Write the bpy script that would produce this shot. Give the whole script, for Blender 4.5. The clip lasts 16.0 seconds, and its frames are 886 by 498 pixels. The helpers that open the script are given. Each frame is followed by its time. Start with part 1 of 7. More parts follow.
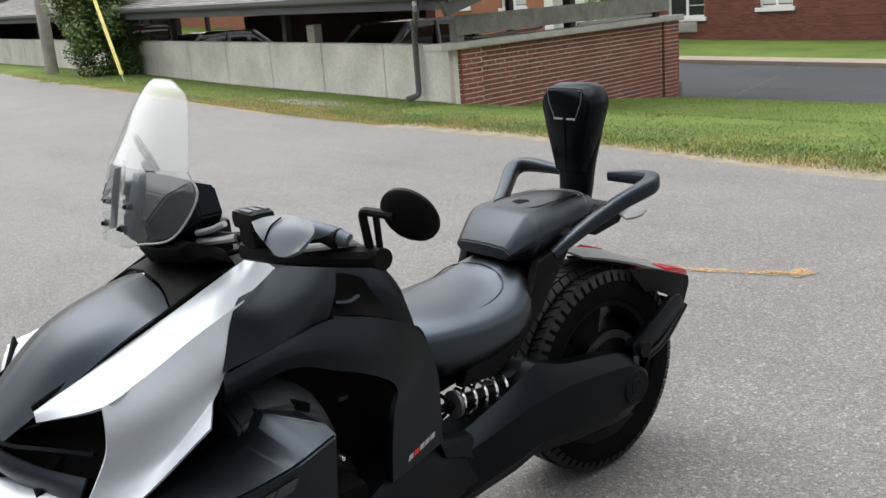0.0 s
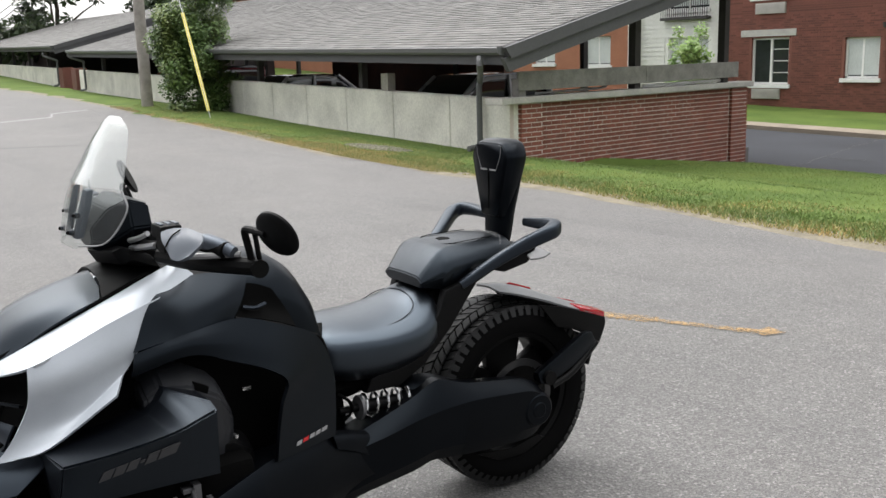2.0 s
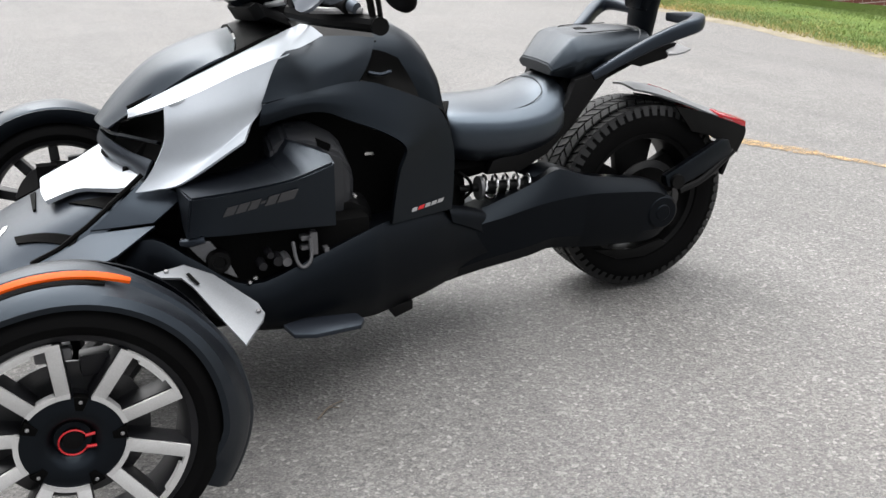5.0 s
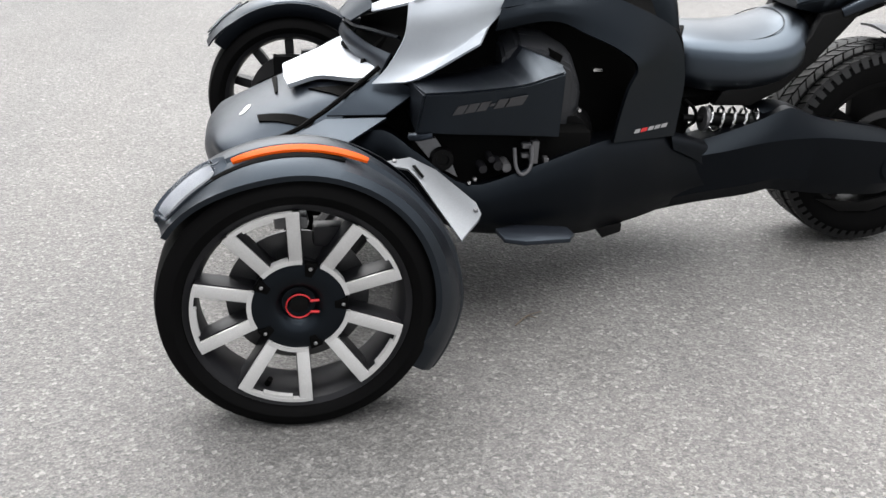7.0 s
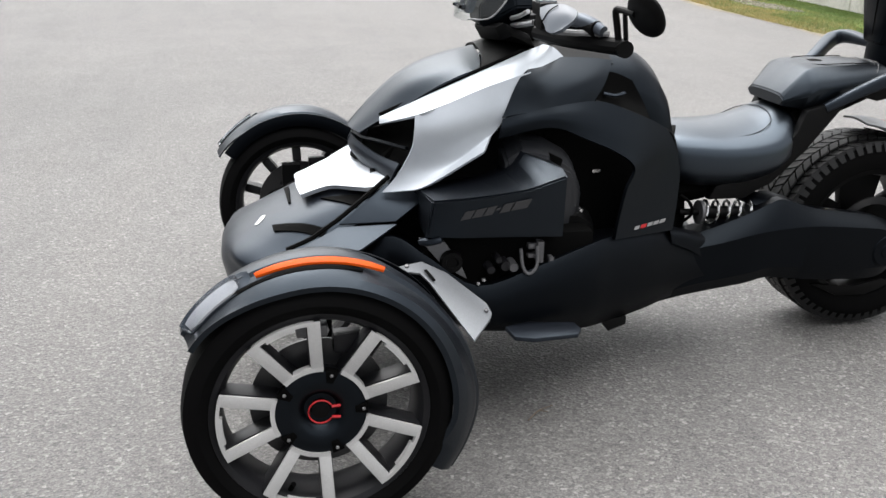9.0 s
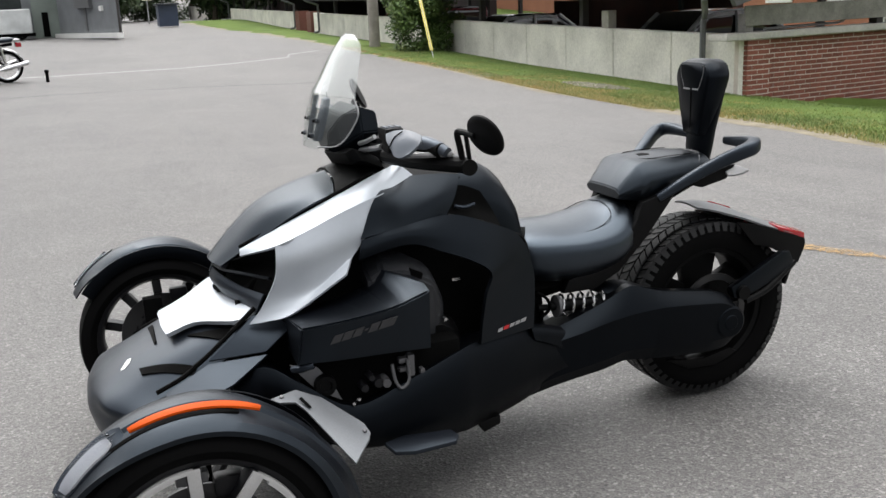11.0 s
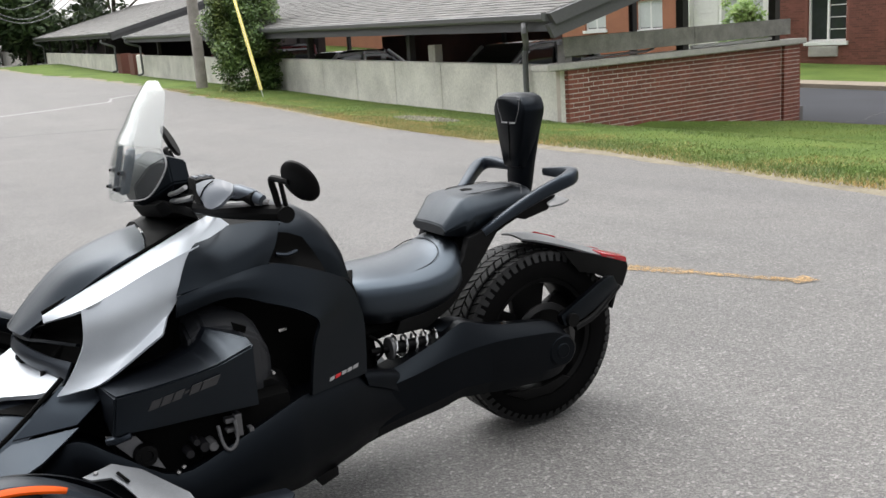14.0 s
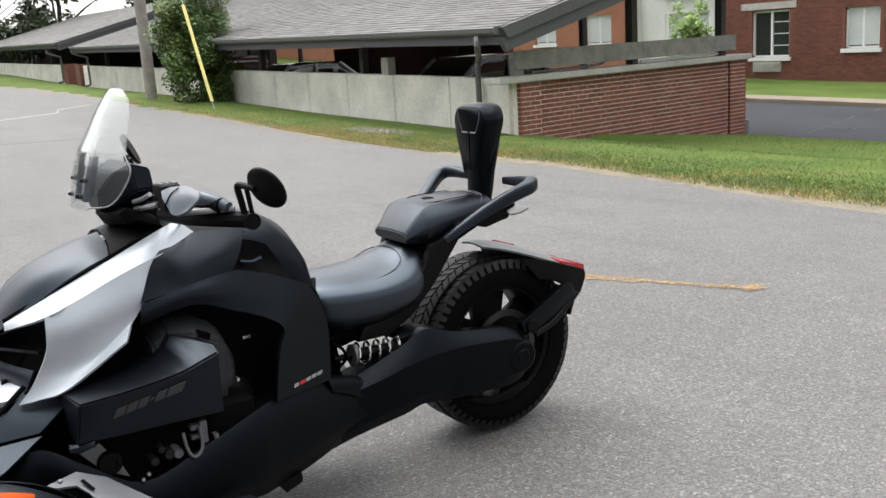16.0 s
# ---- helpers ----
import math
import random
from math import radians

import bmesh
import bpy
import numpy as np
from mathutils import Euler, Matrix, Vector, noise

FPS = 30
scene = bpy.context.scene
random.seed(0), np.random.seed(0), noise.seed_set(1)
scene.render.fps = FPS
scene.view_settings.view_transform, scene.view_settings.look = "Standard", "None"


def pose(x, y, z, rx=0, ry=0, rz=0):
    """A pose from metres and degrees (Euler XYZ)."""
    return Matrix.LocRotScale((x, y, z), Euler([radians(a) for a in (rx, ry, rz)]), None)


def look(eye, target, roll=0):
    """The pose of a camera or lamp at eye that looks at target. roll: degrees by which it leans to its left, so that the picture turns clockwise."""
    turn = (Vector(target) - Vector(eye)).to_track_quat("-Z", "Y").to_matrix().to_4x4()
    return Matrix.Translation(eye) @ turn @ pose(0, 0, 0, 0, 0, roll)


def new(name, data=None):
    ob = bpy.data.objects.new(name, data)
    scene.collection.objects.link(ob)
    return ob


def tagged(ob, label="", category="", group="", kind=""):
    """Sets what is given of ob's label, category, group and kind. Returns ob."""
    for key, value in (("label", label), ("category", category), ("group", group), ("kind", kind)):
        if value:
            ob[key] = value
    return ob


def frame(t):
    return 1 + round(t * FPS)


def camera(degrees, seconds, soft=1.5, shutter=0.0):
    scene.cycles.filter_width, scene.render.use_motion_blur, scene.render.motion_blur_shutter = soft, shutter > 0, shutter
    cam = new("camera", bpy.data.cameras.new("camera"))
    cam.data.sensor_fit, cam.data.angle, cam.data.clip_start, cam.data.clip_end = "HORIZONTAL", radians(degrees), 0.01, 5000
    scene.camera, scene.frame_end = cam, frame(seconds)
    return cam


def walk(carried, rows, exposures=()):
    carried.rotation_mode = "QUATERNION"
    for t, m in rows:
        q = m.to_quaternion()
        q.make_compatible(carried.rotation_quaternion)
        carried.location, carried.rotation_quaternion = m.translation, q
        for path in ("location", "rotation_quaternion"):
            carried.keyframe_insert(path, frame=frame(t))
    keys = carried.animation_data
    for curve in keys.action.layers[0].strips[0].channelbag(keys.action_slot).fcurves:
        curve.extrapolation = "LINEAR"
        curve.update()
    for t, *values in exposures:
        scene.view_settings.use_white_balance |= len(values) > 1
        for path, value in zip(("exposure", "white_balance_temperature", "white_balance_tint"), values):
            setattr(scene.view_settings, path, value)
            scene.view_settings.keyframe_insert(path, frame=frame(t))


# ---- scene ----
cam = camera(50.0, 16.0)

PATH = [
    (0, (-1.914, -1.736, 1.395), (-0.676, -0.25, 0.886), -4.4),
    (0.5, (-1.824, -1.889, 1.402), (-0.606, -0.369, 0.945), -3.0),
    (1, (-1.872, -2.056, 1.401), (-0.692, -0.503, 0.958), -2.9),
    (1.5, (-1.876, -2.208, 1.393), (-0.699, -0.644, 0.977), -0.9),
    (2, (-1.796, -2.3, 1.405), (-0.675, -0.692, 1.006), -1.6),
    (2.5, (-1.692, -2.363, 1.37), (-0.621, -0.742, 0.895), -0.4),
    (3, (-1.648, -2.398, 1.334), (-0.598, -0.789, 0.776), -1.3),
    (3.2, (-1.639, -2.405, 1.319), (-0.604, -0.795, 0.737), -1.1),
    (5.3, (-1.741, -2.43, 1.248), (-1.023, -0.709, 0.526), 0.7),
    (5.5, (-1.755, -2.437, 1.243), (-1.067, -0.705, 0.516), 1.1),
    (6, (-1.78, -2.444, 1.231), (-1.182, -0.687, 0.486), 2.0),
    (6.5, (-1.8, -2.443, 1.213), (-1.297, -0.679, 0.416), 2.7),
    (7, (-1.822, -2.44, 1.195), (-1.415, -0.67, 0.358), 3.0),
    (7.5, (-1.842, -2.45, 1.197), (-1.508, -0.674, 0.341), 3.4),
    (8, (-1.851, -2.463, 1.223), (-1.514, -0.654, 0.44), 2.0),
    (8.5, (-1.86, -2.487, 1.247), (-1.49, -0.65, 0.548), 1.0),
    (9, (-1.871, -2.492, 1.261), (-1.448, -0.656, 0.59), 1.0),
    (9.5, (-1.924, -2.493, 1.309), (-1.392, -0.656, 0.722), -1.4),
    (10, (-1.901, -2.528, 1.345), (-1.287, -0.703, 0.805), -2.5),
    (10.2, (-1.899, -2.535, 1.354), (-1.266, -0.71, 0.834), -2.5),
    (12.3, (-1.832, -2.512, 1.352), (-0.96, -0.78, 0.864), -3.7),
    (12.5, (-1.826, -2.509, 1.354), (-0.925, -0.791, 0.869), -3.9),
    (13, (-1.812, -2.498, 1.36), (-0.862, -0.802, 0.892), -4.0),
    (13.5, (-1.809, -2.495, 1.363), (-0.816, -0.821, 0.905), -4.1),
    (14, (-1.807, -2.495, 1.361), (-0.796, -0.828, 0.914), -4.0),
    (14.5, (-1.812, -2.501, 1.362), (-0.786, -0.843, 0.914), -3.7),
    (15, (-1.82, -2.507, 1.364), (-0.765, -0.864, 0.933), -3.9),
    (15.5, (-1.839, -2.509, 1.36), (-0.769, -0.876, 0.928), -3.8),
    (16, (-1.854, -2.508, 1.355), (-0.754, -0.894, 0.928), -3.5),
]
walk(cam, [(t, look(eye, target, roll)) for t, eye, target, roll in PATH], exposures=[(0, 1.68), (1.5, 1.60), (3.2, 1.95), (5.4, 2.17), (7, 2.28), (8.5, 2.08), (10, 1.80), (12.4, 1.55), (13.1, 1.74), (14, 1.74), (16, 1.73)])

# ---- world and light: bright overcast ----
world = bpy.data.worlds.new("overcast_sky")
scene.world = world
world.use_nodes = True
wn, wl = world.node_tree.nodes, world.node_tree.links
sky = wn.new("ShaderNodeTexSky")
sky.sky_type = "NISHITA"
sky.sun_disc = False
sky.sun_elevation, sky.sun_rotation = radians(55), radians(-12)
sky.air_density, sky.dust_density, sky.ozone_density = 1.0, 4.0, 1.0
pale = wn.new("ShaderNodeHueSaturation")
pale.inputs["Saturation"].default_value = 0.12
wl.new(sky.outputs[0], pale.inputs["Color"])
wl.new(pale.outputs[0], wn["Background"].inputs[0])
wn["Background"].inputs[1].default_value = 0.10
sun = new("sun", bpy.data.lights.new("sun", "SUN"))
sun.data.energy, sun.data.angle, sun.data.color = 1.2, radians(70), (1.0, 0.985, 0.965)
sun.matrix_world = look((1.2, -1.2, 12), (0, 0, 0))

# ---- materials ----
def nodes_of(name):
    m = bpy.data.materials.new(name)
    m.use_nodes = True
    n, l = m.node_tree.nodes, m.node_tree.links
    return m, n, l, n["Principled BSDF"]


def tex_noise(n, l, vec, scale, detail=4.0, rough=0.55):
    t = n.new("ShaderNodeTexNoise")
    t.inputs["Scale"].default_value, t.inputs["Detail"].default_value, t.inputs["Roughness"].default_value = scale, detail, rough
    l.new(vec, t.inputs["Vector"])
    return t.outputs["Fac"]


def ramp(n, l, fac, stops):
    r = n.new("ShaderNodeValToRGB")
    e = r.color_ramp.elements
    while len(e) < len(stops):
        e.new(0.5)
    for k, (p, c) in zip(e, stops):
        k.position, k.color = p, (*c, 1)
    l.new(fac, r.inputs[0])
    return r.outputs[0]


def mix(n, l, fac, a, b, how="MIX"):
    m = n.new("ShaderNodeMix")
    m.data_type, m.blend_type = "RGBA", how
    for sock, v in ((m.inputs[0], fac), (m.inputs[6], a), (m.inputs[7], b)):
        if isinstance(v, (int, float)):
            sock.default_value = v
        elif isinstance(v, tuple):
            sock.default_value = (*v, 1)
        else:
            l.new(v, sock)
    return m.outputs[2]


def bump(n, l, height, bsdf, strength, distance):
    b = n.new("ShaderNodeBump")
    b.inputs["Strength"].default_value, b.inputs["Distance"].default_value = strength, distance
    l.new(height, b.inputs["Height"])
    l.new(b.outputs[0], bsdf.inputs["Normal"])


def grainy(name, base, rough=0.6, metal=0.0, var=0.25, big=1.5, small=40.0, relief=0.0, rvar=0.12, island=0.0, spec=0.5, tint=None):
    """A surface with stains at one scale and grain at another."""
    m, n, l, b = nodes_of(name)
    co = n.new("ShaderNodeTexCoord").outputs["Object"]
    dark = tuple(c * (1 - var) for c in base)
    light = tuple(min(1, c * (1 + var)) for c in (tint or base))
    f1, f2 = tex_noise(n, l, co, big, 5), tex_noise(n, l, co, small, 3)
    col = ramp(n, l, f1, [(0.3, dark), (0.7, light)])
    col = mix(n, l, 0.5 * var + 0.1, col, ramp(n, l, f2, [(0.3, tuple(c * 0.5 for c in base)), (0.7, tuple(min(1, c * 1.5) for c in base))]))
    if island:
        r = n.new("ShaderNodeNewGeometry").outputs["Random Per Island"]
        o = n.new("ShaderNodeObjectInfo").outputs["Random"]
        a = n.new("ShaderNodeMath")
        a.operation = "ADD"
        l.new(r, a.inputs[0]), l.new(o, a.inputs[1])
        fr = n.new("ShaderNodeMath")
        fr.operation = "FRACT"
        l.new(a.outputs[0], fr.inputs[0])
        col = mix(n, l, 1.0, col, ramp(n, l, fr.outputs[0], [(0.0, (1 - island,) * 3), (1.0, (1 + island * 0.6,) * 3)]), "MULTIPLY")
    l.new(col, b.inputs["Base Color"])
    rr = n.new("ShaderNodeMapRange")
    rr.inputs["To Min"].default_value, rr.inputs["To Max"].default_value = max(0.02, rough - rvar), min(1, rough + rvar)
    l.new(f1, rr.inputs["Value"])
    l.new(rr.outputs[0], b.inputs["Roughness"])
    b.inputs["Metallic"].default_value = metal
    b.inputs["Specular IOR Level"].default_value = spec
    if relief:
        bump(n, l, f2, b, 0.5, relief)
    return m


def asphalt_material():
    m, n, l, b = nodes_of("worn_asphalt")
    co = n.new("ShaderNodeTexCoord").outputs["Object"]

    def stones(scale, stops):
        v = n.new("ShaderNodeTexVoronoi")
        v.inputs["Scale"].default_value = scale
        l.new(co, v.inputs["Vector"])
        q = n.new("ShaderNodeSeparateColor")
        l.new(v.outputs["Color"], q.inputs[0])
        return v, ramp(n, l, q.outputs[0], stops)

    v, coarse = stones(120, [(0.0, (0.044, 0.044, 0.044)), (0.30, (0.072, 0.070, 0.069)), (0.70, (0.105, 0.103, 0.101)), (0.92, (0.140, 0.137, 0.134)), (1.0, (0.26, 0.255, 0.25))])
    _, fine = stones(260, [(0.0, (0.042, 0.042, 0.042)), (0.55, (0.092, 0.090, 0.089)), (1.0, (0.20, 0.196, 0.192))])
    col = mix(n, l, 0.45, coarse, fine)
    big = tex_noise(n, l, co, 0.35, 6, 0.6)
    col = mix(n, l, 1.0, col, ramp(n, l, big, [(0.3, (0.90, 0.90, 0.90)), (0.7, (1.08, 1.075, 1.07))]), "MULTIPLY")
    way = n.new("ShaderNodeMapping")
    way.inputs["Scale"].default_value, way.inputs["Rotation"].default_value = (1.6, 0.22, 1), (0, 0, 0.35)
    l.new(co, way.inputs["Vector"])
    drag = tex_noise(n, l, way.outputs[0], 1.3, 5, 0.65)
    col = mix(n, l, 1.0, col, ramp(n, l, drag, [(0.30, (0.87, 0.87, 0.875)), (0.46, (1.0, 1.0, 1.0)), (0.7, (1.04, 1.03, 1.02))]), "MULTIPLY")
    # darker at low x: lens falloff put into the colour, mixed with asphalt tone
    pos = n.new("ShaderNodeSeparateXYZ")
    l.new(co, pos.inputs[0])
    falloff = n.new("ShaderNodeMapRange")
    falloff.inputs["From Min"].default_value, falloff.inputs["From Max"].default_value = -4.0, 4.0
    l.new(pos.outputs[0], falloff.inputs["Value"])
    worn = n.new("ShaderNodeMath")
    worn.operation = "MULTIPLY_ADD"
    worn.inputs[1].default_value = 0.5
    l.new(big, worn.inputs[0]), l.new(falloff.outputs[0], worn.inputs[2])
    col = mix(n, l, 1.0, col, ramp(n, l, worn.outputs[0], [(0.25, (0.88, 0.88, 0.88)), (1.0, (1.17, 1.16, 1.15))]), "MULTIPLY")
    mid = tex_noise(n, l, co, 2.2, 5, 0.6)
    col = mix(n, l, 1.0, col, ramp(n, l, mid, [(0.25, (0.90, 0.895, 0.89)), (0.75, (1.07, 1.07, 1.07))]), "MULTIPLY")
    l.new(col, b.inputs["Base Color"])
    b.inputs["Roughness"].default_value = 0.74
    bump(n, l, v.outputs["Distance"], b, 0.6, 0.005)
    return m


def leafy(name, dark, light, rough=0.5):
    m, n, l, b = nodes_of(name)
    r = n.new("ShaderNodeNewGeometry").outputs["Random Per Island"]
    col = ramp(n, l, r, [(0.0, dark), (1.0, light)])
    spot = tex_noise(n, l, n.new("ShaderNodeTexCoord").outputs["Object"], 0.9, 4, 0.6)
    col = mix(n, l, 1.0, col, ramp(n, l, spot, [(0.30, (0.78, 0.86, 0.80)), (0.5, (1.0, 1.0, 1.0)), (0.68, (1.45, 1.12, 1.15))]), "MULTIPLY")
    l.new(col, b.inputs["Base Color"])
    b.inputs["Roughness"].default_value = rough
    b.inputs["Subsurface Weight"].default_value = 0.0
    return m


def clear(name, tint=(1, 1, 1), rough=0.0, ior=1.45):
    m, n, l, b = nodes_of(name)
    b.inputs["Base Color"].default_value = (*tint, 1)
    b.inputs["Transmission Weight"].default_value = 1
    b.inputs["Roughness"].default_value, b.inputs["IOR"].default_value = rough, ior
    return m


ASPHALT = asphalt_material()
CONCRETE = grainy("weathered_concrete", (0.66, 0.64, 0.585), 0.85, var=0.24, big=1.3, small=25, relief=0.004)
COPING = grainy("grey_coping_stone", (0.40, 0.39, 0.36), 0.8, var=0.2, big=3, small=30, relief=0.004)
MORTAR = grainy("pale_mortar", (0.52, 0.46, 0.41), 0.9, var=0.15, big=4, small=60)
BRICK = grainy("red_brick", (0.185, 0.062, 0.042), 0.85, var=0.22, big=6, small=70, relief=0.003, island=0.20)
BRICK_FAR = grainy("red_brick_facade", (0.165, 0.062, 0.045), 0.85, var=0.15, big=1, small=20, relief=0.003, island=0.30)
BRICK_ORANGE = grainy("orange_brick", (0.32, 0.135, 0.078), 0.85, var=0.15, big=1, small=20)
SHINGLE = grainy("grey_asphalt_shingle", (0.150, 0.147, 0.141), 0.9, var=0.2, big=1.5, small=60, relief=0.004, island=0.22)
FASCIA = grainy("grey_painted_fascia", (0.075, 0.075, 0.079), 0.6, var=0.1, big=2, small=30)
GUTTER = grainy("grey_painted_gutter", (0.11, 0.112, 0.116), 0.45, var=0.1, big=3, small=30)
DARK_PAINT = grainy("dark_painted_timber", (0.035, 0.032, 0.03), 0.7, var=0.3, big=2, small=30)
OLD_WOOD = grainy("weathered_grey_wood", (0.22, 0.21, 0.195), 0.85, var=0.4, big=4, small=50, relief=0.003)
POLE_WOOD = grainy("grey_pole_wood", (0.27, 0.25, 0.225), 0.85, var=0.25, big=5, small=60, relief=0.003)
YELLOW = grainy("yellow_plastic", (0.62, 0.54, 0.13), 0.5, var=0.1, big=4, small=30)
SIDING = grainy("white_siding", (0.72, 0.72, 0.68), 0.6, var=0.06, big=1, small=20)
WHITE = grainy("white_paint", (0.75, 0.75, 0.73), 0.5, var=0.06, big=3, small=30)
GLASS_DARK = grainy("window_glass", (0.03, 0.035, 0.035), 0.06, var=0.3, big=0.8, small=5, rvar=0.03, spec=0.8)
BLIND = grainy("pale_window_blind", (0.5, 0.53, 0.52), 0.5, var=0.1, big=2, small=20)
STEEL = grainy("grey_steel", (0.42, 0.42, 0.43), 0.4, 0.9, var=0.15)
SOIL = grainy("dry_verge_soil", (0.165, 0.143, 0.102), 0.95, var=0.5, big=5, small=40, relief=0.01)
TURF = grainy("green_turf", (0.070, 0.115, 0.025), 0.95, var=0.3, big=0.7, small=25, relief=0.01, spec=0.1, tint=(0.088, 0.117, 0.030))
GRASS = leafy("grass_blades", (0.102, 0.165, 0.038), (0.205, 0.270, 0.080))
GRASS_DRY = leafy("dry_grass_blades", (0.24, 0.220, 0.070), (0.44, 0.370, 0.160))
LEAF = leafy("shrub_leaves", (0.03, 0.07, 0.014), (0.13, 0.21, 0.05))
LEAF_LIGHT = leafy("pale_shrub_leaves", (0.14, 0.24, 0.05), (0.26, 0.40, 0.10))
LEAF_FAR = leafy("tree_leaves", (0.018, 0.04, 0.012), (0.06, 0.10, 0.03))
BARK = grainy("bark", (0.10, 0.08, 0.06), 0.9, var=0.3, big=4, small=40, relief=0.01)

# ---- mesh helpers ----
def smoothstep(a, b, v):
    u = min(1.0, max(0.0, (v - a) / (b - a)))
    return u * u * (3 - 2 * u)


def ground_z(x, y):
    """The lot is flat here, climbs gently along the wall and falls away beside the carport's end wall; crown and dip
    fit the view.
    """
    rise = 0.018 * min(max(0.0, y - 7.5), 52.5)
    drop = -0.105 * min(max(x - 7.0, 0.0), 7.0) * (1 - smoothstep(30.0, 60.0, y))
    # rise shaped to meet the rear wheel where the view puts it
    crown = 0.056 * smoothstep(-1.75, -0.05, x) * (1 - smoothstep(2.6, 4.4, x)) * (1 - smoothstep(4.0, 8.0, y)) * smoothstep(-7.0, -4.0, y)
    dip = -0.085 * smoothstep(5.2, 6.8, x) * (1 - smoothstep(14.0, 22.0, y)) - 0.11 * smoothstep(6.8, 8.4, x) * (1 - smoothstep(9.0, 11.5, x)) * (1 - smoothstep(9.0, 12.0, y))
    return rise + drop + crown + dip


def finish(name, bm, material, smooth=True, angle=35):
    me = bpy.data.meshes.new(name)
    bm.normal_update()
    bm.to_mesh(me)
    bm.free()
    for m in material if isinstance(material, (list, tuple)) else [material]:
        me.materials.append(m)
    if smooth:
        me.polygons.foreach_set("use_smooth", [True] * len(me.polygons))
        me.set_sharp_from_angle(angle=radians(angle))
    return me


def part(name, bm, material, parent=None, label="", smooth=True, angle=35):
    """Links a bmesh as one mesh object, under a thing or under a part."""
    ob = new(name, finish(name, bm, material, smooth, angle))
    if parent:
        ob.parent = parent
    if label:
        tagged(ob, label)
    return ob


def thing(name, label, category, group="", kind=""):
    return tagged(new(name), label, category, group, kind)


def add_box(bm, x0, x1, y0, y1, z0, z1, m=None, bevel=0.0):
    vs = [bm.verts.new((x, y, z)) for x in (x0, x1) for y in (y0, y1) for z in (z0, z1)]
    fs = [bm.faces.new([vs[i] for i in q]) for q in ((0, 1, 3, 2), (4, 6, 7, 5), (0, 4, 5, 1), (2, 3, 7, 6), (0, 2, 6, 4), (1, 5, 7, 3))]
    if bevel:
        es = list({e for f in fs for e in f.edges})
        r = bmesh.ops.bevel(bm, geom=es, offset=bevel, segments=2, affect="EDGES", profile=0.6)
        vs = list({v for f in r["faces"] for v in f.verts} | {v for v in vs if v.is_valid})
    if m is not None:
        bmesh.ops.transform(bm, matrix=m, verts=[v for v in vs if v.is_valid])
    return vs


def box_bm(*a, **k):
    bm = bmesh.new()
    add_box(bm, *a, **k)
    return bm


def add_rings(bm, rings, closed=True, caps=True):
    """Skins rows of points of equal count into one surface."""
    vr = [[bm.verts.new(p) for p in r] for r in rings]
    n = len(vr[0])
    for a, b in zip(vr, vr[1:]):
        for i in range(n if closed else n - 1):
            j = (i + 1) % n
            bm.faces.new((a[i], a[j], b[j], b[i]))
    if caps and closed:
        bm.faces.new(list(reversed(vr[0])))
        bm.faces.new(vr[-1])
    return vr


def frame_axes(d):
    d = Vector(d).normalized()
    u = d.cross(Vector((0, 0, 1)))
    if u.length < 1e-4:
        u = Vector((1, 0, 0))
    u.normalize()
    return d, u, u.cross(d)


def add_tube(bm, pts, r, seg=10, caps=True):
    """A round bar along points; r a number or one for each point."""
    pts = [Vector(p) for p in pts]
    rs = r if isinstance(r, (list, tuple)) else [r] * len(pts)
    rings = []
    for i, p in enumerate(pts):
        d = (pts[min(i + 1, len(pts) - 1)] - pts[max(i - 1, 0)])
        d, u, v = frame_axes(d)
        rings.append([p + rs[i] * (math.cos(a) * u + math.sin(a) * v) for a in (2 * math.pi * k / seg for k in range(seg))])
    add_rings(bm, rings, True, caps)


def tube_bm(pts, r, seg=10):
    bm = bmesh.new()
    add_tube(bm, pts, r, seg)
    return bm


def spline(pts, n):
    """A smooth curve through points, n steps to a stretch."""
    P = [Vector(p) for p in pts]
    P = [2 * P[0] - P[1]] + P + [2 * P[-1] - P[-2]]
    out = []
    for i in range(1, len(P) - 2):
        a, b, c, d = P[i - 1:i + 3]
        for k in range(n):
            t = k / n
            out.append(0.5 * (2 * b + (c - a) * t + (2 * a - 5 * b + 4 * c - d) * t * t + (3 * b - a - 3 * c + d) * t ** 3))
    out.append(P[-2])
    return out


def add_lathe(bm, prof, centre, axis="y", seg=48):
    """Turns a profile of (along, radius) round an axis through centre."""
    c = Vector(centre)
    rings = []
    for s, r in prof:
        ring = []
        for k in range(seg):
            a = 2 * math.pi * k / seg
            ca, sa = r * math.cos(a), r * math.sin(a)
            ring.append(c + Vector({"y": (ca, s, sa), "x": (s, ca, sa), "z": (ca, sa, s)}[axis]))
        rings.append(ring)
    vr = [[bm.verts.new(p) for p in r] for r in rings]
    for a, b in zip(vr, vr[1:]):
        for i in range(seg):
            bm.faces.new((a[i], a[(i + 1) % seg], b[(i + 1) % seg], b[i]))
    return vr


def lathe_bm(prof, centre, axis="y", seg=48):
    bm = bmesh.new()
    add_lathe(bm, prof, centre, axis, seg)
    bmesh.ops.recalc_face_normals(bm, faces=bm.faces)
    return bm


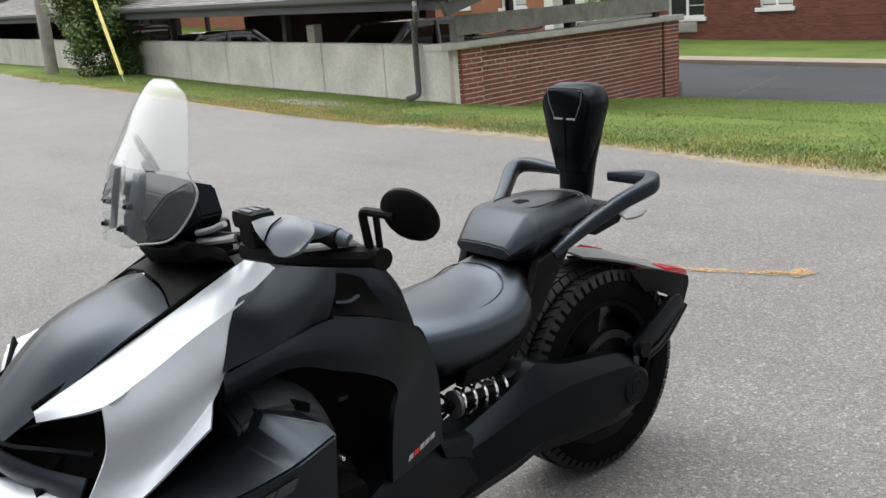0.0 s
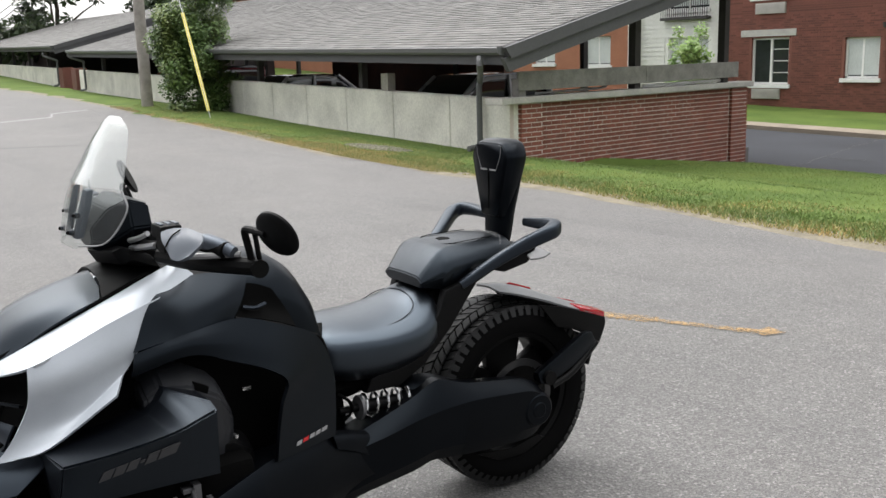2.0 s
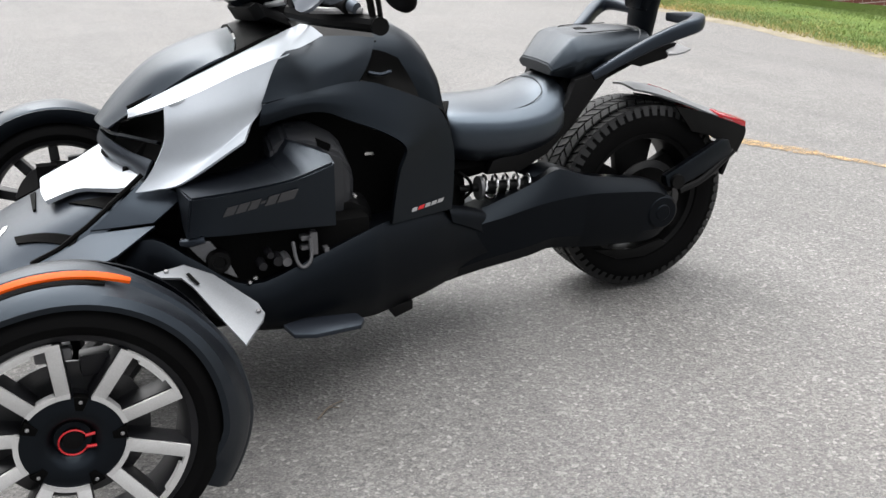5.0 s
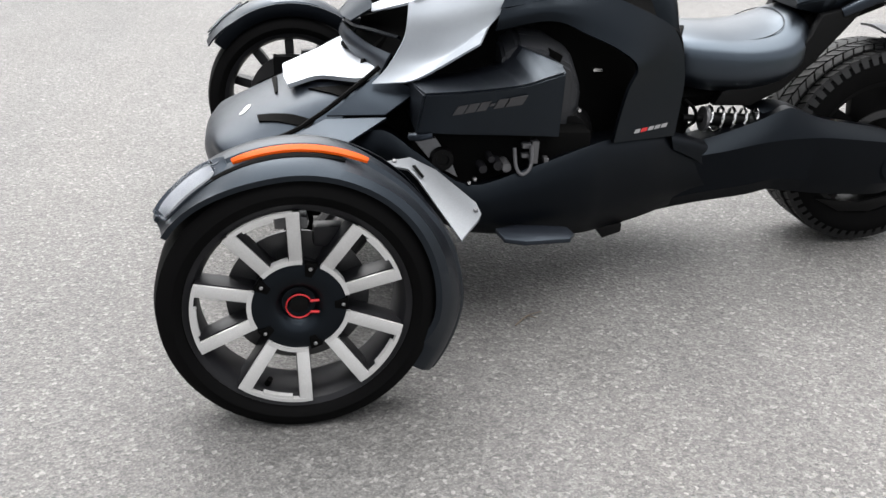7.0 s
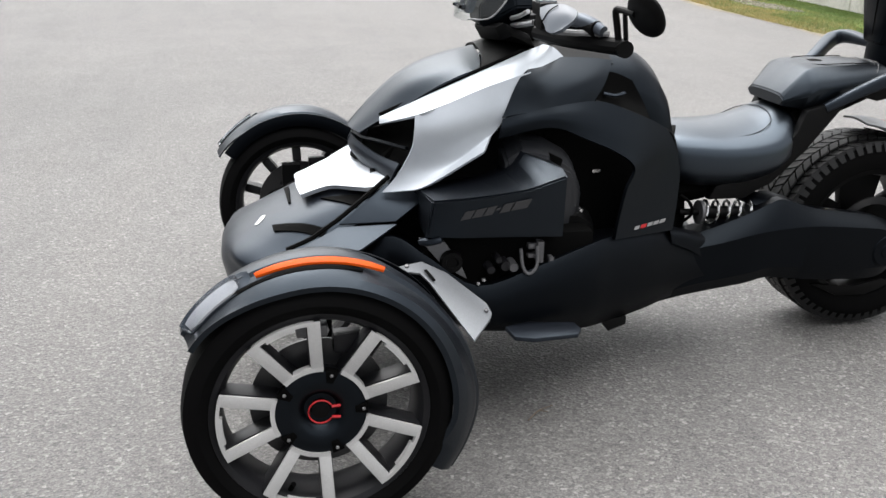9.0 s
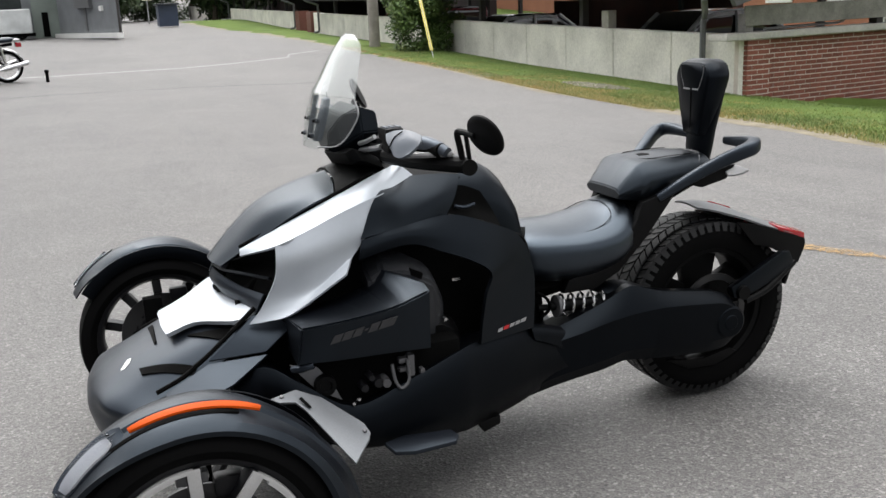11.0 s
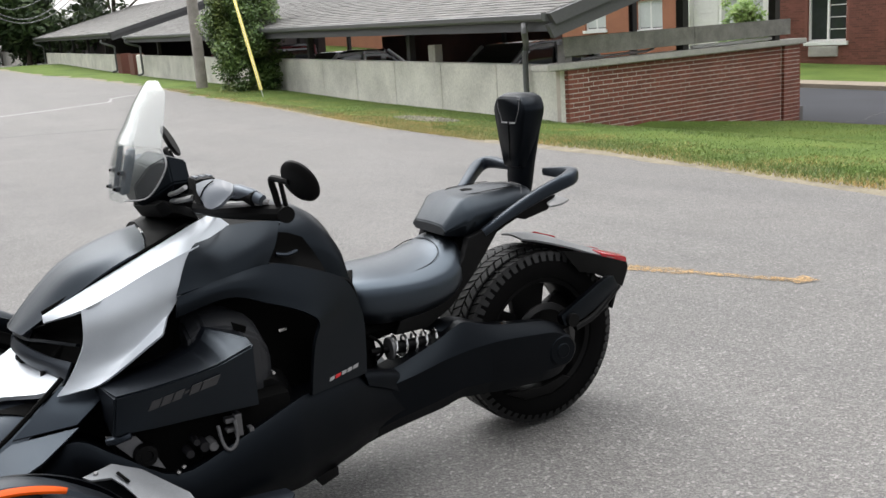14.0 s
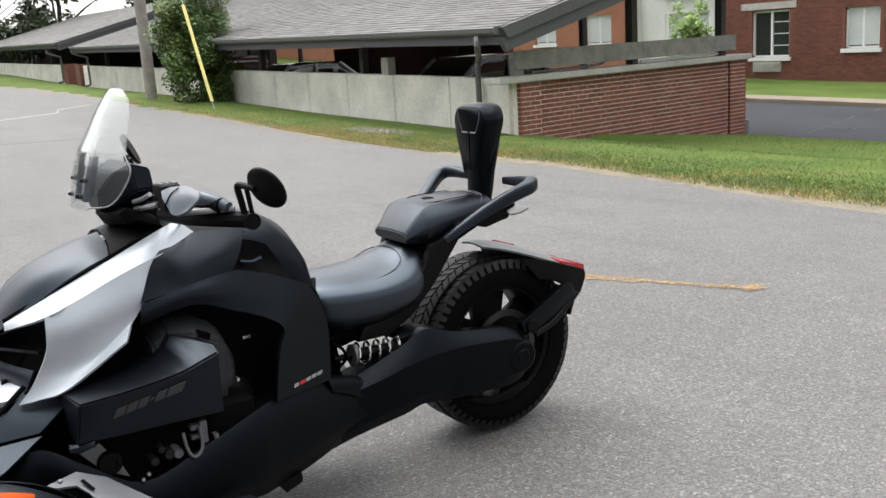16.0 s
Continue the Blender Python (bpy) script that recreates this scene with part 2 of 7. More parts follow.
def add_plate(bm, outline, depth):
    """A flat piece: an outline of points, thickened along the vector depth."""
    d = Vector(depth)
    a = [bm.verts.new(p) for p in outline]
    b = [bm.verts.new(Vector(p) + d) for p in outline]
    bm.faces.new(a)
    bm.faces.new(list(reversed(b)))
    n = len(a)
    for i in range(n):
        bm.faces.new((a[(i + 1) % n], a[i], b[i], b[(i + 1) % n]))
    bmesh.ops.recalc_face_normals(bm, faces=bm.faces)


def plate_bm(outline, depth, bevel=0.0):
    bm = bmesh.new()
    add_plate(bm, outline, depth)
    if bevel:
        bmesh.ops.bevel(bm, geom=list(bm.edges), offset=bevel, segments=2, affect="EDGES", profile=0.6, clamp_overlap=True)
    return bm

# ---- ground, verge, drive ----
def axis_lines(lo, hi, dense_lo, dense_hi, step):
    out = [lo, lo * 0.5 + dense_lo * 0.5, lo * 0.2 + dense_lo * 0.8, lo * 0.06 + dense_lo * 0.94]
    k = dense_lo
    while k <= dense_hi:
        out.append(k)
        k += step
    return out + [hi * 0.06 + dense_hi * 0.94, hi * 0.2 + dense_hi * 0.8, hi * 0.5 + dense_hi * 0.5, hi]


def sheet(xs, ys, lift=0.0, zf=ground_z):
    bm = bmesh.new()
    g = [[bm.verts.new((x, y, zf(x, y) + lift)) for x in xs] for y in ys]
    for a, b in zip(g, g[1:]):
        for i in range(len(xs) - 1):
            bm.faces.new((a[i], a[i + 1], b[i + 1], b[i]))
    return bm


tagged(part("ground", sheet(axis_lines(-900, 900, -8, 32, 0.5), axis_lines(-900, 900, -8, 72, 0.5)), ASPHALT), "worn grey asphalt parking lot with pale aggregate", "ground", kind="structure")

EDGE = [(-14, 3.7), (-4, 4.05), (1.4, 4.42), (2.1, 4.42), (2.8, 4.49), (3.5, 4.59), (4.3, 4.70), (5.3, 4.80), (6.3, 4.80), (7.4, 4.76), (9.5, 4.75), (11.7, 4.88), (14.5, 5.10), (18.2, 5.32), (23, 5.6), (27, 5.9), (32, 6.0), (38, 6.0), (44, 5.7), (75, 6.3)]


def edge_x(y):
    for (a, xa), (b, xb) in zip(EDGE, EDGE[1:]):
        if y <= b:
            return xa + (xb - xa) * (y - a) / (b - a)
    return EDGE[-1][1]


def wall_x(y):
    return 6.9 + 0.055 * (y - 8.2)


def verge_end(y):
    if y > 8.25:
        return wall_x(y) + 0.1
    return 12.4 + 0.12 * math.sin(y * 1.3)


def verge(inset, lift, step=0.25):
    bm = bmesh.new()
    rows, y = [], -14.0
    while y < 70:
        a = edge_x(y) + (inset if inset < 0.1 else inset - 0.32 * min(1, max(0, (8 - y) / 1.5)) - 0.52 * min(1, max(0, (y - 10) / 6))) + (0.10 + 0.35 * max(0, inset)) * noise.noise((y * 1.1, inset * 9, 0)) + (0.05 + 0.2 * max(0, inset)) * noise.noise((y * 4, 3, inset))
        b = verge_end(y)
        rows.append([(a + (b - a) * k / 14, y, ground_z(a + (b - a) * k / 14, y) + lift * (0.15 if k == 0 else 1.0)) for k in range(15)])
        y += step if y < 30 else 1.0
    add_rings(bm, rows, closed=False, caps=False)
    bmesh.ops.recalc_face_normals(bm, faces=bm.faces)
    return bm


tagged(part("verge_soil", verge(-0.06, 0.012), SOIL), "dry yellowed soil along the asphalt edge", "ground", kind="structure")
tagged(part("verge_turf", verge(0.62, 0.028), TURF), "green mown grass strip beside the concrete wall", "lawn", kind="structure")


def blade_mesh(spots, hmin, hmax, w):
    V, F = [], []
    for x, y in spots:
        z = ground_z(x, y) + 0.01
        h, a = random.uniform(hmin, hmax), random.uniform(0, 6.283)
        lx, ly = random.uniform(-0.6, 0.6) * h, random.uniform(-0.6, 0.6) * h
        c, s = math.cos(a) * w, math.sin(a) * w
        k = len(V)
        V += [(x - c, y - s, z), (x + c, y + s, z), (x + lx * 0.4 + c * 0.6, y + ly * 0.4 + s * 0.6, z + h * 0.6), (x + lx, y + ly, z + h)]
        F += [(k, k + 1, k + 2), (k, k + 2, k + 3)]
    me = bpy.data.meshes.new("grass")
    me.from_pydata(V, [], F)
    return me


def verge_spots(n, y0, y1, u0, u1, power=1.0, patchy=False):
    out = []
    for _ in range(n):
        y = y0 + (y1 - y0) * random.random() ** power
        a, b = edge_x(y), min(verge_end(y), edge_x(y) + 8.2)
        x = a + u0 + (min(b - a, u1) - u0) * random.random()
        if patchy and x - a > 0.35 and noise.noise((x * 1.3, y * 1.3, 2)) < 0.62 * (x - a) - 0.62:
            continue
        bare = ((x - 5.75) / 0.36) ** 2 + ((y - 10.2) / 0.85) ** 2 + 0.5 * noise.noise((x * 5, y * 4, 8))
        if bare > 0.9 and noise.noise((x * 1.1, y * 1.1, 5)) > -0.62:
            out.append((x, y))
    return out


green = new("grass", blade_mesh(verge_spots(125000, 0, 9, 0.30, 8.2) + verge_spots(10000, 0, 7.5, 0.2, 0.9) + verge_spots(40000, 9, 24, 0.55, 3) + verge_spots(9000, 0, 20, 0.12, 0.6), 0.015, 0.042, 0.0055))
green.data.materials.append(GRASS)
tagged(green, "short green mown grass on the verge", "grass", kind="stuff")
straw = new("dry_grass", blade_mesh(verge_spots(34000, 0, 7.2, 0.06, 2.0, patchy=True) + verge_spots(24000, 7.2, 10, 0.0, 2.2, patchy=True) + verge_spots(20000, 8, 12.5, 0.0, 1.5) + verge_spots(26000, 10, 24, 0.0, 1.5, patchy=True), 0.012, 0.034, 0.005))
straw.data.materials.append(GRASS_DRY)
tagged(straw, "dry straw-coloured grass along the asphalt edge", "grass", kind="stuff")

# bare stony patch in the verge
bm = bmesh.new()
for i in range(420):
    a, r = random.uniform(0, 6.283), random.random() ** 0.6
    x, y = 5.75 + 0.34 * r * math.cos(a), 10.2 + 0.80 * r * math.sin(a)
    s = random.uniform(0.006, 0.018)
    add_box(bm, x - s, x + s, y - s * 0.8, y + s * 0.8, ground_z(x, y), ground_z(x, y) + 0.031 + s * 0.5)
tagged(part("gravel_patch", bm, grainy("pale_gravel", (0.27, 0.245, 0.20), 0.9, var=0.2, island=0.3), smooth=False), "pale gravel on a bare verge patch", "gravel", kind="stuff")


# painted line that ends in an arrow head
def paint(outline, name, label, material, lift=0.005):
    bm = bmesh.new()
    bm.faces.new([bm.verts.new((x, y, ground_z(x, y) + lift)) for x, y in outline])
    bmesh.ops.triangulate(bm, faces=bm.faces)
    bmesh.ops.recalc_face_normals(bm, faces=bm.faces)
    if bm.faces[:][0].normal.z < 0:
        bmesh.ops.reverse_faces(bm, faces=bm.faces)
    return tagged(part(name, bm, material), label, "road marking", kind="structure")


def worn_paint(name, colour, cover):
    m, n, l, b = nodes_of(name)
    co = n.new("ShaderNodeTexCoord").outputs["Object"]
    f = tex_noise(n, l, co, 24, 6, 0.8)
    b.inputs["Base Color"].default_value = (*colour, 1)
    b.inputs["Roughness"].default_value = 0.8
    l.new(ramp(n, l, f, [(cover - 0.12, (0, 0, 0)), (cover + 0.16, (1, 1, 1))]), b.inputs["Alpha"])
    return m


ORANGE_WORN = worn_paint("worn_orange_paint", (0.27, 0.175, 0.075), 0.485)
ORANGE_SOLID = worn_paint("orange_paint", (0.29, 0.185, 0.08), 0.46)
WHITE_WORN = worn_paint("worn_white_paint", (0.32, 0.32, 0.315), 0.40)
CRACK_GREY = worn_paint("grey_crack_filler", (0.13, 0.13, 0.13), 0.44)
random.seed(5)
for a, b, w in (((1.95, 0.45), (1.74, 0.90), 0.034), ((1.74, 0.90), (1.60, 1.20), 0.062), ((1.60, 1.20), (1.40, 1.62), 0.066)):
    a, b = Vector(a), Vector(b)
    c = Vector((b.y - a.y, a.x - b.x)).normalized()
    rim = [a.lerp(b, k / 16) + c * w * random.uniform(0.6, 1.1) for k in range(17)] + [a.lerp(b, k / 16) - c * w * random.uniform(0.6, 1.1) for k in range(16, -1, -1)]
    paint([tuple(p) for p in rim], "painted_line", "worn orange line painted on the asphalt", ORANGE_WORN)
paint([(2.055, 0.46), (2.035, 0.345), (1.91, 0.385), (1.935, 0.45), (1.895, 0.53), (1.935, 0.56), (1.98, 0.46)], "painted_arrow", "orange arrow head painted on the asphalt", ORANGE_SOLID, 0.0075)
for a, b in (((-6, 20.1), (-1.6, 19.7)), ((-1.6, 19.7), (0.8, 19.68)), ((0.8, 19.68), (1.9, 20.1)), ((1.9, 20.1), (3.55, 21.1)), ((3.55, 21.1), (3.85, 22.3)), ((3.85, 22.3), (4.9, 23.1))):
    w = 0.10
    paint([(a[0], a[1] - w), (b[0], b[1] - w), (b[0], b[1] + w), (a[0], a[1] + w)], "crack_seal", "pale sealed crack across the asphalt", WHITE_WORN)

FAINT_WORN = worn_paint("faint_white_paint", (0.22, 0.22, 0.215), 0.50)
for a, b in (((-3.0, 15.2), (-0.75, 14.97)), ((-0.75, 14.97), (0.2, 14.79)), ((0.2, 14.79), (1.2, 14.39)), ((1.2, 14.39), (2.3, 13.95))):
    paint([(a[0], a[1] - 0.08), (b[0], b[1] - 0.08), (b[0], b[1] + 0.08), (a[0], a[1] + 0.08)], "crack_seal", "faint pale sealed crack across the asphalt", FAINT_WORN)

# drive beyond the carport, kerb and lawn before the apartment house
DRIVE = grainy("dark_drive_asphalt", (0.040, 0.042, 0.048), 0.9, var=0.25, big=0.5, small=60, spec=0.2)
tagged(part("drive", sheet([11.0 + 0.5 * k for k in range(18)], [-30 + 2.0 * k for k in range(50)], 0.004), DRIVE), "dark asphalt drive beyond the grass verge", "road", kind="structure")
for a, b in (((12.6, 8.0), (19.0, 9.9)), ((13.4, 5.2), (19.0, 6.3)), ((15.2, 8.8), (16.4, 3.2)), ((12.0, 6.9), (15.8, 6.2))):
    rim = [Vector(a).lerp(Vector(b), k / 12) + Vector((0.10 * noise.noise((k * 0.7, a[1], 1)), 0.16 * noise.noise((k * 0.9, a[0], 4)))) for k in range(13)]
    paint([(p.x, p.y - 0.016) for p in rim] + [(p.x, p.y + 0.016) for p in rim[::-1]], "crack_seal", "grey crack across the dark drive", CRACK_GREY, 0.012)
bm = bmesh.new()
add_rings(bm, [[(19.2, y, ground_z(19.2, y) - 0.05), (19.2, y, ground_z(19.2, y) + 0.11), (19.25, y, ground_z(19.2, y) + 0.13), (19.6, y, ground_z(19.6, y) + 0.165), (19.6, y, ground_z(19.6, y) - 0.05)] for y in range(-30, 70, 2)], closed=False)
bmesh.ops.recalc_face_normals(bm, faces=bm.faces)
tagged(part("kerb", bm, grainy("tan_kerb_concrete", (0.20, 0.168, 0.13), 0.85, var=0.2, big=0.7, small=25)), "pale concrete kerb along the drive", "kerb", kind="structure")
tagged(part("lawn", sheet([19.6 + 0.6 * k for k in range(10)], [-30 + 2.0 * k for k in range(50)], 0.16), TURF), "green lawn in front of the apartment house", "lawn", kind="structure")


# ---- carport: concrete wall, brick end wall, roofs ----
def wall_top(y):
    return 0.76 + 0.0165 * (y - 8.2)


def wall_panel(y0, y1, parent):
    bm = bmesh.new()
    g = 0.008
    a, b = (wall_x(y0), y0 + g), (wall_x(y1), y1 - g)
    za, zb, ta, tb = ground_z(*a) - 0.7, ground_z(*b) - 0.7, wall_top(y0), wall_top(y1)
    P = [(a[0], a[1]), (b[0], b[1]), (b[0] + 0.2, b[1]), (a[0] + 0.2, a[1])]
    lo = [bm.verts.new((*P[i], (za, zb, zb, za)[i])) for i in range(4)]
    hi = [bm.verts.new((*P[i], (ta, tb, tb, ta)[i])) for i in range(4)]
    bm.faces.new(lo)
    bm.faces.new(list(reversed(hi)))
    for i in range(4):
        bm.faces.new((lo[(i + 1) % 4], lo[i], hi[i], hi[(i + 1) % 4]))
    bmesh.ops.recalc_face_normals(bm, faces=bm.faces)
    bmesh.ops.bevel(bm, geom=list(bm.edges), offset=0.012, segments=1, affect="EDGES")
    return part("panel", bm, CONCRETE, parent, smooth=False)


for nm, y0, y1 in (("wall_west", 8.2, 37.4), ("wall_far", 41.2, 66.0), ("wall_farthest", 84.0, 102.0)):
    w = thing(nm, "weathered pale concrete retaining wall with vertical joints", "wall", kind="structure")
    y = y0
    while y < y1 - 0.5:
        n = min(y1, y + 1.83)
        wall_panel(y, n, w)
        y = n

A2, B2 = Vector((6.9, 8.2)), Vector((12.78, 8.85))
ALONG = (B2 - A2).normalized()
ACROSS = Vector((ALONG.y, -ALONG.x))
COURSE, BRICK_L = 0.0677, 0.213


def on_end_wall(s, out, z):
    p = A2 + ALONG * s + ACROSS * out
    return Vector((p.x, p.y, z))


def prism(bm, s0, s1, o0, o1, z0, z1):
    vs = [bm.verts.new(on_end_wall(s, o, z)) for s in (s0, s1) for o in (o0, o1) for z in (z0, z1)]
    for q in ((0, 1, 3, 2), (4, 6, 7, 5), (0, 4, 5, 1), (2, 3, 7, 6), (0, 2, 6, 4), (1, 5, 7, 3)):
        bm.faces.new([vs[i] for i in q])
    return vs


LEN = (B2 - A2).length
end_wall = thing("wall_south", "red brick end wall with two piers under a stone coping", "wall", kind="structure")
bm = bmesh.new()
prism(bm, 0.02, LEN - 0.02, -0.2, -0.005, -1.3, 0.70)
prism(bm, 0.03, 0.44, -0.2, 0.045, -1.3, 0.70)
prism(bm, LEN - 0.49, LEN - 0.03, -0.2, 0.045, -1.3, 0.70)
bmesh.ops.recalc_face_normals(bm, faces=bm.faces)
part("mortar_core", bm, MORTAR, end_wall, smooth=False)
bm = bmesh.new()
prism(bm, -0.42, LEN + 0.12, -0.26, 0.10, 0.705, 0.80)
bmesh.ops.recalc_face_normals(bm, faces=bm.faces)
bmesh.ops.bevel(bm, geom=list(bm.edges), offset=0.012, segments=2, affect="EDGES")
part("coping", bm, COPING, end_wall, "weathered grey stone coping")

# weathered rail board on posts above the coping
rail = thing("fence_rail", "weathered grey wooden board rail above the brick wall", "fence")
bm = bmesh.new()
for k in range(2):
    s0 = k * LEN / 2
    vs = prism(bm, s0 - 0.02, s0 + LEN / 2 - 0.03 - 0.25 * k, -0.02, 0.02, 0.885, 1.155)
bmesh.ops.recalc_face_normals(bm, faces=bm.faces)
bmesh.ops.bevel(bm, geom=list(bm.edges), offset=0.006, segments=1, affect="EDGES")
part("board", bm, OLD_WOOD, rail, smooth=False)
for s in (0.1, 2.76, LEN - 0.62):
    bm = bmesh.new()
    prism(bm, s - 0.07, s + 0.07, -0.16, -0.022, 0.80, 3.4 if s > 1 else 1.05)
    bmesh.ops.recalc_face_normals(bm, faces=bm.faces)
    part("post", bm, DARK_PAINT if s > 1 else OLD_WOOD, rail, smooth=False)
pipe = tube_bm([on_end_wall(0.45, -0.09, 0.83), on_end_wall(1.9, -0.09, 0.845), on_end_wall(2.05, -0.09, 0.87)], 0.02, 8)
tagged(part("pipe", pipe, STEEL), "thin grey pipe lying on the coping", "pipe")
pipe = tube_bm([on_end_wall(3.0, -0.10, 0.83), on_end_wall(LEN - 0.7, -0.10, 0.845)], 0.028, 8)
tagged(part("pipe", pipe, WHITE), "white pipe lying on the coping", "pipe")


def roof(name, y0, y1, x_off, z_off, run=6.9, pitch=0.268, label="grey asphalt-shingle carport roof with painted fascia"):
    """A long single-pitch roof; its eave follows the concrete wall."""
    top = thing(name, label, "roof", kind="structure")

    def eave(y):
        return wall_x(y) - 0.5 + x_off, 1.50 + 0.0172 * (y - 8.2) + z_off

    bm, n = bmesh.new(), max(2, int((y1 - y0) / 2))
    ys = [y0 + (y1 - y0) * k / n for k in range(n + 1)]
    prof = [(0, 0), (run, run * pitch), (run, run * pitch - 0.06), (0, -0.05)]
    add_rings(bm, [[(eave(y)[0] + a, y, eave(y)[1] + b) for a, b in prof] for y in ys])
    bmesh.ops.recalc_face_normals(bm, faces=bm.faces)
    part("deck", bm, SHINGLE, top, smooth=False)
    # overlapping shingle tabs
    V, F = [], []
    rows = int(run / 0.14) if y0 < 20 else int(run / 0.28)
    tab = 0.33 if y0 < 20 else 0.66
    dx = run / rows
    for r in range(rows):
        y = y0 - random.random() * 0.3
        while y < y1:
            ya, yb = max(y0, y + 0.004), min(y1, y + tab * random.uniform(0.75, 1.1))
            y = yb
            if yb - ya < 0.05:
                continue
            x0, x1 = r * dx - 0.01, (r + 1) * dx + 0.02
            lift = 0.018 + random.uniform(-0.004, 0.005)
            k = len(V)
            for yy in (ya, yb):
                ex, ez = eave(yy)
                V += [(ex + x0, yy, ez + x0 * pitch + lift), (ex + x1, yy, ez + x1 * pitch + 0.004), (ex + x0, yy, ez + x0 * pitch + 0.001)]
            F += [(k, k + 1, k + 4, k + 3), (k + 2, k, k + 3, k + 5)]
    me = bpy.data.meshes.new("shingles")
    me.from_pydata(V, [], F)
    me.materials.append(SHINGLE)
    ob = new("shingles", me)
    ob.parent = top
    tagged(ob, "overlapping grey asphalt shingle tabs", kind="stuff")
    # fascia and gutter along the eave
    bm = bmesh.new()
    add_rings(bm, [[(eave(y)[0] + a, y, eave(y)[1] + b) for a, b in ((0.03, -0.02), (0.03, -0.24), (0.07, -0.24), (0.07, -0.02))] for y in ys])
    bmesh.ops.recalc_face_normals(bm, faces=bm.faces)
    part("fascia", bm, FASCIA, top, smooth=False)
    bm = bmesh.new()
    add_rings(bm, [[(eave(y)[0] + a, y, eave(y)[1] + b) for a, b in ((0.027, 0.0), (-0.09, 0.005), (-0.105, -0.01), (-0.09, -0.075), (-0.05, -0.105), (0.027, -0.105))] for y in ys])
    bmesh.ops.recalc_face_normals(bm, faces=bm.faces)
    part("gutter", bm, GUTTER, top, smooth=False)
    # rake boards at the near gable
    ex, ez = eave(y0)
    bm = bmesh.new()
    for d0, d1, t0, t1 in ((-0.005, -0.15, -0.09, 0.02), (-0.15, -0.33, -0.05, 0.03)):
        a = [(ex - 0.02, y0 + t0, ez + d0), (ex + run, y0 + t0, ez + run * pitch + d0), (ex + run, y0 + t0, ez + run * pitch + d1), (ex - 0.02 + 0.1, y0 + t0, ez + d1)]
        add_plate(bm, a, (0, t1 - t0, 0))
    part("rake_board", bm, FASCIA, top, smooth=False)
    # underside beams and posts
    for xo in (0.75, run - 0.5):
        for k in range(int((y1 - y0) / 5.2) + 1):
            if k == 0:
                continue
            y = min(y1 - 0.3, y0 + 0.3 + 5.2 * k)
            ex, ez = eave(y)
            up = ez + xo * pitch - 0.06
            part("post", box_bm(ex + xo - 0.065, ex + xo + 0.065, y - 0.065, y + 0.065, -1.2, up, bevel=0.008), DARK_PAINT, top, smooth=False)
        bm = bmesh.new()
        add_rings(bm, [[(eave(y)[0] + xo + a, y, eave(y)[1] + xo * pitch + b) for a, b in ((-0.07, -0.055), (-0.07, -0.30), (0.07, -0.30), (0.07, -0.055))] for y in ys])
        bmesh.ops.recalc_face_normals(bm, faces=bm.faces)
        part("beam", bm, DARK_PAINT, top, smooth=False)
    return top


roof("roof_near", 7.9, 36.6, 0.0, 0.0)
roof("roof_far", 40.2, 68.0, 0.1, 0.2)
roof("roof_farthest", 83.0, 104.0, 0.2, 0.2)
# Dark backing walls added to stand in for the carports' shaded insides.
tagged(part("shade_wall_east", box_bm(13.4, 13.7, 16.6, 25.5, -0.9, 1.3), grainy("dark_brown_brick", (0.075, 0.035, 0.028), 0.85, var=0.3), smooth=False), "dark brown brick wall added for the carport's shaded inside", "wall", kind="structure")
tagged(part("shade_wall_east_far", box_bm(14.6, 14.9, 33.0, 110, -0.9, 3.3), grainy("far_shade_backing", (0.022, 0.012, 0.010), 0.85, var=0.3), smooth=False), "near-black wall added for the far carport's shaded inside", "wall", kind="structure")
# Unseen dark walls, added so upright surfaces have something dark to reflect.
tagged(part("unseen_wall_behind", box_bm(-16, 24, -26.4, -26.0, -0.3, 5.0), grainy("plain_dark_wall", (0.03, 0.03, 0.031), 0.9, var=0.2), smooth=False), "unseen dark wall added behind the view to darken reflections", "wall", kind="structure")
tagged(part("unseen_wall_beside", box_bm(-16.4, -16.0, -26.4, 58, -0.3, 6.0), bpy.data.materials["plain_dark_wall"], smooth=False), "unseen dark wall added beside the lot to darken reflections", "wall", kind="structure")
tagged(part("carport_floor", box_bm(7.6, 13.0, 8.9, 70, -0.95, -0.42), grainy("carport_concrete", (0.15, 0.148, 0.145), 0.85)), "dusty concrete carport floor", "floor", kind="structure")


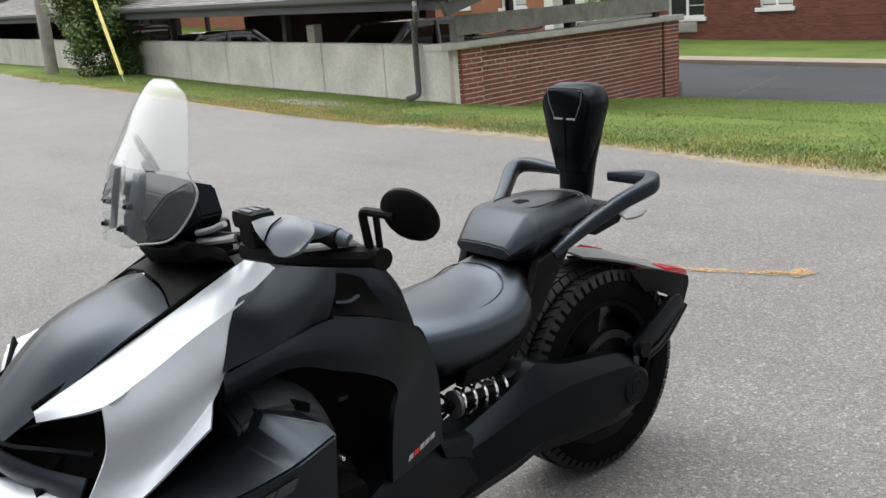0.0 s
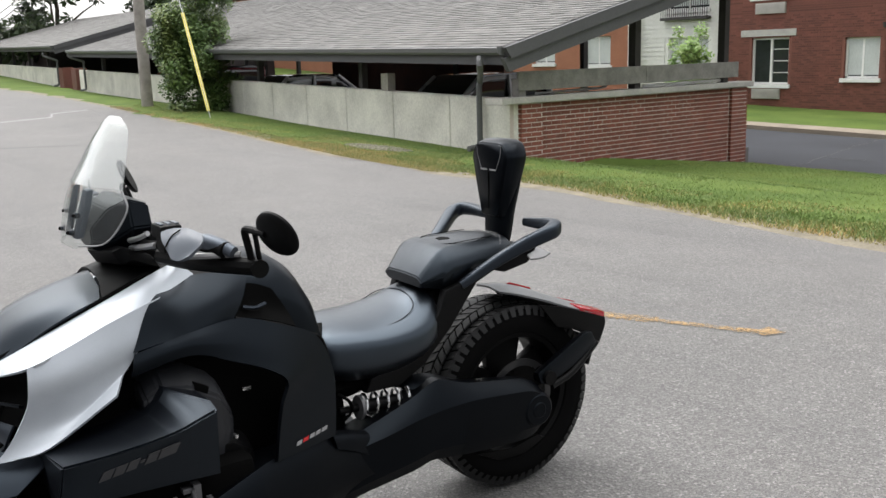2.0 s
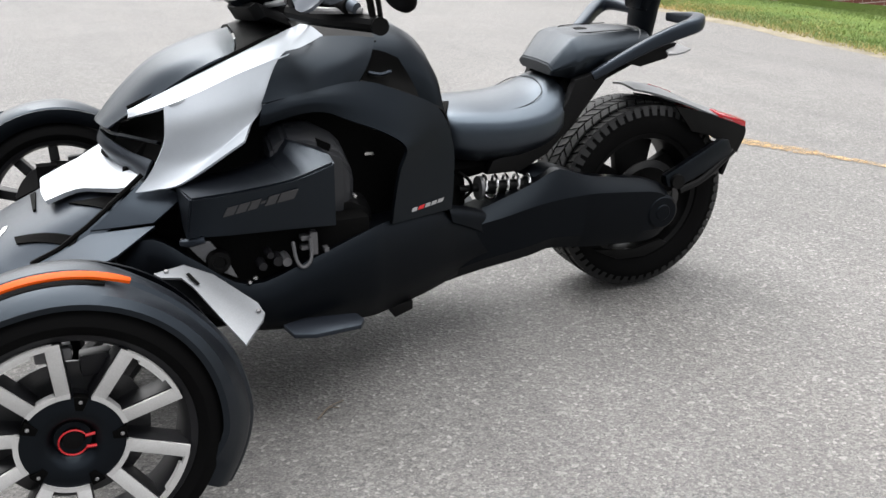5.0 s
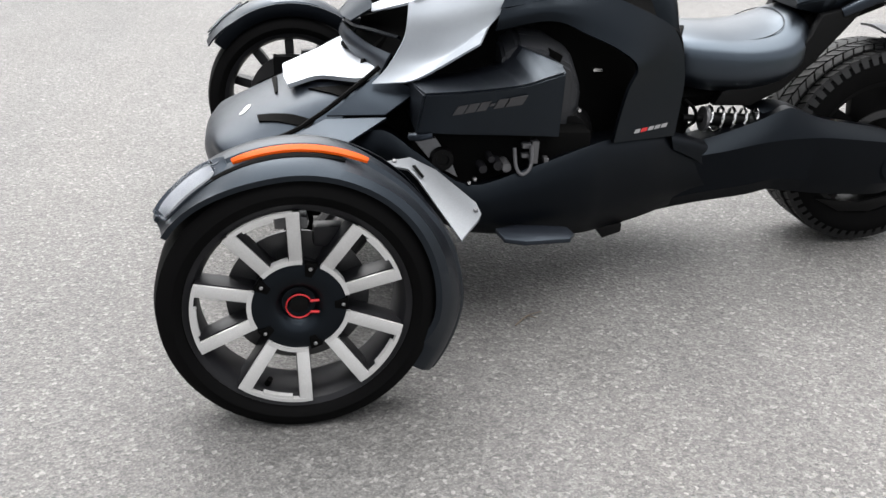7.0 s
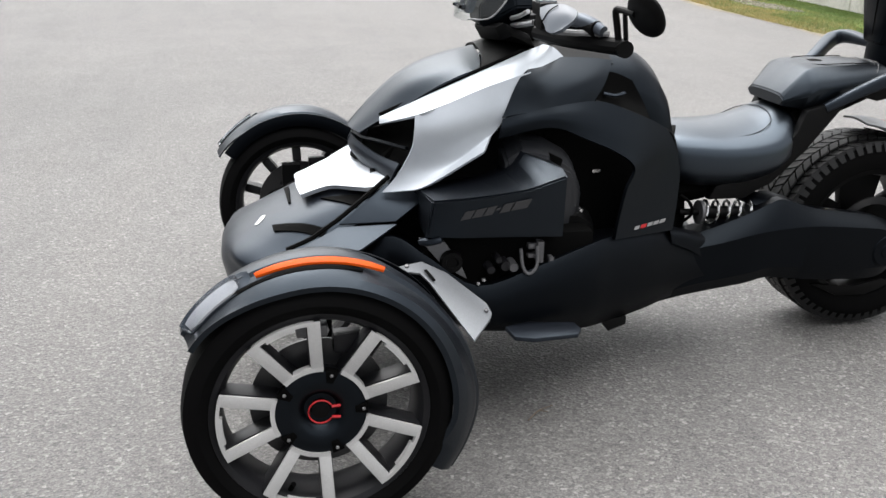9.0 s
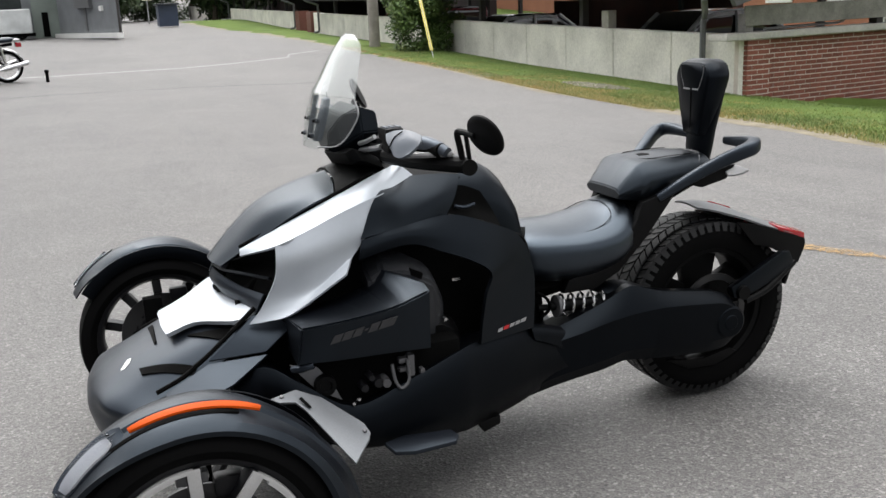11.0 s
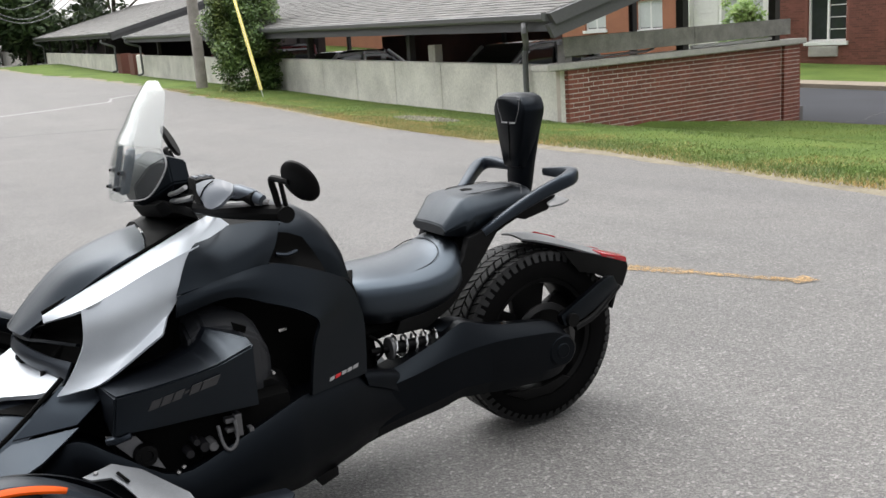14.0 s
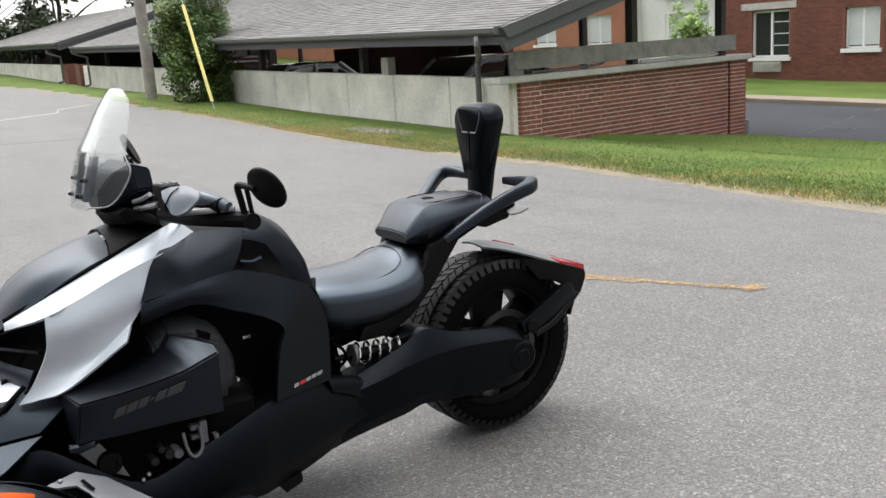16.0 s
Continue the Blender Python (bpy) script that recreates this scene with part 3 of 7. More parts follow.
def downspout(y, shift=-0.2):
    """From the gutter's outlet at y to the wall, shifted along it, and down to the grass."""
    w = y + shift
    x, t = wall_x(w) - 0.02, 1.45 + 0.0185 * (y - 8.2)
    pts = [(wall_x(y) - 0.56, y, t - 0.08), (wall_x(y) - 0.56, y, t - 0.22), (x - 0.09, y + shift * 0.9, t - 0.40), (x - 0.065, w, t - 0.52), (x - 0.065, w, t - 0.62), (x - 0.065, w, 0.5 * (t + ground_z(x, w)) - 0.2), (x - 0.065, w, ground_z(x, w) + 0.30), (x - 0.065, w, ground_z(x, w) + 0.20), (x - 0.10, w, ground_z(x, w) + 0.12), (x - 0.28, w, ground_z(x, w) + 0.09)]
    path, rings, u = spline(pts, 4), [], Vector((0, 1, 0))
    for i, p in enumerate(path):
        d = (path[min(i + 1, len(path) - 1)] - path[max(i - 1, 0)]).normalized()
        u = (u - d * u.dot(d)).normalized() if abs(u.dot(d)) < 0.98 else d.orthogonal().normalized()
        v = d.cross(u)
        rings.append([p + 0.045 * (math.cos(a) * u + math.sin(a) * v) for a in (math.pi * k / 4 + math.pi / 8 for k in range(8))])
    bm = bmesh.new()
    add_rings(bm, rings)
    bmesh.ops.recalc_face_normals(bm, faces=bm.faces)
    tagged(part("downspout", bm, GUTTER), "grey metal downspout on the carport wall", "downspout", "carport downspouts")


for y, shift in ((8.37, 0.7), (36.2, -0.2), (41.5, -0.2), (66.5, -0.2)):
    downspout(y, shift)
for y, s in ((38.0, 0.0), (40.6, 0.0)):
    x = wall_x(y)
    tagged(part("brick_pier", box_bm(x - 0.1, x + 0.35, y - 0.35, y + 0.35, ground_z(x, y) - 0.3, wall_top(y) + 0.05, bevel=0.01), BRICK_FAR, smooth=False), "small red brick pier between the concrete walls", "pier", "brick piers")
tagged(part("electric_box", box_bm(7.16, 7.32, 12.1, 12.33, wall_top(12.2) - 0.002, wall_top(12.2) + 0.30, bevel=0.01), grainy("beige_metal", (0.36, 0.34, 0.30), 0.6), smooth=False), "beige electrical cabinet on top of the concrete wall", "electrical box")

# ---- utility pole, guy wire, shrub ----
pole = thing("utility_pole", "weathered grey wooden utility pole in the verge", "utility pole")
px, py = 6.4, 22.9
part("shaft", tube_bm([(px, py, ground_z(px, py) - 0.3), (px, py, 4), (px, py, 9.5)], [0.155, 0.14, 0.115], 14), POLE_WOOD, pole)
part("crossarm", box_bm(px - 1.2, px + 1.2, py - 0.05, py + 0.05, 8.7, 8.82, bevel=0.01), POLE_WOOD, pole)
gx, gy = 6.15, 17.9
gz = ground_z(gx, gy)
top = Vector((px, py - 0.12, 8.3))
base = Vector((gx, gy, gz))
way = (top - base).normalized()
guy = thing("guy_wire", "steel guy wire with a yellow plastic guard", "guy wire")
part("wire", tube_bm([base - way * 0.1, top], 0.008, 6), STEEL, guy)
for off in (-0.022, 0.022):
    part("guard", tube_bm([base + way * 0.22 + Vector((off, 0, 0)), base + way * 2.75 + Vector((off, 0, 0))], 0.018, 8), YELLOW, guy, "yellow plastic half-round guard")


def leaf_cloud(name, material, clumps, count, size, parent=None, label=""):
    """Many small leaves scattered in clumps (centre, radii)."""
    V, F = [], []
    tot = sum(c[3] * c[4] * c[5] for c in clumps)
    for cx, cy, cz, rx, ry, rz in clumps:
        for _ in range(int(count * rx * ry * rz / tot)):
            d = Vector((random.gauss(0, 1), random.gauss(0, 1), random.gauss(0, 1))).normalized()
            r = random.random() ** 0.6
            p = Vector((cx + d.x * rx * r, cy + d.y * ry * r, cz + d.z * rz * r))
            u = Vector((random.gauss(0, 1), random.gauss(0, 1), random.gauss(0, 1))).normalized()
            v = u.orthogonal().normalized()
            s = size * random.uniform(0.6, 1.3)
            k = len(V)
            V += [p - u * s, p + v * s * 0.5, p + u * s, p - v * s * 0.5]
            F += [(k, k + 1, k + 2, k + 3)]
    me = bpy.data.meshes.new(name)
    me.from_pydata([tuple(v) for v in V], [], F)
    me.materials.append(material)
    ob = new(name, me)
    if parent:
        ob.parent = parent
    if label:
        tagged(ob, label)
    return ob


def clumps_in(cx, cy, z0, z1, r, n, rr):
    out = []
    for i in range(n):
        a, k, h = random.uniform(0, 6.283), math.sqrt(random.random()), random.random()
        w = r * (1.0 - 0.25 * abs(h - 0.35))
        out.append((cx + w * k * math.cos(a), cy + w * k * math.sin(a), z0 + (z1 - z0) * h, rr * random.uniform(0.6, 1.2), rr * random.uniform(0.6, 1.2), rr * random.uniform(0.6, 1.2)))
    return out


def tree(name, label, x, y, z, h, r, leaf, count, size, trunk_r, crown_from=0.35, n=40, rr=0.8, cat="tree"):
    t = thing(name, label, cat)
    bm = bmesh.new()
    add_tube(bm, [(x, y, z - 0.1), (x + 0.03 * h, y, z + h * 0.35), (x, y + 0.02 * h, z + h * 0.8)], [trunk_r, trunk_r * 0.7, trunk_r * 0.25], 8)
    for k in range(6):
        a = k * 1.05 + 0.3
        s = z + h * (0.2 + 0.09 * k)
        add_tube(bm, [(x, y, s), (x + 0.5 * r * math.cos(a), y + 0.5 * r * math.sin(a), s + 0.14 * h), (x + 0.85 * r * math.cos(a), y + 0.85 * r * math.sin(a), s + 0.22 * h)], [trunk_r * 0.45, trunk_r * 0.3, trunk_r * 0.1], 6)
    part("trunk", bm, BARK, t)
    leaf_cloud("crown", leaf, clumps_in(x, y, z + h * crown_from, z + h, r, n, rr), count, size, t)
    return t


tree("shrub", "tall leafy green shrub against the concrete wall", 6.95, 20.6, ground_z(6.9, 20.6), 3.6, 0.92, LEAF, 44000, 0.044, 0.05, 0.0, 60, 0.38, "shrub")
tree("shrub", "pale green young shrub beside the apartment house", 22.6, 18.6, -0.6, 2.6, 0.8, LEAF_LIGHT, 3500, 0.07, 0.04, 0.3, 26, 0.32, "shrub")
for i, (x, y, h, r) in enumerate(((-12, 78, 11, 4.5), (-6, 84, 13, 5), (0.5, 88, 12, 4.5), (2.5, 106, 15, 5), (-1.5, 76, 7, 3.2), (16, 72, 13, 5), (22, 66, 14, 5), (9, 112, 14, 5.5), (9.9, 72, 10, 1.7), (12, 100, 15, 6), (2, 100, 15, 6), (-18, 70, 12, 5), (-26, 66, 12, 5))):
    tree("tree", "dense dark green broadleaf tree behind the lot", x, y, 0.9, h, r, LEAF_FAR, 16000, 0.27, 0.22, 0.10, 44, 1.7)
# Hedges added to cover the bright horizon under the tree crowns.
for x in (1.0, 8.5, 16.0):
    tree("hedge", "dense dark green hedge added to hide the bright horizon", x, 112, 0.6, 5.0, 5.0, LEAF_FAR, 9000, 0.17, 0.12, 0.0, 40, 1.5, "hedge")
wires = thing("overhead_wires", "thin black overhead wires between poles", "cable")
for k in range(3):
    a, b = Vector((px - 1.1 + 1.1 * k, py, 8.9)), Vector((-30 + 1.1 * k, 70, 9.2))
    part("wire", tube_bm([a.lerp(b, u / 12) - Vector((0, 0, 1.4 * 4 * u / 12 * (1 - u / 12))) for u in range(13)], 0.012, 5), DARK_PAINT, wires)

for pts in ([(9.6, 45, 5.3), (7.9, 45, 3.95), (6.9, 45, 3.26), (5.82, 45, 2.98), (4.75, 45, 3.22), (1.5, 45, 4.6)], [(9.0, 45, 5.1), (7.5, 45, 3.95), (6.6, 45, 3.35), (5.7, 45, 3.15), (4.75, 45, 3.42), (1.5, 45, 4.9)], [(8.6, 47, 5.0), (6.85, 47, 4.06), (5.97, 47, 3.76), (5.1, 47, 3.8), (2, 47, 4.9)]):
    part("wire", tube_bm(spline(pts, 6), 0.022, 5), GUTTER, wires)

# ---- apartment house ----
house = thing("apartment_house", "red and orange brick apartment house with white-framed windows", "house")
HX = 24.45


def holed_wall(y0, y1, z0, z1, x, holes, thick=0.3):
    """A wall facing -x with rectangular openings (ya, yb, za, zb)."""
    bm = bmesh.new()
    ys = sorted({y0, y1, *(h[0] for h in holes), *(h[1] for h in holes)})
    zs = sorted({z0, z1, *(h[2] for h in holes), *(h[3] for h in holes)})
    for ya, yb in zip(ys, ys[1:]):
        for za, zb in zip(zs, zs[1:]):
            cy, cz = (ya + yb) / 2, (za + zb) / 2
            if not any(h[0] < cy < h[1] and h[2] < cz < h[3] for h in holes):
                add_box(bm, x, x + thick, ya, yb, za, zb)
    bmesh.ops.remove_doubles(bm, verts=bm.verts, dist=1e-4)
    seen = {}
    for f in list(bm.faces):
        key = tuple(round(c, 4) for c in f.calc_center_median())
        seen.setdefault(key, []).append(f)
    bmesh.ops.delete(bm, geom=[f for fs in seen.values() if len(fs) > 1 for f in fs], context="FACES_ONLY")
    return bm


def window(y0, y1, z0, z1, x, parent, slider=True, sill=True, grid=0):
    w = part("window", box_bm(x + 0.14, x + 0.17, y0 + 0.03, y1 - 0.03, z0 + 0.03, z1 - 0.03), GLASS_DARK, parent, "dark glass window in a white frame", smooth=False)
    bm = bmesh.new()
    f = 0.06
    for a, b, c, d in ((y0, y0 + f, z0, z1), (y1 - f, y1, z0, z1), (y0, y1, z0, z0 + f), (y0, y1, z1 - f, z1)):
        add_box(bm, x + 0.08, x + 0.16, a, b, c, d)
    if slider:
        add_box(bm, x + 0.09, x + 0.15, (y0 + y1) / 2 - 0.035, (y0 + y1) / 2 + 0.035, z0 + f, z1 - f)
    part("window_frame", bm, WHITE, w, smooth=False)
    if grid:
        for k in range(1, 4):
            z = z0 + (z1 - z0) * k / 4
            part("glazing_bar", box_bm(x + 0.125, x + 0.139, y0 + f, (y0 + y1) / 2, z - 0.012, z + 0.012), WHITE, w, smooth=False)
    else:
        part("blind", box_bm(x + 0.10, x + 0.115, y0 + f, y1 - f, z0 + (z1 - z0) * 0.08, z1 - f), BLIND, w, smooth=False)
    if sill:
        part("sill", box_bm(x - 0.07, x + 0.1, y0 - 0.09, y1 + 0.09, z0 - 0.12, z0, bevel=0.01), WHITE, w, smooth=False)
    return w


right = [(16.2, 17.6, 0.22, 1.68), (13.2, 14.3, 0.42, 1.6), (16.2, 17.6, 2.95, 4.4), (13.2, 14.3, 3.1, 4.3), (9.0, 10.2, 0.42, 1.6), (5.0, 6.2, 0.42, 1.6), (16.46, 17.5, -0.24, 0.08), (16.36, 17.46, 2.42, 2.75)]
part("wall", holed_wall(-6, 18.9, -1.0, 5.8, HX, right), BRICK_FAR, house, "red brick facade", smooth=False)
bm = bmesh.new()
for k in range(88):
    z = -0.62 + k * 0.0677
    for ya, yb in ((-6, 18.9),):
        cuts = sorted([(h[0] - 0.1, h[1] + 0.1) for h in right if h[2] - 0.13 < z < h[3] + (0.26 if h[3] == 1.68 else 0.0)])
        y = ya
        for c in cuts + [(yb, yb)]:
            if c[0] - y > 0.05:
                a = y
                while a < c[0] - 0.01:
                    step = 0.213 if a > 9.0 and z < 2.3 else 3.0
                    b = min(c[0], (math.floor(a / step + 0.5 * (k % 2) + 0.001) + 1 - 0.5 * (k % 2)) * step)
                    add_box(bm, HX - 0.008 - random.uniform(0, 0.003), HX + 0.02, a + 0.005, max(a + 0.01, b - 0.005), z + 0.010, z + 0.058)
                    a = b
            y = c[1]
tagged(part("brickwork", bm, BRICK_FAR, house, smooth=False), "red brick courses", kind="stuff")
for h in right[:6]:
    window(*h, HX, house, grid=1 if h[0] == 16.2 else 0)
part("lintel", box_bm(HX - 0.03, HX + 0.1, 15.95, 18.0, 1.72, 1.93), COPING, house, "pale stone lintel", smooth=False)
for h in right[6:]:
    bm = box_bm(HX - 0.06, HX + 0.1, h[0], h[1], h[2], h[3])
    for k in range(9):
        z = h[2] + 0.03 + k * (h[3] - h[2] - 0.06) / 9
        add_box(bm, HX - 0.075, HX - 0.06, h[0] + 0.03, h[1] - 0.03, z, z + 0.018)
    part("air_conditioner_grille", bm, grainy("beige_grille", (0.42, 0.40, 0.37), 0.6), house, "pale louvred air conditioner grille", smooth=False)
part("wall_lamp", lathe_bm([(-0.1, 0.0), (-0.1, 0.09), (0.05, 0.11), (0.05, 0.0)], (HX - 0.06, 13.0, 1.95), "z", 12), DARK_PAINT, house)
white_h = [(19.8, 21.6, 0.5, 1.78), (19.8, 21.7, 2.75, 4.3)]
part("wall", holed_wall(18.9, 22.9, -1.0, 5.8, HX + 0.55, white_h), SIDING, house, "white lap-sided wall", smooth=False)
bm = bmesh.new()
for k in range(40):
    z = -0.6 + k * 0.16
    spans = [(18.9, 22.9)] if not any(h[2] - 0.15 < z < h[3] for h in white_h) else [(18.9, 19.72), (21.75, 22.9)]
    for a, b in spans:
        add_box(bm, HX + 0.525, HX + 0.56, a, b, z + 0.012, z + 0.155)
tagged(part("lap_siding", bm, SIDING, house, smooth=False), "white lap siding", kind="stuff")
for h in white_h:
    window(*h, HX + 0.55, house)
bal = part("balcony", box_bm(HX + 0.3, HX + 0.55, 19.7, 21.8, 2.4, 2.5), DARK_PAINT, house, "dark balcony railing", smooth=False)
for k in range(22):
    part("baluster", tube_bm([(HX + 0.33, 19.72 + k * 0.098, 2.5), (HX + 0.33, 19.72 + k * 0.098, 3.3)], 0.012, 5), DARK_PAINT, bal)
part("handrail", box_bm(HX + 0.3, HX + 0.36, 19.7, 21.8, 3.3, 3.34), DARK_PAINT, bal, smooth=False)
part("corner_trim", box_bm(HX + 0.3, HX + 0.62, 22.9, 23.35, -1, 5.8), SIDING, house, smooth=False)
orange = [(24.6, 26.0, 0.85, 1.97), (27.8, 29.1, 0.95, 2.1), (31.5, 32.8, 0.9, 2.1), (36, 37.3, 0.9, 2.1), (41, 42.3, 0.9, 2.1)]
part("wall", holed_wall(23.35, 62, -1.0, 5.8, HX + 0.65, orange), BRICK_ORANGE, house, "orange brick facade", smooth=False)
for h in orange:
    window(*h, HX + 0.65, house)
bm = bmesh.new()
add_rings(bm, [[(HX - 0.6, y, 5.8), (HX + 5, y, 8.2), (HX + 11, y, 5.8), (HX + 11, y, 5.6), (HX - 0.6, y, 5.6)] for y in (-6.5, 62.5)])
bmesh.ops.recalc_face_normals(bm, faces=bm.faces)
part("roof", bm, SHINGLE, house, "grey shingle roof", smooth=False)

from mathutils.bvhtree import BVHTree

# ---- three-wheeler: materials ----
COOL = (0.68, 0.83, 1.0, 1)

def satin(name, base, rough, relief=0.0, small=300.0, metal=0.0, coat=0.0, spec=0.5, tint=(1, 1, 1, 1)):
    m = grainy(name, base, rough, metal, var=0.10, big=5, small=small, relief=relief, rvar=0.05, spec=spec)
    m.node_tree.nodes["Principled BSDF"].inputs["Coat Weight"].default_value = coat
    m.node_tree.nodes["Principled BSDF"].inputs["Specular Tint"].default_value = tint
    return m


# One black plastic twice: dim for shaded parts, glossier where panels catch the sky.
BLACK = satin("dim_black_plastic", (0.0008, 0.0009, 0.0014), 0.40, 0.0005, 500, spec=0.13, tint=COOL)
BLACK_LIT = satin("lit_black_plastic", (0.0008, 0.0009, 0.0014), 0.34, 0.0003, 700, spec=0.25, tint=COOL)
BLACK_MATTE = satin("matte_black_plastic", (0.0009, 0.0009, 0.0011), 0.5, 0.0004, 500, spec=0.14)
CORE = satin("black_chassis", (0.0008, 0.0008, 0.0008), 0.75, spec=0.06)
GREY = satin("dark_grey_plastic", (0.0065, 0.0075, 0.0105), 0.38, 0.0003, 700, spec=0.50, tint=COOL)
GUARD = satin("grey_guard_plastic", (0.045, 0.050, 0.060), 0.40, 0.0003, 700, spec=0.6, tint=COOL)
SILVER = satin("silver_metallic_paint", (0.43, 0.46, 0.50), 0.42, 0.0, 900, metal=0.35)
VINYL = satin("black_seat_vinyl", (0.0011, 0.0013, 0.0019), 0.36, 0.0006, 420, spec=0.46, tint=COOL)
# Copies of the vinyl that carry sky sheen on the seat, shade on the backrest.
SEAT_VINYL = satin("sky_lit_seat_vinyl", (0.0018, 0.002, 0.003), 0.33, 0.0006, 420, spec=0.95, tint=COOL)
REST_VINYL = satin("shaded_backrest_vinyl", (0.0009, 0.0010, 0.0015), 0.30, 0.0004, 420, spec=0.17, tint=COOL)
# Lighter copy of the rubber that paints light onto the tread blocks.
TREAD = satin("lit_tread_rubber", (0.0055, 0.0055, 0.006), 0.55, 0.0008, 160, spec=0.35)
RUBBER = satin("black_rubber", (0.0013, 0.0013, 0.0014), 0.75, 0.0008, 160, spec=0.07)
MACHINED = satin("machined_aluminium", (0.50, 0.497, 0.495), 0.42, 0.0, 400, metal=0.35)
ALLOY_DARK = satin("dark_alloy", (0.008, 0.008, 0.0095), 0.40, metal=0.05, spec=0.25)
CHROME = satin("bright_steel", (0.62, 0.62, 0.62), 0.22, metal=1.0)
AMBER = satin("amber_lens", (0.46, 0.060, 0.0005), 0.5, spec=0.15)
DISC = satin("dark_brake_steel", (0.06, 0.06, 0.062), 0.35, metal=0.8)
RED_LENS = satin("red_lens", (0.30, 0.004, 0.012), 0.15, coat=0.5)
RED = satin("red_trim", (0.40, 0.012, 0.016), 0.35)
MARK = satin("pale_grey_print", (0.24, 0.24, 0.245), 0.5)
MARK_DIM = satin("dark_grey_print", (0.042, 0.042, 0.045), 0.5)
LAMP_INNER = satin("pale_lamp_inner", (0.30, 0.31, 0.33), 0.35, metal=0.3)
PLATE = satin("grey_cast_plate", (0.10, 0.10, 0.105), 0.4, metal=0.4)
CAST = satin("dull_grey_casting", (0.014, 0.015, 0.018), 0.45, spec=0.45)
# Brighter copy of the dark plastic, so up-facing panels show the sky's sheen.
SHEEN = satin("sky_sheen_bodywork", (0.0024, 0.0028, 0.0040), 0.36, 0.0003, 700, spec=0.44, tint=COOL)
BRACKET = satin("brushed_bracket_alloy", (0.22, 0.23, 0.245), 0.38, metal=0.4)
# Fender grey made paler, with the sky's sheen put into the base colour.
FENDER_GREY = satin("sheen_grey_fender_plastic", (0.11, 0.115, 0.12), 0.4, 0.0003, 700)
GUARD_PALE = satin("pale_grey_hand_guard", (0.085, 0.097, 0.116), 0.4, 0.0003, 700)
STITCH = satin("pale_stitching", (0.13, 0.13, 0.135), 0.6)
LENS = clear("clear_lens", (0.95, 0.97, 1.0), 0.03, 1.3)


def screen_material(name, sky_haze):
    """Polycarbonate: lets the view through, mirrors the sky at a slant, with a milky haze that paints in more of its
    reflection.
    """
    m, n, l, b = nodes_of(name)
    out = n["Material Output"]
    t = n.new("ShaderNodeBsdfTransparent")
    t.inputs[0].default_value = (0.97, 0.985, 0.98, 1)
    h = n.new("ShaderNodeBsdfDiffuse")
    h.inputs[0].default_value = (0.86, 0.88, 0.89, 1)
    tr = n.new("ShaderNodeBsdfTranslucent")
    tr.inputs[0].default_value = (0.86, 0.88, 0.89, 1)
    hz = n.new("ShaderNodeMixShader")
    l.new(h.outputs[0], hz.inputs[1]), l.new(tr.outputs[0], hz.inputs[2])
    g = n.new("ShaderNodeBsdfGlossy")
    g.inputs["Roughness"].default_value = 0.03
    lw = n.new("ShaderNodeLayerWeight")
    lw.inputs[0].default_value = 0.5
    pw = n.new("ShaderNodeMath")
    pw.operation = "POWER"
    pw.inputs[1].default_value = 5
    l.new(lw.outputs["Facing"], pw.inputs[0])
    ad = n.new("ShaderNodeMath")
    ad.operation = "MULTIPLY_ADD"
    ad.inputs[1].default_value, ad.inputs[2].default_value = 0.9, 0.05
    l.new(pw.outputs[0], ad.inputs[0])
    co = n.new("ShaderNodeTexCoord").outputs["Object"]
    mr = n.new("ShaderNodeMapRange")
    mr.inputs["To Min"].default_value, mr.inputs["To Max"].default_value = sky_haze * 0.8, sky_haze * 1.2
    l.new(tex_noise(n, l, co, 40, 5, 0.7), mr.inputs["Value"])
    a = n.new("ShaderNodeMixShader")
    l.new(mr.outputs[0], a.inputs[0])
    l.new(t.outputs[0], a.inputs[1]), l.new(hz.outputs[0], a.inputs[2])
    s = n.new("ShaderNodeMixShader")
    l.new(ad.outputs[0], s.inputs[0]), l.new(a.outputs[0], s.inputs[1]), l.new(g.outputs[0], s.inputs[2])
    l.new(s.outputs[0], out.inputs[0])
    return m


SCREEN = screen_material("clear_polycarbonate", 0.03)
# The blade's white haze paints in the sky that it reflects.
SCREEN_HAZED = screen_material("sky_hazed_polycarbonate", 0.20)

# ---- three-wheeler: shapes ----
veh = thing("three_wheeler", "matte black three-wheeled motorcycle with silver panels and amber reflectors", "motorcycle")
veh.matrix_world = pose(0.015, -0.02, 0, 0, 0, -1.547)


def smooth_grid(rows, nu, nv):
    cols = [spline(r, nu) for r in rows]
    out = [spline(c, nv) for c in zip(*cols)]
    return [list(r) for r in zip(*out)]


def skin(rows, thick=0.006, nu=5, nv=5, mirror=False):
    """A moulded panel through rows of guide points, thickened inwards."""
    g = smooth_grid(rows, nu, nv)
    bm = bmesh.new()
    add_rings(bm, g, closed=False, caps=False)
    if mirror:
        add_rings(bm, [[Vector((p.x, -p.y, p.z)) for p in r] for r in g], closed=False, caps=False)
        bmesh.ops.remove_doubles(bm, verts=bm.verts, dist=0.0008)
    bmesh.ops.recalc_face_normals(bm, faces=bm.faces)
    up = sum((f.normal.z * 0.6 - math.copysign(f.normal.y, f.calc_center_median().y) * -1.0) * f.calc_area() for f in bm.faces)
    if up < 0:
        bmesh.ops.reverse_faces(bm, faces=bm.faces)
    if thick:
        bmesh.ops.solidify(bm, geom=list(bm.faces), thickness=thick)
    return bm


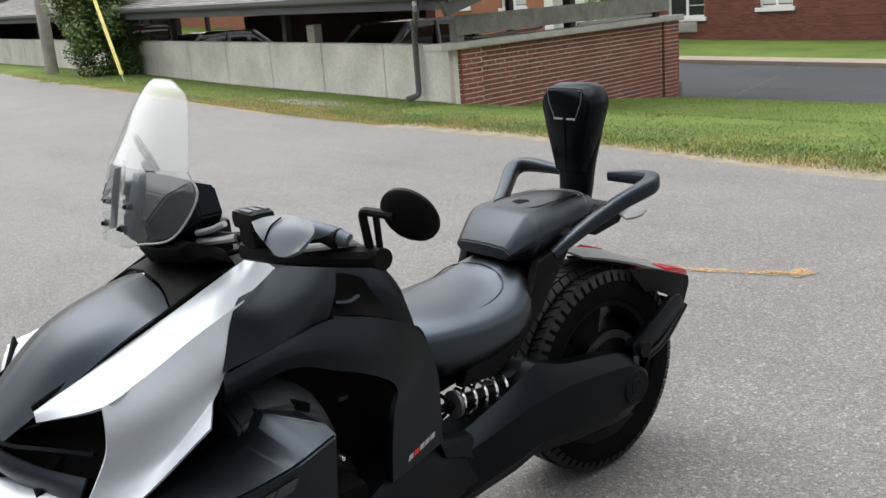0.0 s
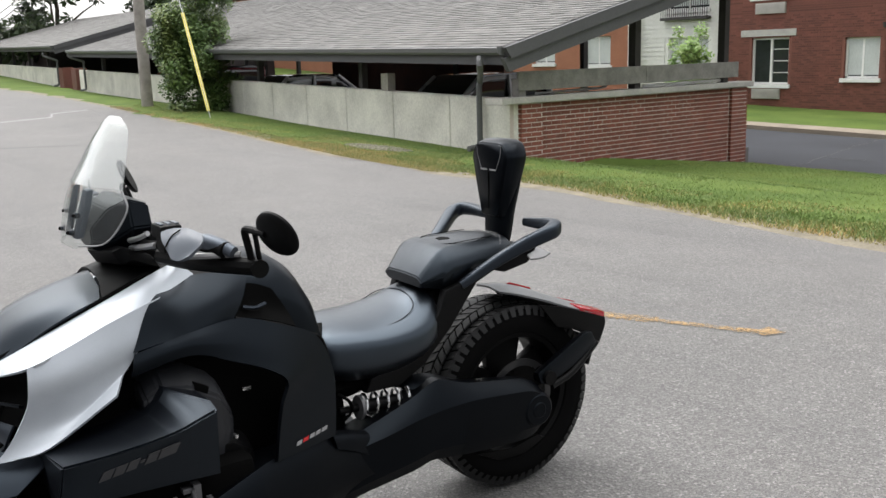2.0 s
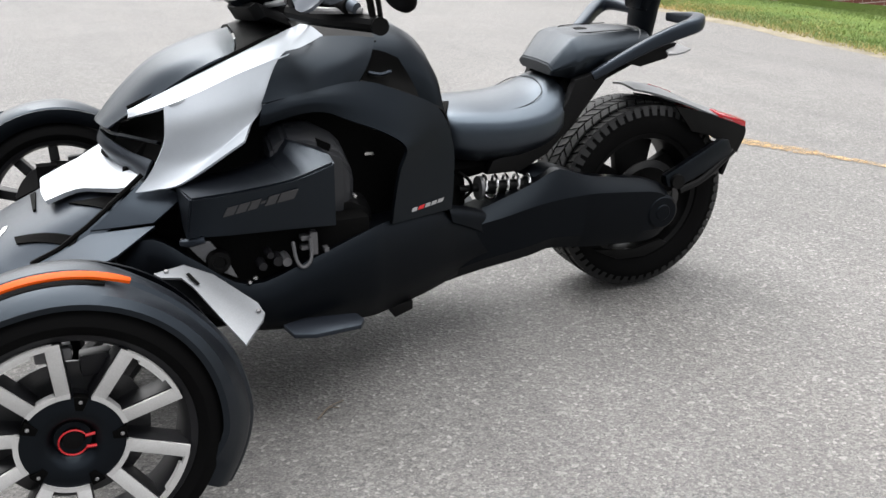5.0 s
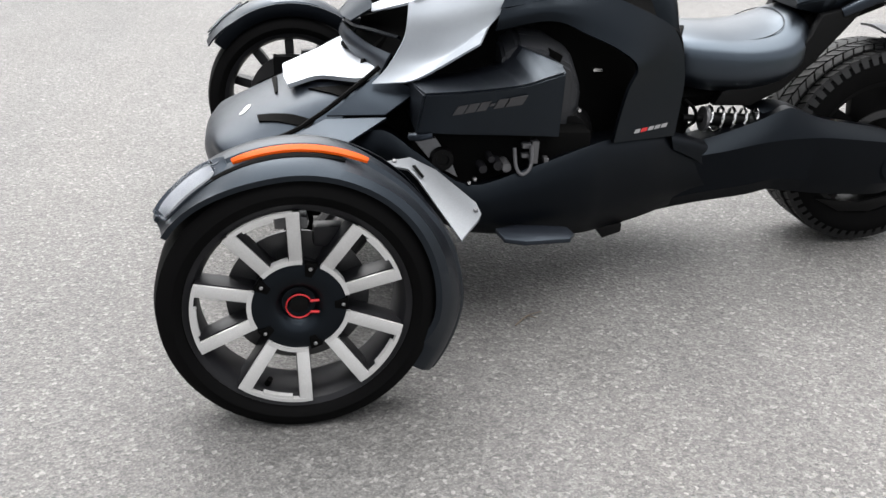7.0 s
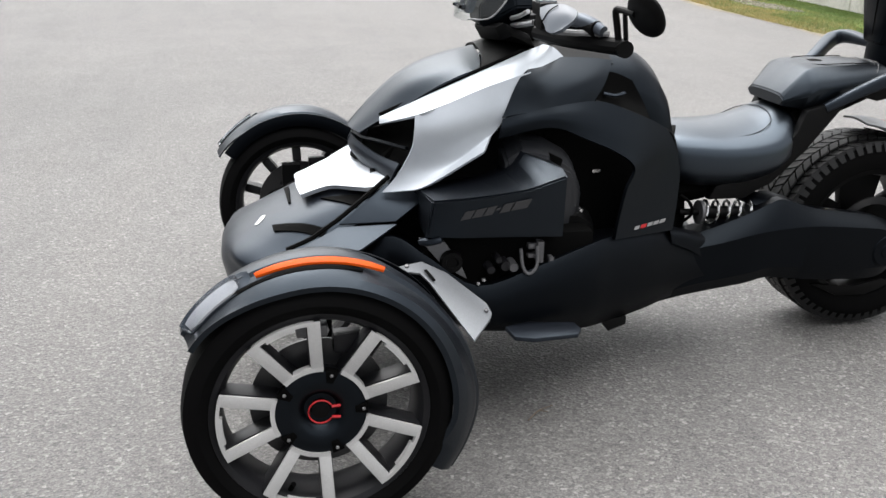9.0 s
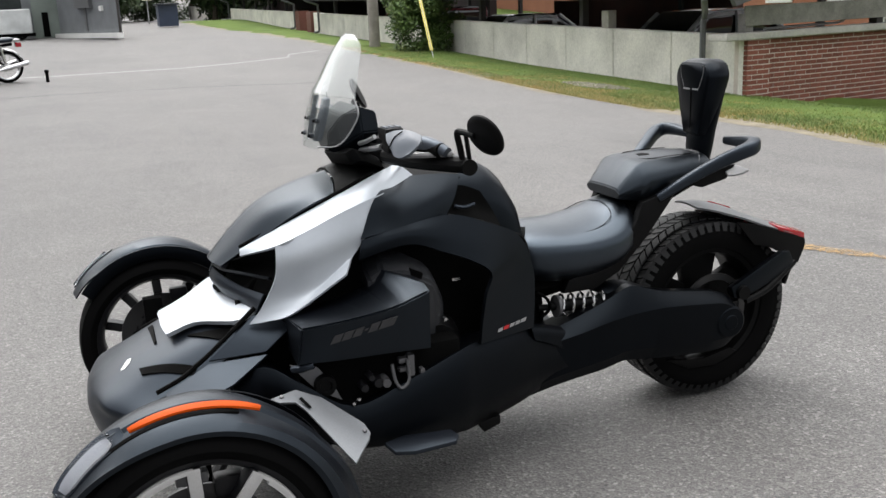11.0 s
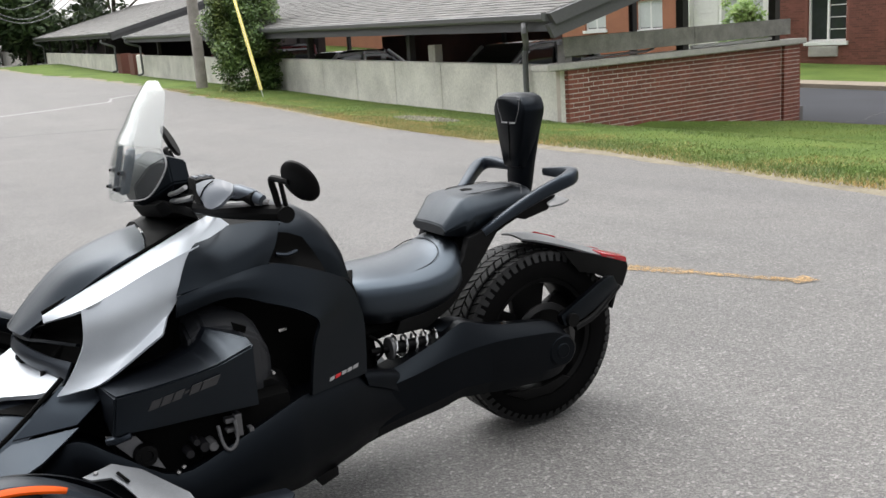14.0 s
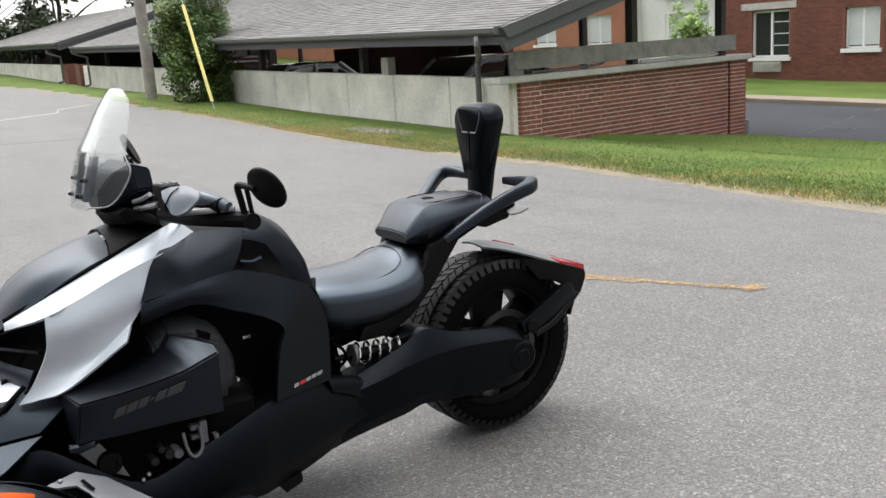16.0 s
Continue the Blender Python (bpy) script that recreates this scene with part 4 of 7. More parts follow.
def flipped(bm):
    c = bm.copy()
    for v in c.verts:
        v.co.y = -v.co.y
    bmesh.ops.reverse_faces(c, faces=c.faces)
    return c


def pair(name, bm, material, label="", angle=35, parent=None, drop=0.0):
    """The same part on the near and on the far flank."""
    o = flipped(bm)
    near, far = part(name, bm, material, parent or veh, label, angle=angle), part(name, o, material, parent or veh, label, angle=angle)
    far.location.z -= drop
    return near, far


def loft(stations, sect, smooth=4, caps=True, edge=0.0):
    """Sections along x; sect turns a station into a ring of (y, z)."""
    rings = [[Vector((s[0], y, z)) for y, z in sect(s)] for s in stations]
    if smooth > 1:
        rings = [list(r) for r in zip(*[spline(c, smooth) for c in zip(*rings)])]
    bm = bmesh.new()
    add_rings(bm, rings, True, caps)
    bmesh.ops.recalc_face_normals(bm, faces=bm.faces)
    if edge:
        bmesh.ops.bevel(bm, geom=list(bm.edges), offset=edge, segments=2, affect="EDGES", clamp_overlap=True)
    return bm


def bent(outline, thick, inward):
    """A sheet over an outline of points, thickened along a vector."""
    return plate_bm(outline, Vector(inward).normalized() * thick, 0.0012)


def bolt(p, d, r=0.008, h=0.006, material=None, parent=None):
    d, u, v = frame_axes(d)
    p = Vector(p)
    bm = bmesh.new()
    add_rings(bm, [[p + d * s + q * (math.cos(a) * u + math.sin(a) * v) for a in (math.pi * k / 4 for k in range(8))] for s, q in ((-0.006, r), (h * 0.6, r), (h, r * 0.7))])
    bmesh.ops.recalc_face_normals(bm, faces=bm.faces)
    return part("bolt", bm, material or CHROME, parent or veh)


# wheels
WY, FX, FZ = 0.71, -1.71, 0.285


def tyre_profile(hw, r, rim):
    return [(-hw * 0.72, rim), (-hw * 0.95, rim + 0.012), (-hw * 1.04, rim + (r - rim) * 0.45), (-hw * 0.98, r - 0.022), (-hw * 0.82, r - 0.006), (-hw * 0.4, r), (hw * 0.4, r), (hw * 0.82, r - 0.006), (hw * 0.98, r - 0.022), (hw * 1.04, rim + (r - rim) * 0.45), (hw * 0.95, rim + 0.012), (hw * 0.72, rim)]


def spoke_mesh(c, side, a, r0, r1, w0, w1, face, depth, slant=0.0):
    ca, sa = math.cos(a), math.sin(a)
    rad, tan = Vector((-ca, 0, sa)), Vector((sa, 0, ca))
    c = Vector(c)
    o = []
    for r, w, out in ((r0, w0, face - slant), (r1, w1, face)):
        for t in (-1, 1):
            o.append(c + rad * r + tan * (t * w / 2) + Vector((0, out * side, 0)))
    return plate_bm([o[0], o[1], o[3], o[2]], (0, -depth * side, 0), 0.002)


def front_wheel(side):
    """side -1: near flank, 1: far flank; the outer face looks along side."""
    fz = 0.282
    c = (FX + (0.035 if side > 0 else -0.006), (WY + (0.045 if side > 0 else 0.016)) * side, fz)
    rim = part("front_wheel", lathe_bm([(-0.058, 0.214), (-0.064, 0.226), (-0.055, 0.232), (-0.03, 0.222), (0.03, 0.222), (0.055, 0.232), (0.064, 0.226), (0.058, 0.214), (0.045, 0.206), (0.03, 0.200), (-0.03, 0.200), (-0.045, 0.206), (-0.058, 0.214)], c, seg=72), ALLOY_DARK, veh, "dark alloy front wheel with bright machined spokes")
    part("tyre", lathe_bm(tyre_profile(0.072, fz, 0.218), c, seg=72), RUBBER, rim, "black road tyre")

    def arc(name, a0, a1, r0, r1, face, depth, material, n=10):
        pts = []
        for r, seq in ((r1, range(n + 1)), (r0, range(n, -1, -1))):
            for k in seq:
                a = radians(a0 + (a1 - a0) * k / n)
                pts.append(Vector(c) + Vector((-r * math.cos(a), face * side, r * math.sin(a))))
        bm = bmesh.new()
        add_plate(bm, pts, (0, -depth * side, 0))
        return part(name, bm, material, rim, smooth=False)

    for a0, a1 in ((51, 87), (123, 159), (195, 231), (267, 303), (339, 375)):
        for a in (a0, a1):
            part("spoke", spoke_mesh(c, side, radians(a), 0.096, 0.212, 0.0255, 0.0265, 0.072, 0.007, 0.020), MACHINED, rim)
            part("spoke_rib", spoke_mesh(c, side, radians(a), 0.090, 0.209, 0.029, 0.030, 0.0645, 0.05, 0.022), ALLOY_DARK, rim)
        arc("spoke_bridge", a0 - 7, a1 + 7, 0.0945, 0.104, 0.0535, 0.02, MACHINED)
        d = (a1 - a0)
        arc("rim_edge", a0, a1, 0.2050, 0.2125, 0.0715, 0.012, MACHINED)
        arc("rim_edge", a0 + d * 0.22, a0 + d * 0.70, 0.199, 0.2052, 0.0705, 0.012, MACHINED, 5)
    part("hub", lathe_bm([(0.030 * side, 0.0), (0.030 * side, 0.034), (0.038 * side, 0.038), (0.052 * side, 0.055), (0.054 * side, 0.078), (0.050 * side, 0.0945), (0.02 * side, 0.0945), (-0.02 * side, 0.08), (-0.02 * side, 0.0)], c, seg=48), BLACK_LIT, rim, "satin black hub cover")
    ring = []
    for k in range(25):
        a = radians(35 + 290 * k / 24)
        ring.append((c[0] + 0.026 * math.cos(a), c[1] + 0.048 * side, fz + 0.026 * math.sin(a)))
    part("hub_ring", tube_bm(ring, 0.0018, 6), RED, rim, "open red ring round the hub cap")
    for z in (0.012, -0.012):
        part("hub_mark", tube_bm([(c[0] + 0.022, c[1] + 0.050 * side, fz + z), (c[0] + 0.040, c[1] + 0.050 * side, fz + z * 1.1)], 0.0030, 6), RED, rim)
    part("hub_cap", lathe_bm([(0.030 * side, 0.022), (0.040 * side, 0.019), (0.042 * side, 0.0)], c, seg=24), BLACK_MATTE, rim)
    for a in (105, 177, 249, 321, 33):
        ra = radians(a)
        part("hub_notch", spoke_mesh(c, side, ra, 0.070, 0.0975, 0.014, 0.027, 0.0565, 0.02), CORE, rim)
        bolt((c[0] - 0.088 * math.cos(ra), c[1] + 0.055 * side, fz + 0.088 * math.sin(ra)), (0, side, 0), 0.004, 0.004, STEEL, rim)
    part("valve_stem", tube_bm([(c[0] - 0.205 * math.cos(-1.22), c[1] + 0.03 * side, fz + 0.205 * math.sin(-1.22)), (c[0] - 0.180 * math.cos(-1.22), c[1] + 0.045 * side, fz + 0.180 * math.sin(-1.22))], 0.006, 8), CORE, rim)
    for k in range(9):
        ra = radians(40 * k + 12)
        bolt((c[0] - 0.118 * math.cos(ra), c[1] + 0.002 * side, fz + 0.118 * math.sin(ra)), (0, side, 0), 0.004, 0.004, CHROME, rim)
    part("brake_disc", lathe_bm([(0.0, 0.085), (0.0, 0.145), (-0.006 * side, 0.145), (-0.006 * side, 0.085)], c, seg=48), DISC, rim, "drilled steel brake disc")
    part("brake_caliper", box_bm(c[0] + 0.03, c[0] + 0.09, c[1] - 0.02, c[1] + 0.02, fz + 0.115, fz + 0.16, bevel=0.01), ALLOY_DARK, veh)
    if side < 0:
        part("caliper_bridge", box_bm(c[0] - 0.045, c[0] + 0.02, c[1] - 0.03, c[1] + 0.01, fz + 0.160, fz + 0.186, bevel=0.006), PLATE, veh, "bright caliper bridge")
    for dx in (-0.02, 0.012) if side < 0 else ():
        part("caliper_pin", lathe_bm([(-0.012, 0), (-0.012, 0.010), (0.012, 0.010), (0.012, 0)], (c[0] + dx, c[1] + 0.012 * side, fz + 0.172), "y", 12), STEEL, veh)
    # knuckle and arms towards the chassis
    bm = bmesh.new()
    for z0, z1, dx in ((0.20, 0.27, -0.10), (0.36, 0.42, -0.08)):
        add_tube(bm, [(FX, (WY - 0.06) * side, z0), (FX + dx * -0.3, 0.22 * side, z1 + 0.02)], 0.014, 8)
        add_tube(bm, [(FX, (WY - 0.06) * side, z0), (FX + 0.25, 0.22 * side, z1)], 0.014, 8)
    add_box(bm, FX - 0.03, FX + 0.03, (WY - 0.08) * side - 0.02, (WY - 0.08) * side + 0.02, 0.17, 0.45)
    part("suspension_arm", bm, BLACK_MATTE, veh)
    return rim


def fender(side):
    cx, cy, cz = FX + (0.035 if side > 0 else 0.0), 0.045 if side > 0 else 0.0, FZ + (0.010 if side > 0 else 0.0)

    def sec(a):
        """Section of the guard at an angle from the front, as (y, r)."""
        low = 0.274 - 0.006 * smoothstep(125, 175, a) + 0.022 * smoothstep(80, 32, a) - 0.03 * smoothstep(185, 214, a)
        k = smoothstep(120, 165, a)
        f = smoothstep(60, 34, a)
        base = [(0.800, low), (0.803, low + 0.012), (0.790, 0.300), (0.765, 0.311), (0.742, 0.319), (0.735, 0.327), (0.715, 0.330), (0.685, 0.327), (0.655, 0.316), (0.640, 0.297)]
        w = 1 - 0.18 * smoothstep(170, 214, a) - 0.10 * f
        out = []
        for i, (y, r) in enumerate(base):
            r = max(r, low + (0.004 + 0.0035 * min(i, 6))) if i > 1 else r
            if i > 2:
                r += 0.014 * smoothstep(160, 190, a) - 0.012 * smoothstep(95, 125, a) * (1 - smoothstep(140, 165, a))
            yy = WY + (y - WY) * w
            if y < 0.70:
                yy = 0.70 + (yy - 0.70) * (1 - 0.62 * smoothstep(92, 135, a))
            out.append((yy, r))
        return out

    rows = []
    for i in range(49):
        a = 32 + 182 * i / 48
        ra = radians(a)
        rows.append([Vector((cx - r * math.cos(ra), y * side + cy, cz + r * math.sin(ra))) for y, r in sec(a)])
    bm = bmesh.new()
    add_rings(bm, rows, closed=False, caps=False)
    bmesh.ops.recalc_face_normals(bm, faces=bm.faces)
    top = max(bm.faces, key=lambda f: f.calc_center_median().z)
    if top.normal.z < 0:
        bmesh.ops.reverse_faces(bm, faces=bm.faces)
    bmesh.ops.solidify(bm, geom=list(bm.faces), thickness=0.005)
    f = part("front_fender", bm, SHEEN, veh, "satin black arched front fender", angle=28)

    def strip(name, a0, a1, y0, y1, r0, r1, lift, material, label, n=20, taper=True):
        bm = bmesh.new()
        rings = []
        for i in range(n + 1):
            a = radians(a0 + (a1 - a0) * i / n)
            t = 1 - (abs(2 * i / n - 1) ** 6 if taper else 0) * 0.75
            ring = []
            for y, r, h in ((y0, r0, 0.0), (y0, r0, lift), ((y0 + y1) / 2, (r0 + r1) / 2, lift * 1.25), (y1, r1, lift), (y1, r1, 0.0)):
                ym = (y0 + y1) / 2
                ring.append(Vector((cx - (r + h - 0.002) * math.cos(a), (ym + (y - ym) * t) * side + cy, cz + (r + h - 0.002) * math.sin(a))))
            rings.append(ring)
        add_rings(bm, rings)
        bmesh.ops.recalc_face_normals(bm, faces=bm.faces)
        return part(name, bm, material, f, label)

    bm = bmesh.new()
    flank = []
    for i in range(29):
        a = radians(36 + 162 * i / 28)
        flank.append([Vector((cx - r * math.cos(a), y * side + cy, cz + r * math.sin(a))) for y, r in ((0.640, 0.270), (0.634, 0.290), (0.640, 0.312), (0.648, 0.312), (0.644, 0.290), (0.650, 0.270))])
    add_rings(bm, flank)
    bmesh.ops.recalc_face_normals(bm, faces=bm.faces)
    part("inner_flank", bm, BLACK, f, "black inner flank of the fender")
    strip("amber_reflector", 67, 114, *((0.755, 0.741, 0.3175, 0.3235) if side < 0 else (0.792, 0.778, 0.300, 0.306)), 0.005, AMBER, "long amber reflector strip")
    strip("trim_groove", 40, 106, 0.768, 0.760, 0.310, 0.314, 0.003, CORE, "", 24)
    strip("lamp_housing", 34, 65, 0.768, 0.715, 0.311, 0.331, 0.003, GREY, "", 12)
    strip("position_lamp", 35, 61, 0.764, 0.725, 0.313, 0.331, 0.010, LENS, "clear position lamp lens", 14)
    strip("lamp_reflector", 37, 60, 0.765, 0.735, 0.313, 0.328, 0.006, LAMP_INNER, "", 12)
    return f


for sd in (-1, 1):
    front_wheel(sd)
    fender(sd)

# rear wheel
RC, RR = (-0.018, 0.0, 0.358), 0.294
rear = part("rear_wheel", lathe_bm([(-0.085, 0.185), (-0.09, 0.20), (-0.075, 0.20), (-0.05, 0.185), (0.05, 0.185), (0.075, 0.20), (0.09, 0.20), (0.085, 0.185), (0.05, 0.175), (-0.05, 0.175), (-0.085, 0.185)], RC, seg=64), BLACK_MATTE, veh, "black alloy rear wheel")
part("tyre", lathe_bm(tyre_profile(0.100, RR - 0.0035, 0.19), RC, seg=72), RUBBER, rear, "black all-terrain tyre")
for k in range(5):
    a = radians(72 * k + 18)
    part("spoke", spoke_mesh(RC, -1, a, 0.04, 0.187, 0.095, 0.150, 0.02, 0.03), BLACK_MATTE, rear)
part("hub", lathe_bm([(-0.09, 0.0), (-0.09, 0.05), (0.09, 0.05), (0.09, 0.0)], RC, seg=32), CORE, rear)
disc = part("brake_disc", lathe_bm([(-0.105, 0.100), (-0.105, 0.122), (-0.110, 0.122), (-0.110, 0.100), (-0.105, 0.100)], RC, seg=48), DISC, rear, "drilled steel brake disc")
bm = bmesh.new()
n = 58
for row, (y, w, sk, off) in enumerate(((-0.078, 0.030, 0.10, 0.0), (-0.042, 0.034, -0.14, 0.5), (0.0, 0.036, 0.14, 0.0), (0.042, 0.034, -0.14, 0.5), (0.078, 0.030, 0.10, 0.0))):
    for k in range(n):
        a = 2 * math.pi * (k + off) / n
        da = 2 * math.pi / n * 0.40
        drop = 0.006 if abs(y) > 0.07 else 0.0
        vs = []
        for r in (RR - 0.012 - drop, RR - 0.0005 - drop):
            for s, t in ((-1, -1), (1, -1), (1, 1), (-1, 1)):
                aa = a + da * t + sk * s * 0.25
                vs.append(bm.verts.new((RC[0] + r * math.cos(aa), y + w / 2 * s, RC[2] + r * math.sin(aa))))
        for q in ((4, 5, 6, 7), (0, 1, 5, 4), (1, 2, 6, 5), (2, 3, 7, 6), (3, 0, 4, 7)):
            bm.faces.new([vs[i] for i in q])
for k in range(n):
    for sgn in (-1, 1):
        a = 2 * math.pi * k / n
        vs = [bm.verts.new((RC[0] + r * math.cos(a + d), sgn * y, RC[2] + r * math.sin(a + d))) for r, y, d in ((RR - 0.006, 0.092, -0.04), (RR - 0.006, 0.092, 0.04), (RR - 0.035, 0.104, 0.03), (RR - 0.035, 0.104, -0.03))]
        bm.faces.new(vs)
bmesh.ops.recalc_face_normals(bm, faces=bm.faces)
tagged(part("tread", bm, TREAD, rear, smooth=False), "chunky rubber tread blocks", kind="stuff")

# hood, nose and front deck
part("hood", skin([
    [(-1.578, -0.002, 0.716), (-1.572, -0.045, 0.715), (-1.556, -0.085, 0.711)],
    [(-1.525, 0.000, 0.780), (-1.515, -0.070, 0.766), (-1.500, -0.115, 0.752)],
    [(-1.452, 0.000, 0.846), (-1.445, -0.082, 0.826), (-1.430, -0.130, 0.795)],
    [(-1.387, 0.000, 0.883), (-1.380, -0.090, 0.861), (-1.360, -0.141, 0.838)],
    [(-1.306, 0.000, 0.910), (-1.300, -0.090, 0.888), (-1.297, -0.146, 0.868)],
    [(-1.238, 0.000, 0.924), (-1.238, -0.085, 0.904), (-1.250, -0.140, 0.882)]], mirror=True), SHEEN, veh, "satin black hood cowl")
part("cowl", skin([
    [(-1.236, 0.0, 0.930), (-1.236, -0.085, 0.915), (-1.246, -0.150, 0.868)],
    [(-1.150, 0.0, 0.946), (-1.150, -0.090, 0.938), (-1.160, -0.160, 0.905)],
    [(-1.040, 0.0, 0.950), (-1.040, -0.095, 0.942), (-1.040, -0.168, 0.908)],
    [(-0.900, 0.0, 0.935), (-0.900, -0.095, 0.925), (-0.900, -0.165, 0.895)]], mirror=True), BLACK_MATTE, veh)


def dome(s):
    x, hw, top, low = s
    return [(-hw, low), (-hw, low + (top - low) * 0.55), (-hw * 0.86, low + (top - low) * 0.82), (-hw * 0.55, low + (top - low) * 0.97), (0, top), (hw * 0.55, low + (top - low) * 0.97), (hw * 0.86, low + (top - low) * 0.82), (hw, low + (top - low) * 0.55), (hw, low)]


part("tank_cover", loft([(-0.97, 0.16, 0.935, 0.72), (-0.90, 0.165, 0.935, 0.70), (-0.82, 0.165, 0.922, 0.68), (-0.765, 0.165, 0.882, 0.66), (-0.725, 0.165, 0.815, 0.64), (-0.708, 0.165, 0.720, 0.62)], dome), BLACK_LIT, veh, "domed satin black tank cover", angle=60)

TOPLINE = [(-1.505, -0.112, 0.757), (-1.419, -0.125, 0.798), (-1.328, -0.140, 0.841), (-1.235, -0.150, 0.882), (-1.140, -0.155, 0.924), (-1.088, -0.152, 0.943)]
CREASE = [(-1.508, -0.128, 0.742), (-1.440, -0.277, 0.793), (-1.358, -0.267, 0.818), (-1.262, -0.247, 0.851), (-1.153, -0.215, 0.877), (-1.036, -0.165, 0.914)]
strip_rows = [[Vector(a), Vector(a).lerp(Vector(b), 0.5) + Vector((0, 0, 0.008)), Vector(b)] for a, b in zip(TOPLINE, CREASE)]
pair("silver_panel", skin(strip_rows, 0.006), SILVER, "silver painted upper side panel", drop=0.03)
pair("silver_side", skin([
    [(-1.440, -0.277, 0.793), (-1.358, -0.267, 0.818), (-1.262, -0.247, 0.851), (-1.135, -0.209, 0.882)],
    [(-1.443, -0.285, 0.755), (-1.366, -0.285, 0.765), (-1.280, -0.270, 0.785), (-1.178, -0.243, 0.812)],
    [(-1.448, -0.281, 0.715), (-1.378, -0.281, 0.716), (-1.305, -0.274, 0.730), (-1.220, -0.258, 0.765)],
    [(-1.466, -0.272, 0.672), (-1.408, -0.277, 0.665), (-1.335, -0.279, 0.680), (-1.243, -0.267, 0.736)],
    [(-1.490, -0.268, 0.632), (-1.445, -0.281, 0.630), (-1.370, -0.291, 0.650), (-1.256, -0.284, 0.718)],
    [(-1.518, -0.264, 0.598), (-1.476, -0.284, 0.604), (-1.410, -0.303, 0.620), (-1.270, -0.303, 0.700)]], 0.006), SILVER, "silver painted side panel", angle=60, drop=0.03)

# intake with grille bars under the hood
pair("intake", skin([
    [(-1.560, -0.010, 0.720), (-1.535, -0.085, 0.722), (-1.490, -0.150, 0.745), (-1.432, -0.262, 0.785)],
    [(-1.520, -0.010, 0.700), (-1.500, -0.080, 0.700), (-1.470, -0.140, 0.705), (-1.425, -0.235, 0.725)],
    [(-1.545, -0.010, 0.650), (-1.520, -0.085, 0.650), (-1.490, -0.155, 0.650), (-1.452, -0.255, 0.655)]], 0.006), CORE, "black air intake")
for k in range(1):
    z = 0.690 + 0.022 * k
    pair("grille_bar", skin([
        [(-1.556, -0.01, z), (-1.540, -0.08, z), (-1.508, -0.150, z + 0.006), (-1.452, -0.250, z + 0.010)],
        [(-1.552, -0.01, z + 0.006), (-1.536, -0.08, z + 0.006), (-1.504, -0.150, z + 0.012), (-1.449, -0.250, z + 0.016)]], 0.012, 3, 1), BLACK)
pair("chin", skin([
    [(-1.564, -0.005, 0.690), (-1.552, -0.070, 0.684), (-1.515, -0.150, 0.668), (-1.470, -0.240, 0.662)],
    [(-1.572, -0.005, 0.665), (-1.560, -0.072, 0.660), (-1.522, -0.152, 0.648), (-1.480, -0.243, 0.645)],
    [(-1.556, -0.005, 0.635), (-1.545, -0.072, 0.630), (-1.512, -0.155, 0.620), (-1.492, -0.243, 0.618)]], 0.006), GREY, "grey chin under the intake")

DECK = [
    [(-1.917, 0.0, 0.330), (-1.912, -0.10, 0.330), (-1.877, -0.200, 0.330), (-1.832, -0.25, 0.335)],
    [(-1.927, 0.0, 0.395), (-1.922, -0.10, 0.392), (-1.877, -0.200, 0.385), (-1.827, -0.255, 0.375)],
    [(-1.902, 0.0, 0.438), (-1.897, -0.10, 0.435), (-1.885, -0.190, 0.425), (-1.830, -0.255, 0.412)],
    [(-1.830, 0.0, 0.482), (-1.825, -0.10, 0.478), (-1.800, -0.190, 0.465), (-1.740, -0.258, 0.445)],
    [(-1.720, 0.0, 0.532), (-1.715, -0.10, 0.528), (-1.700, -0.190, 0.512), (-1.640, -0.258, 0.480)],
    [(-1.600, 0.0, 0.590), (-1.595, -0.10, 0.585), (-1.575, -0.190, 0.570), (-1.545, -0.255, 0.545)],
    [(-1.500, 0.0, 0.630), (-1.500, -0.10, 0.630), (-1.490, -0.190, 0.622), (-1.455, -0.245, 0.618)]]
deck_bm = skin(DECK, mirror=True)
DECK_TREE = BVHTree.FromBMesh(deck_bm)
deck = part("front_deck", deck_bm, GREY, veh, "dark grey front deck")
deck_grid = smooth_grid([[Vector(p) for p in r] for r in DECK[2:]], 5, 5)


def height_at(grid, x, y):
    best = min((p for r in grid for p in r), key=lambda p: (p.x - x) ** 2 + (p.y - y) ** 2)
    for ra, rb in zip(grid, grid[1:]):
        for p, q, r, w in zip(ra, ra[1:], rb, rb[1:]):
            for A, B, C in ((p, q, r), (q, w, r)):
                d = (B.x - A.x) * (C.y - A.y) - (C.x - A.x) * (B.y - A.y)
                if abs(d) < 1e-12:
                    continue
                u = ((x - A.x) * (C.y - A.y) - (C.x - A.x) * (y - A.y)) / d
                v = ((B.x - A.x) * (y - A.y) - (x - A.x) * (B.y - A.y)) / d
                if u >= -0.01 and v >= -0.01 and u + v <= 1.02:
                    return A.z + u * (B.z - A.z) + v * (C.z - A.z)
    return best.z


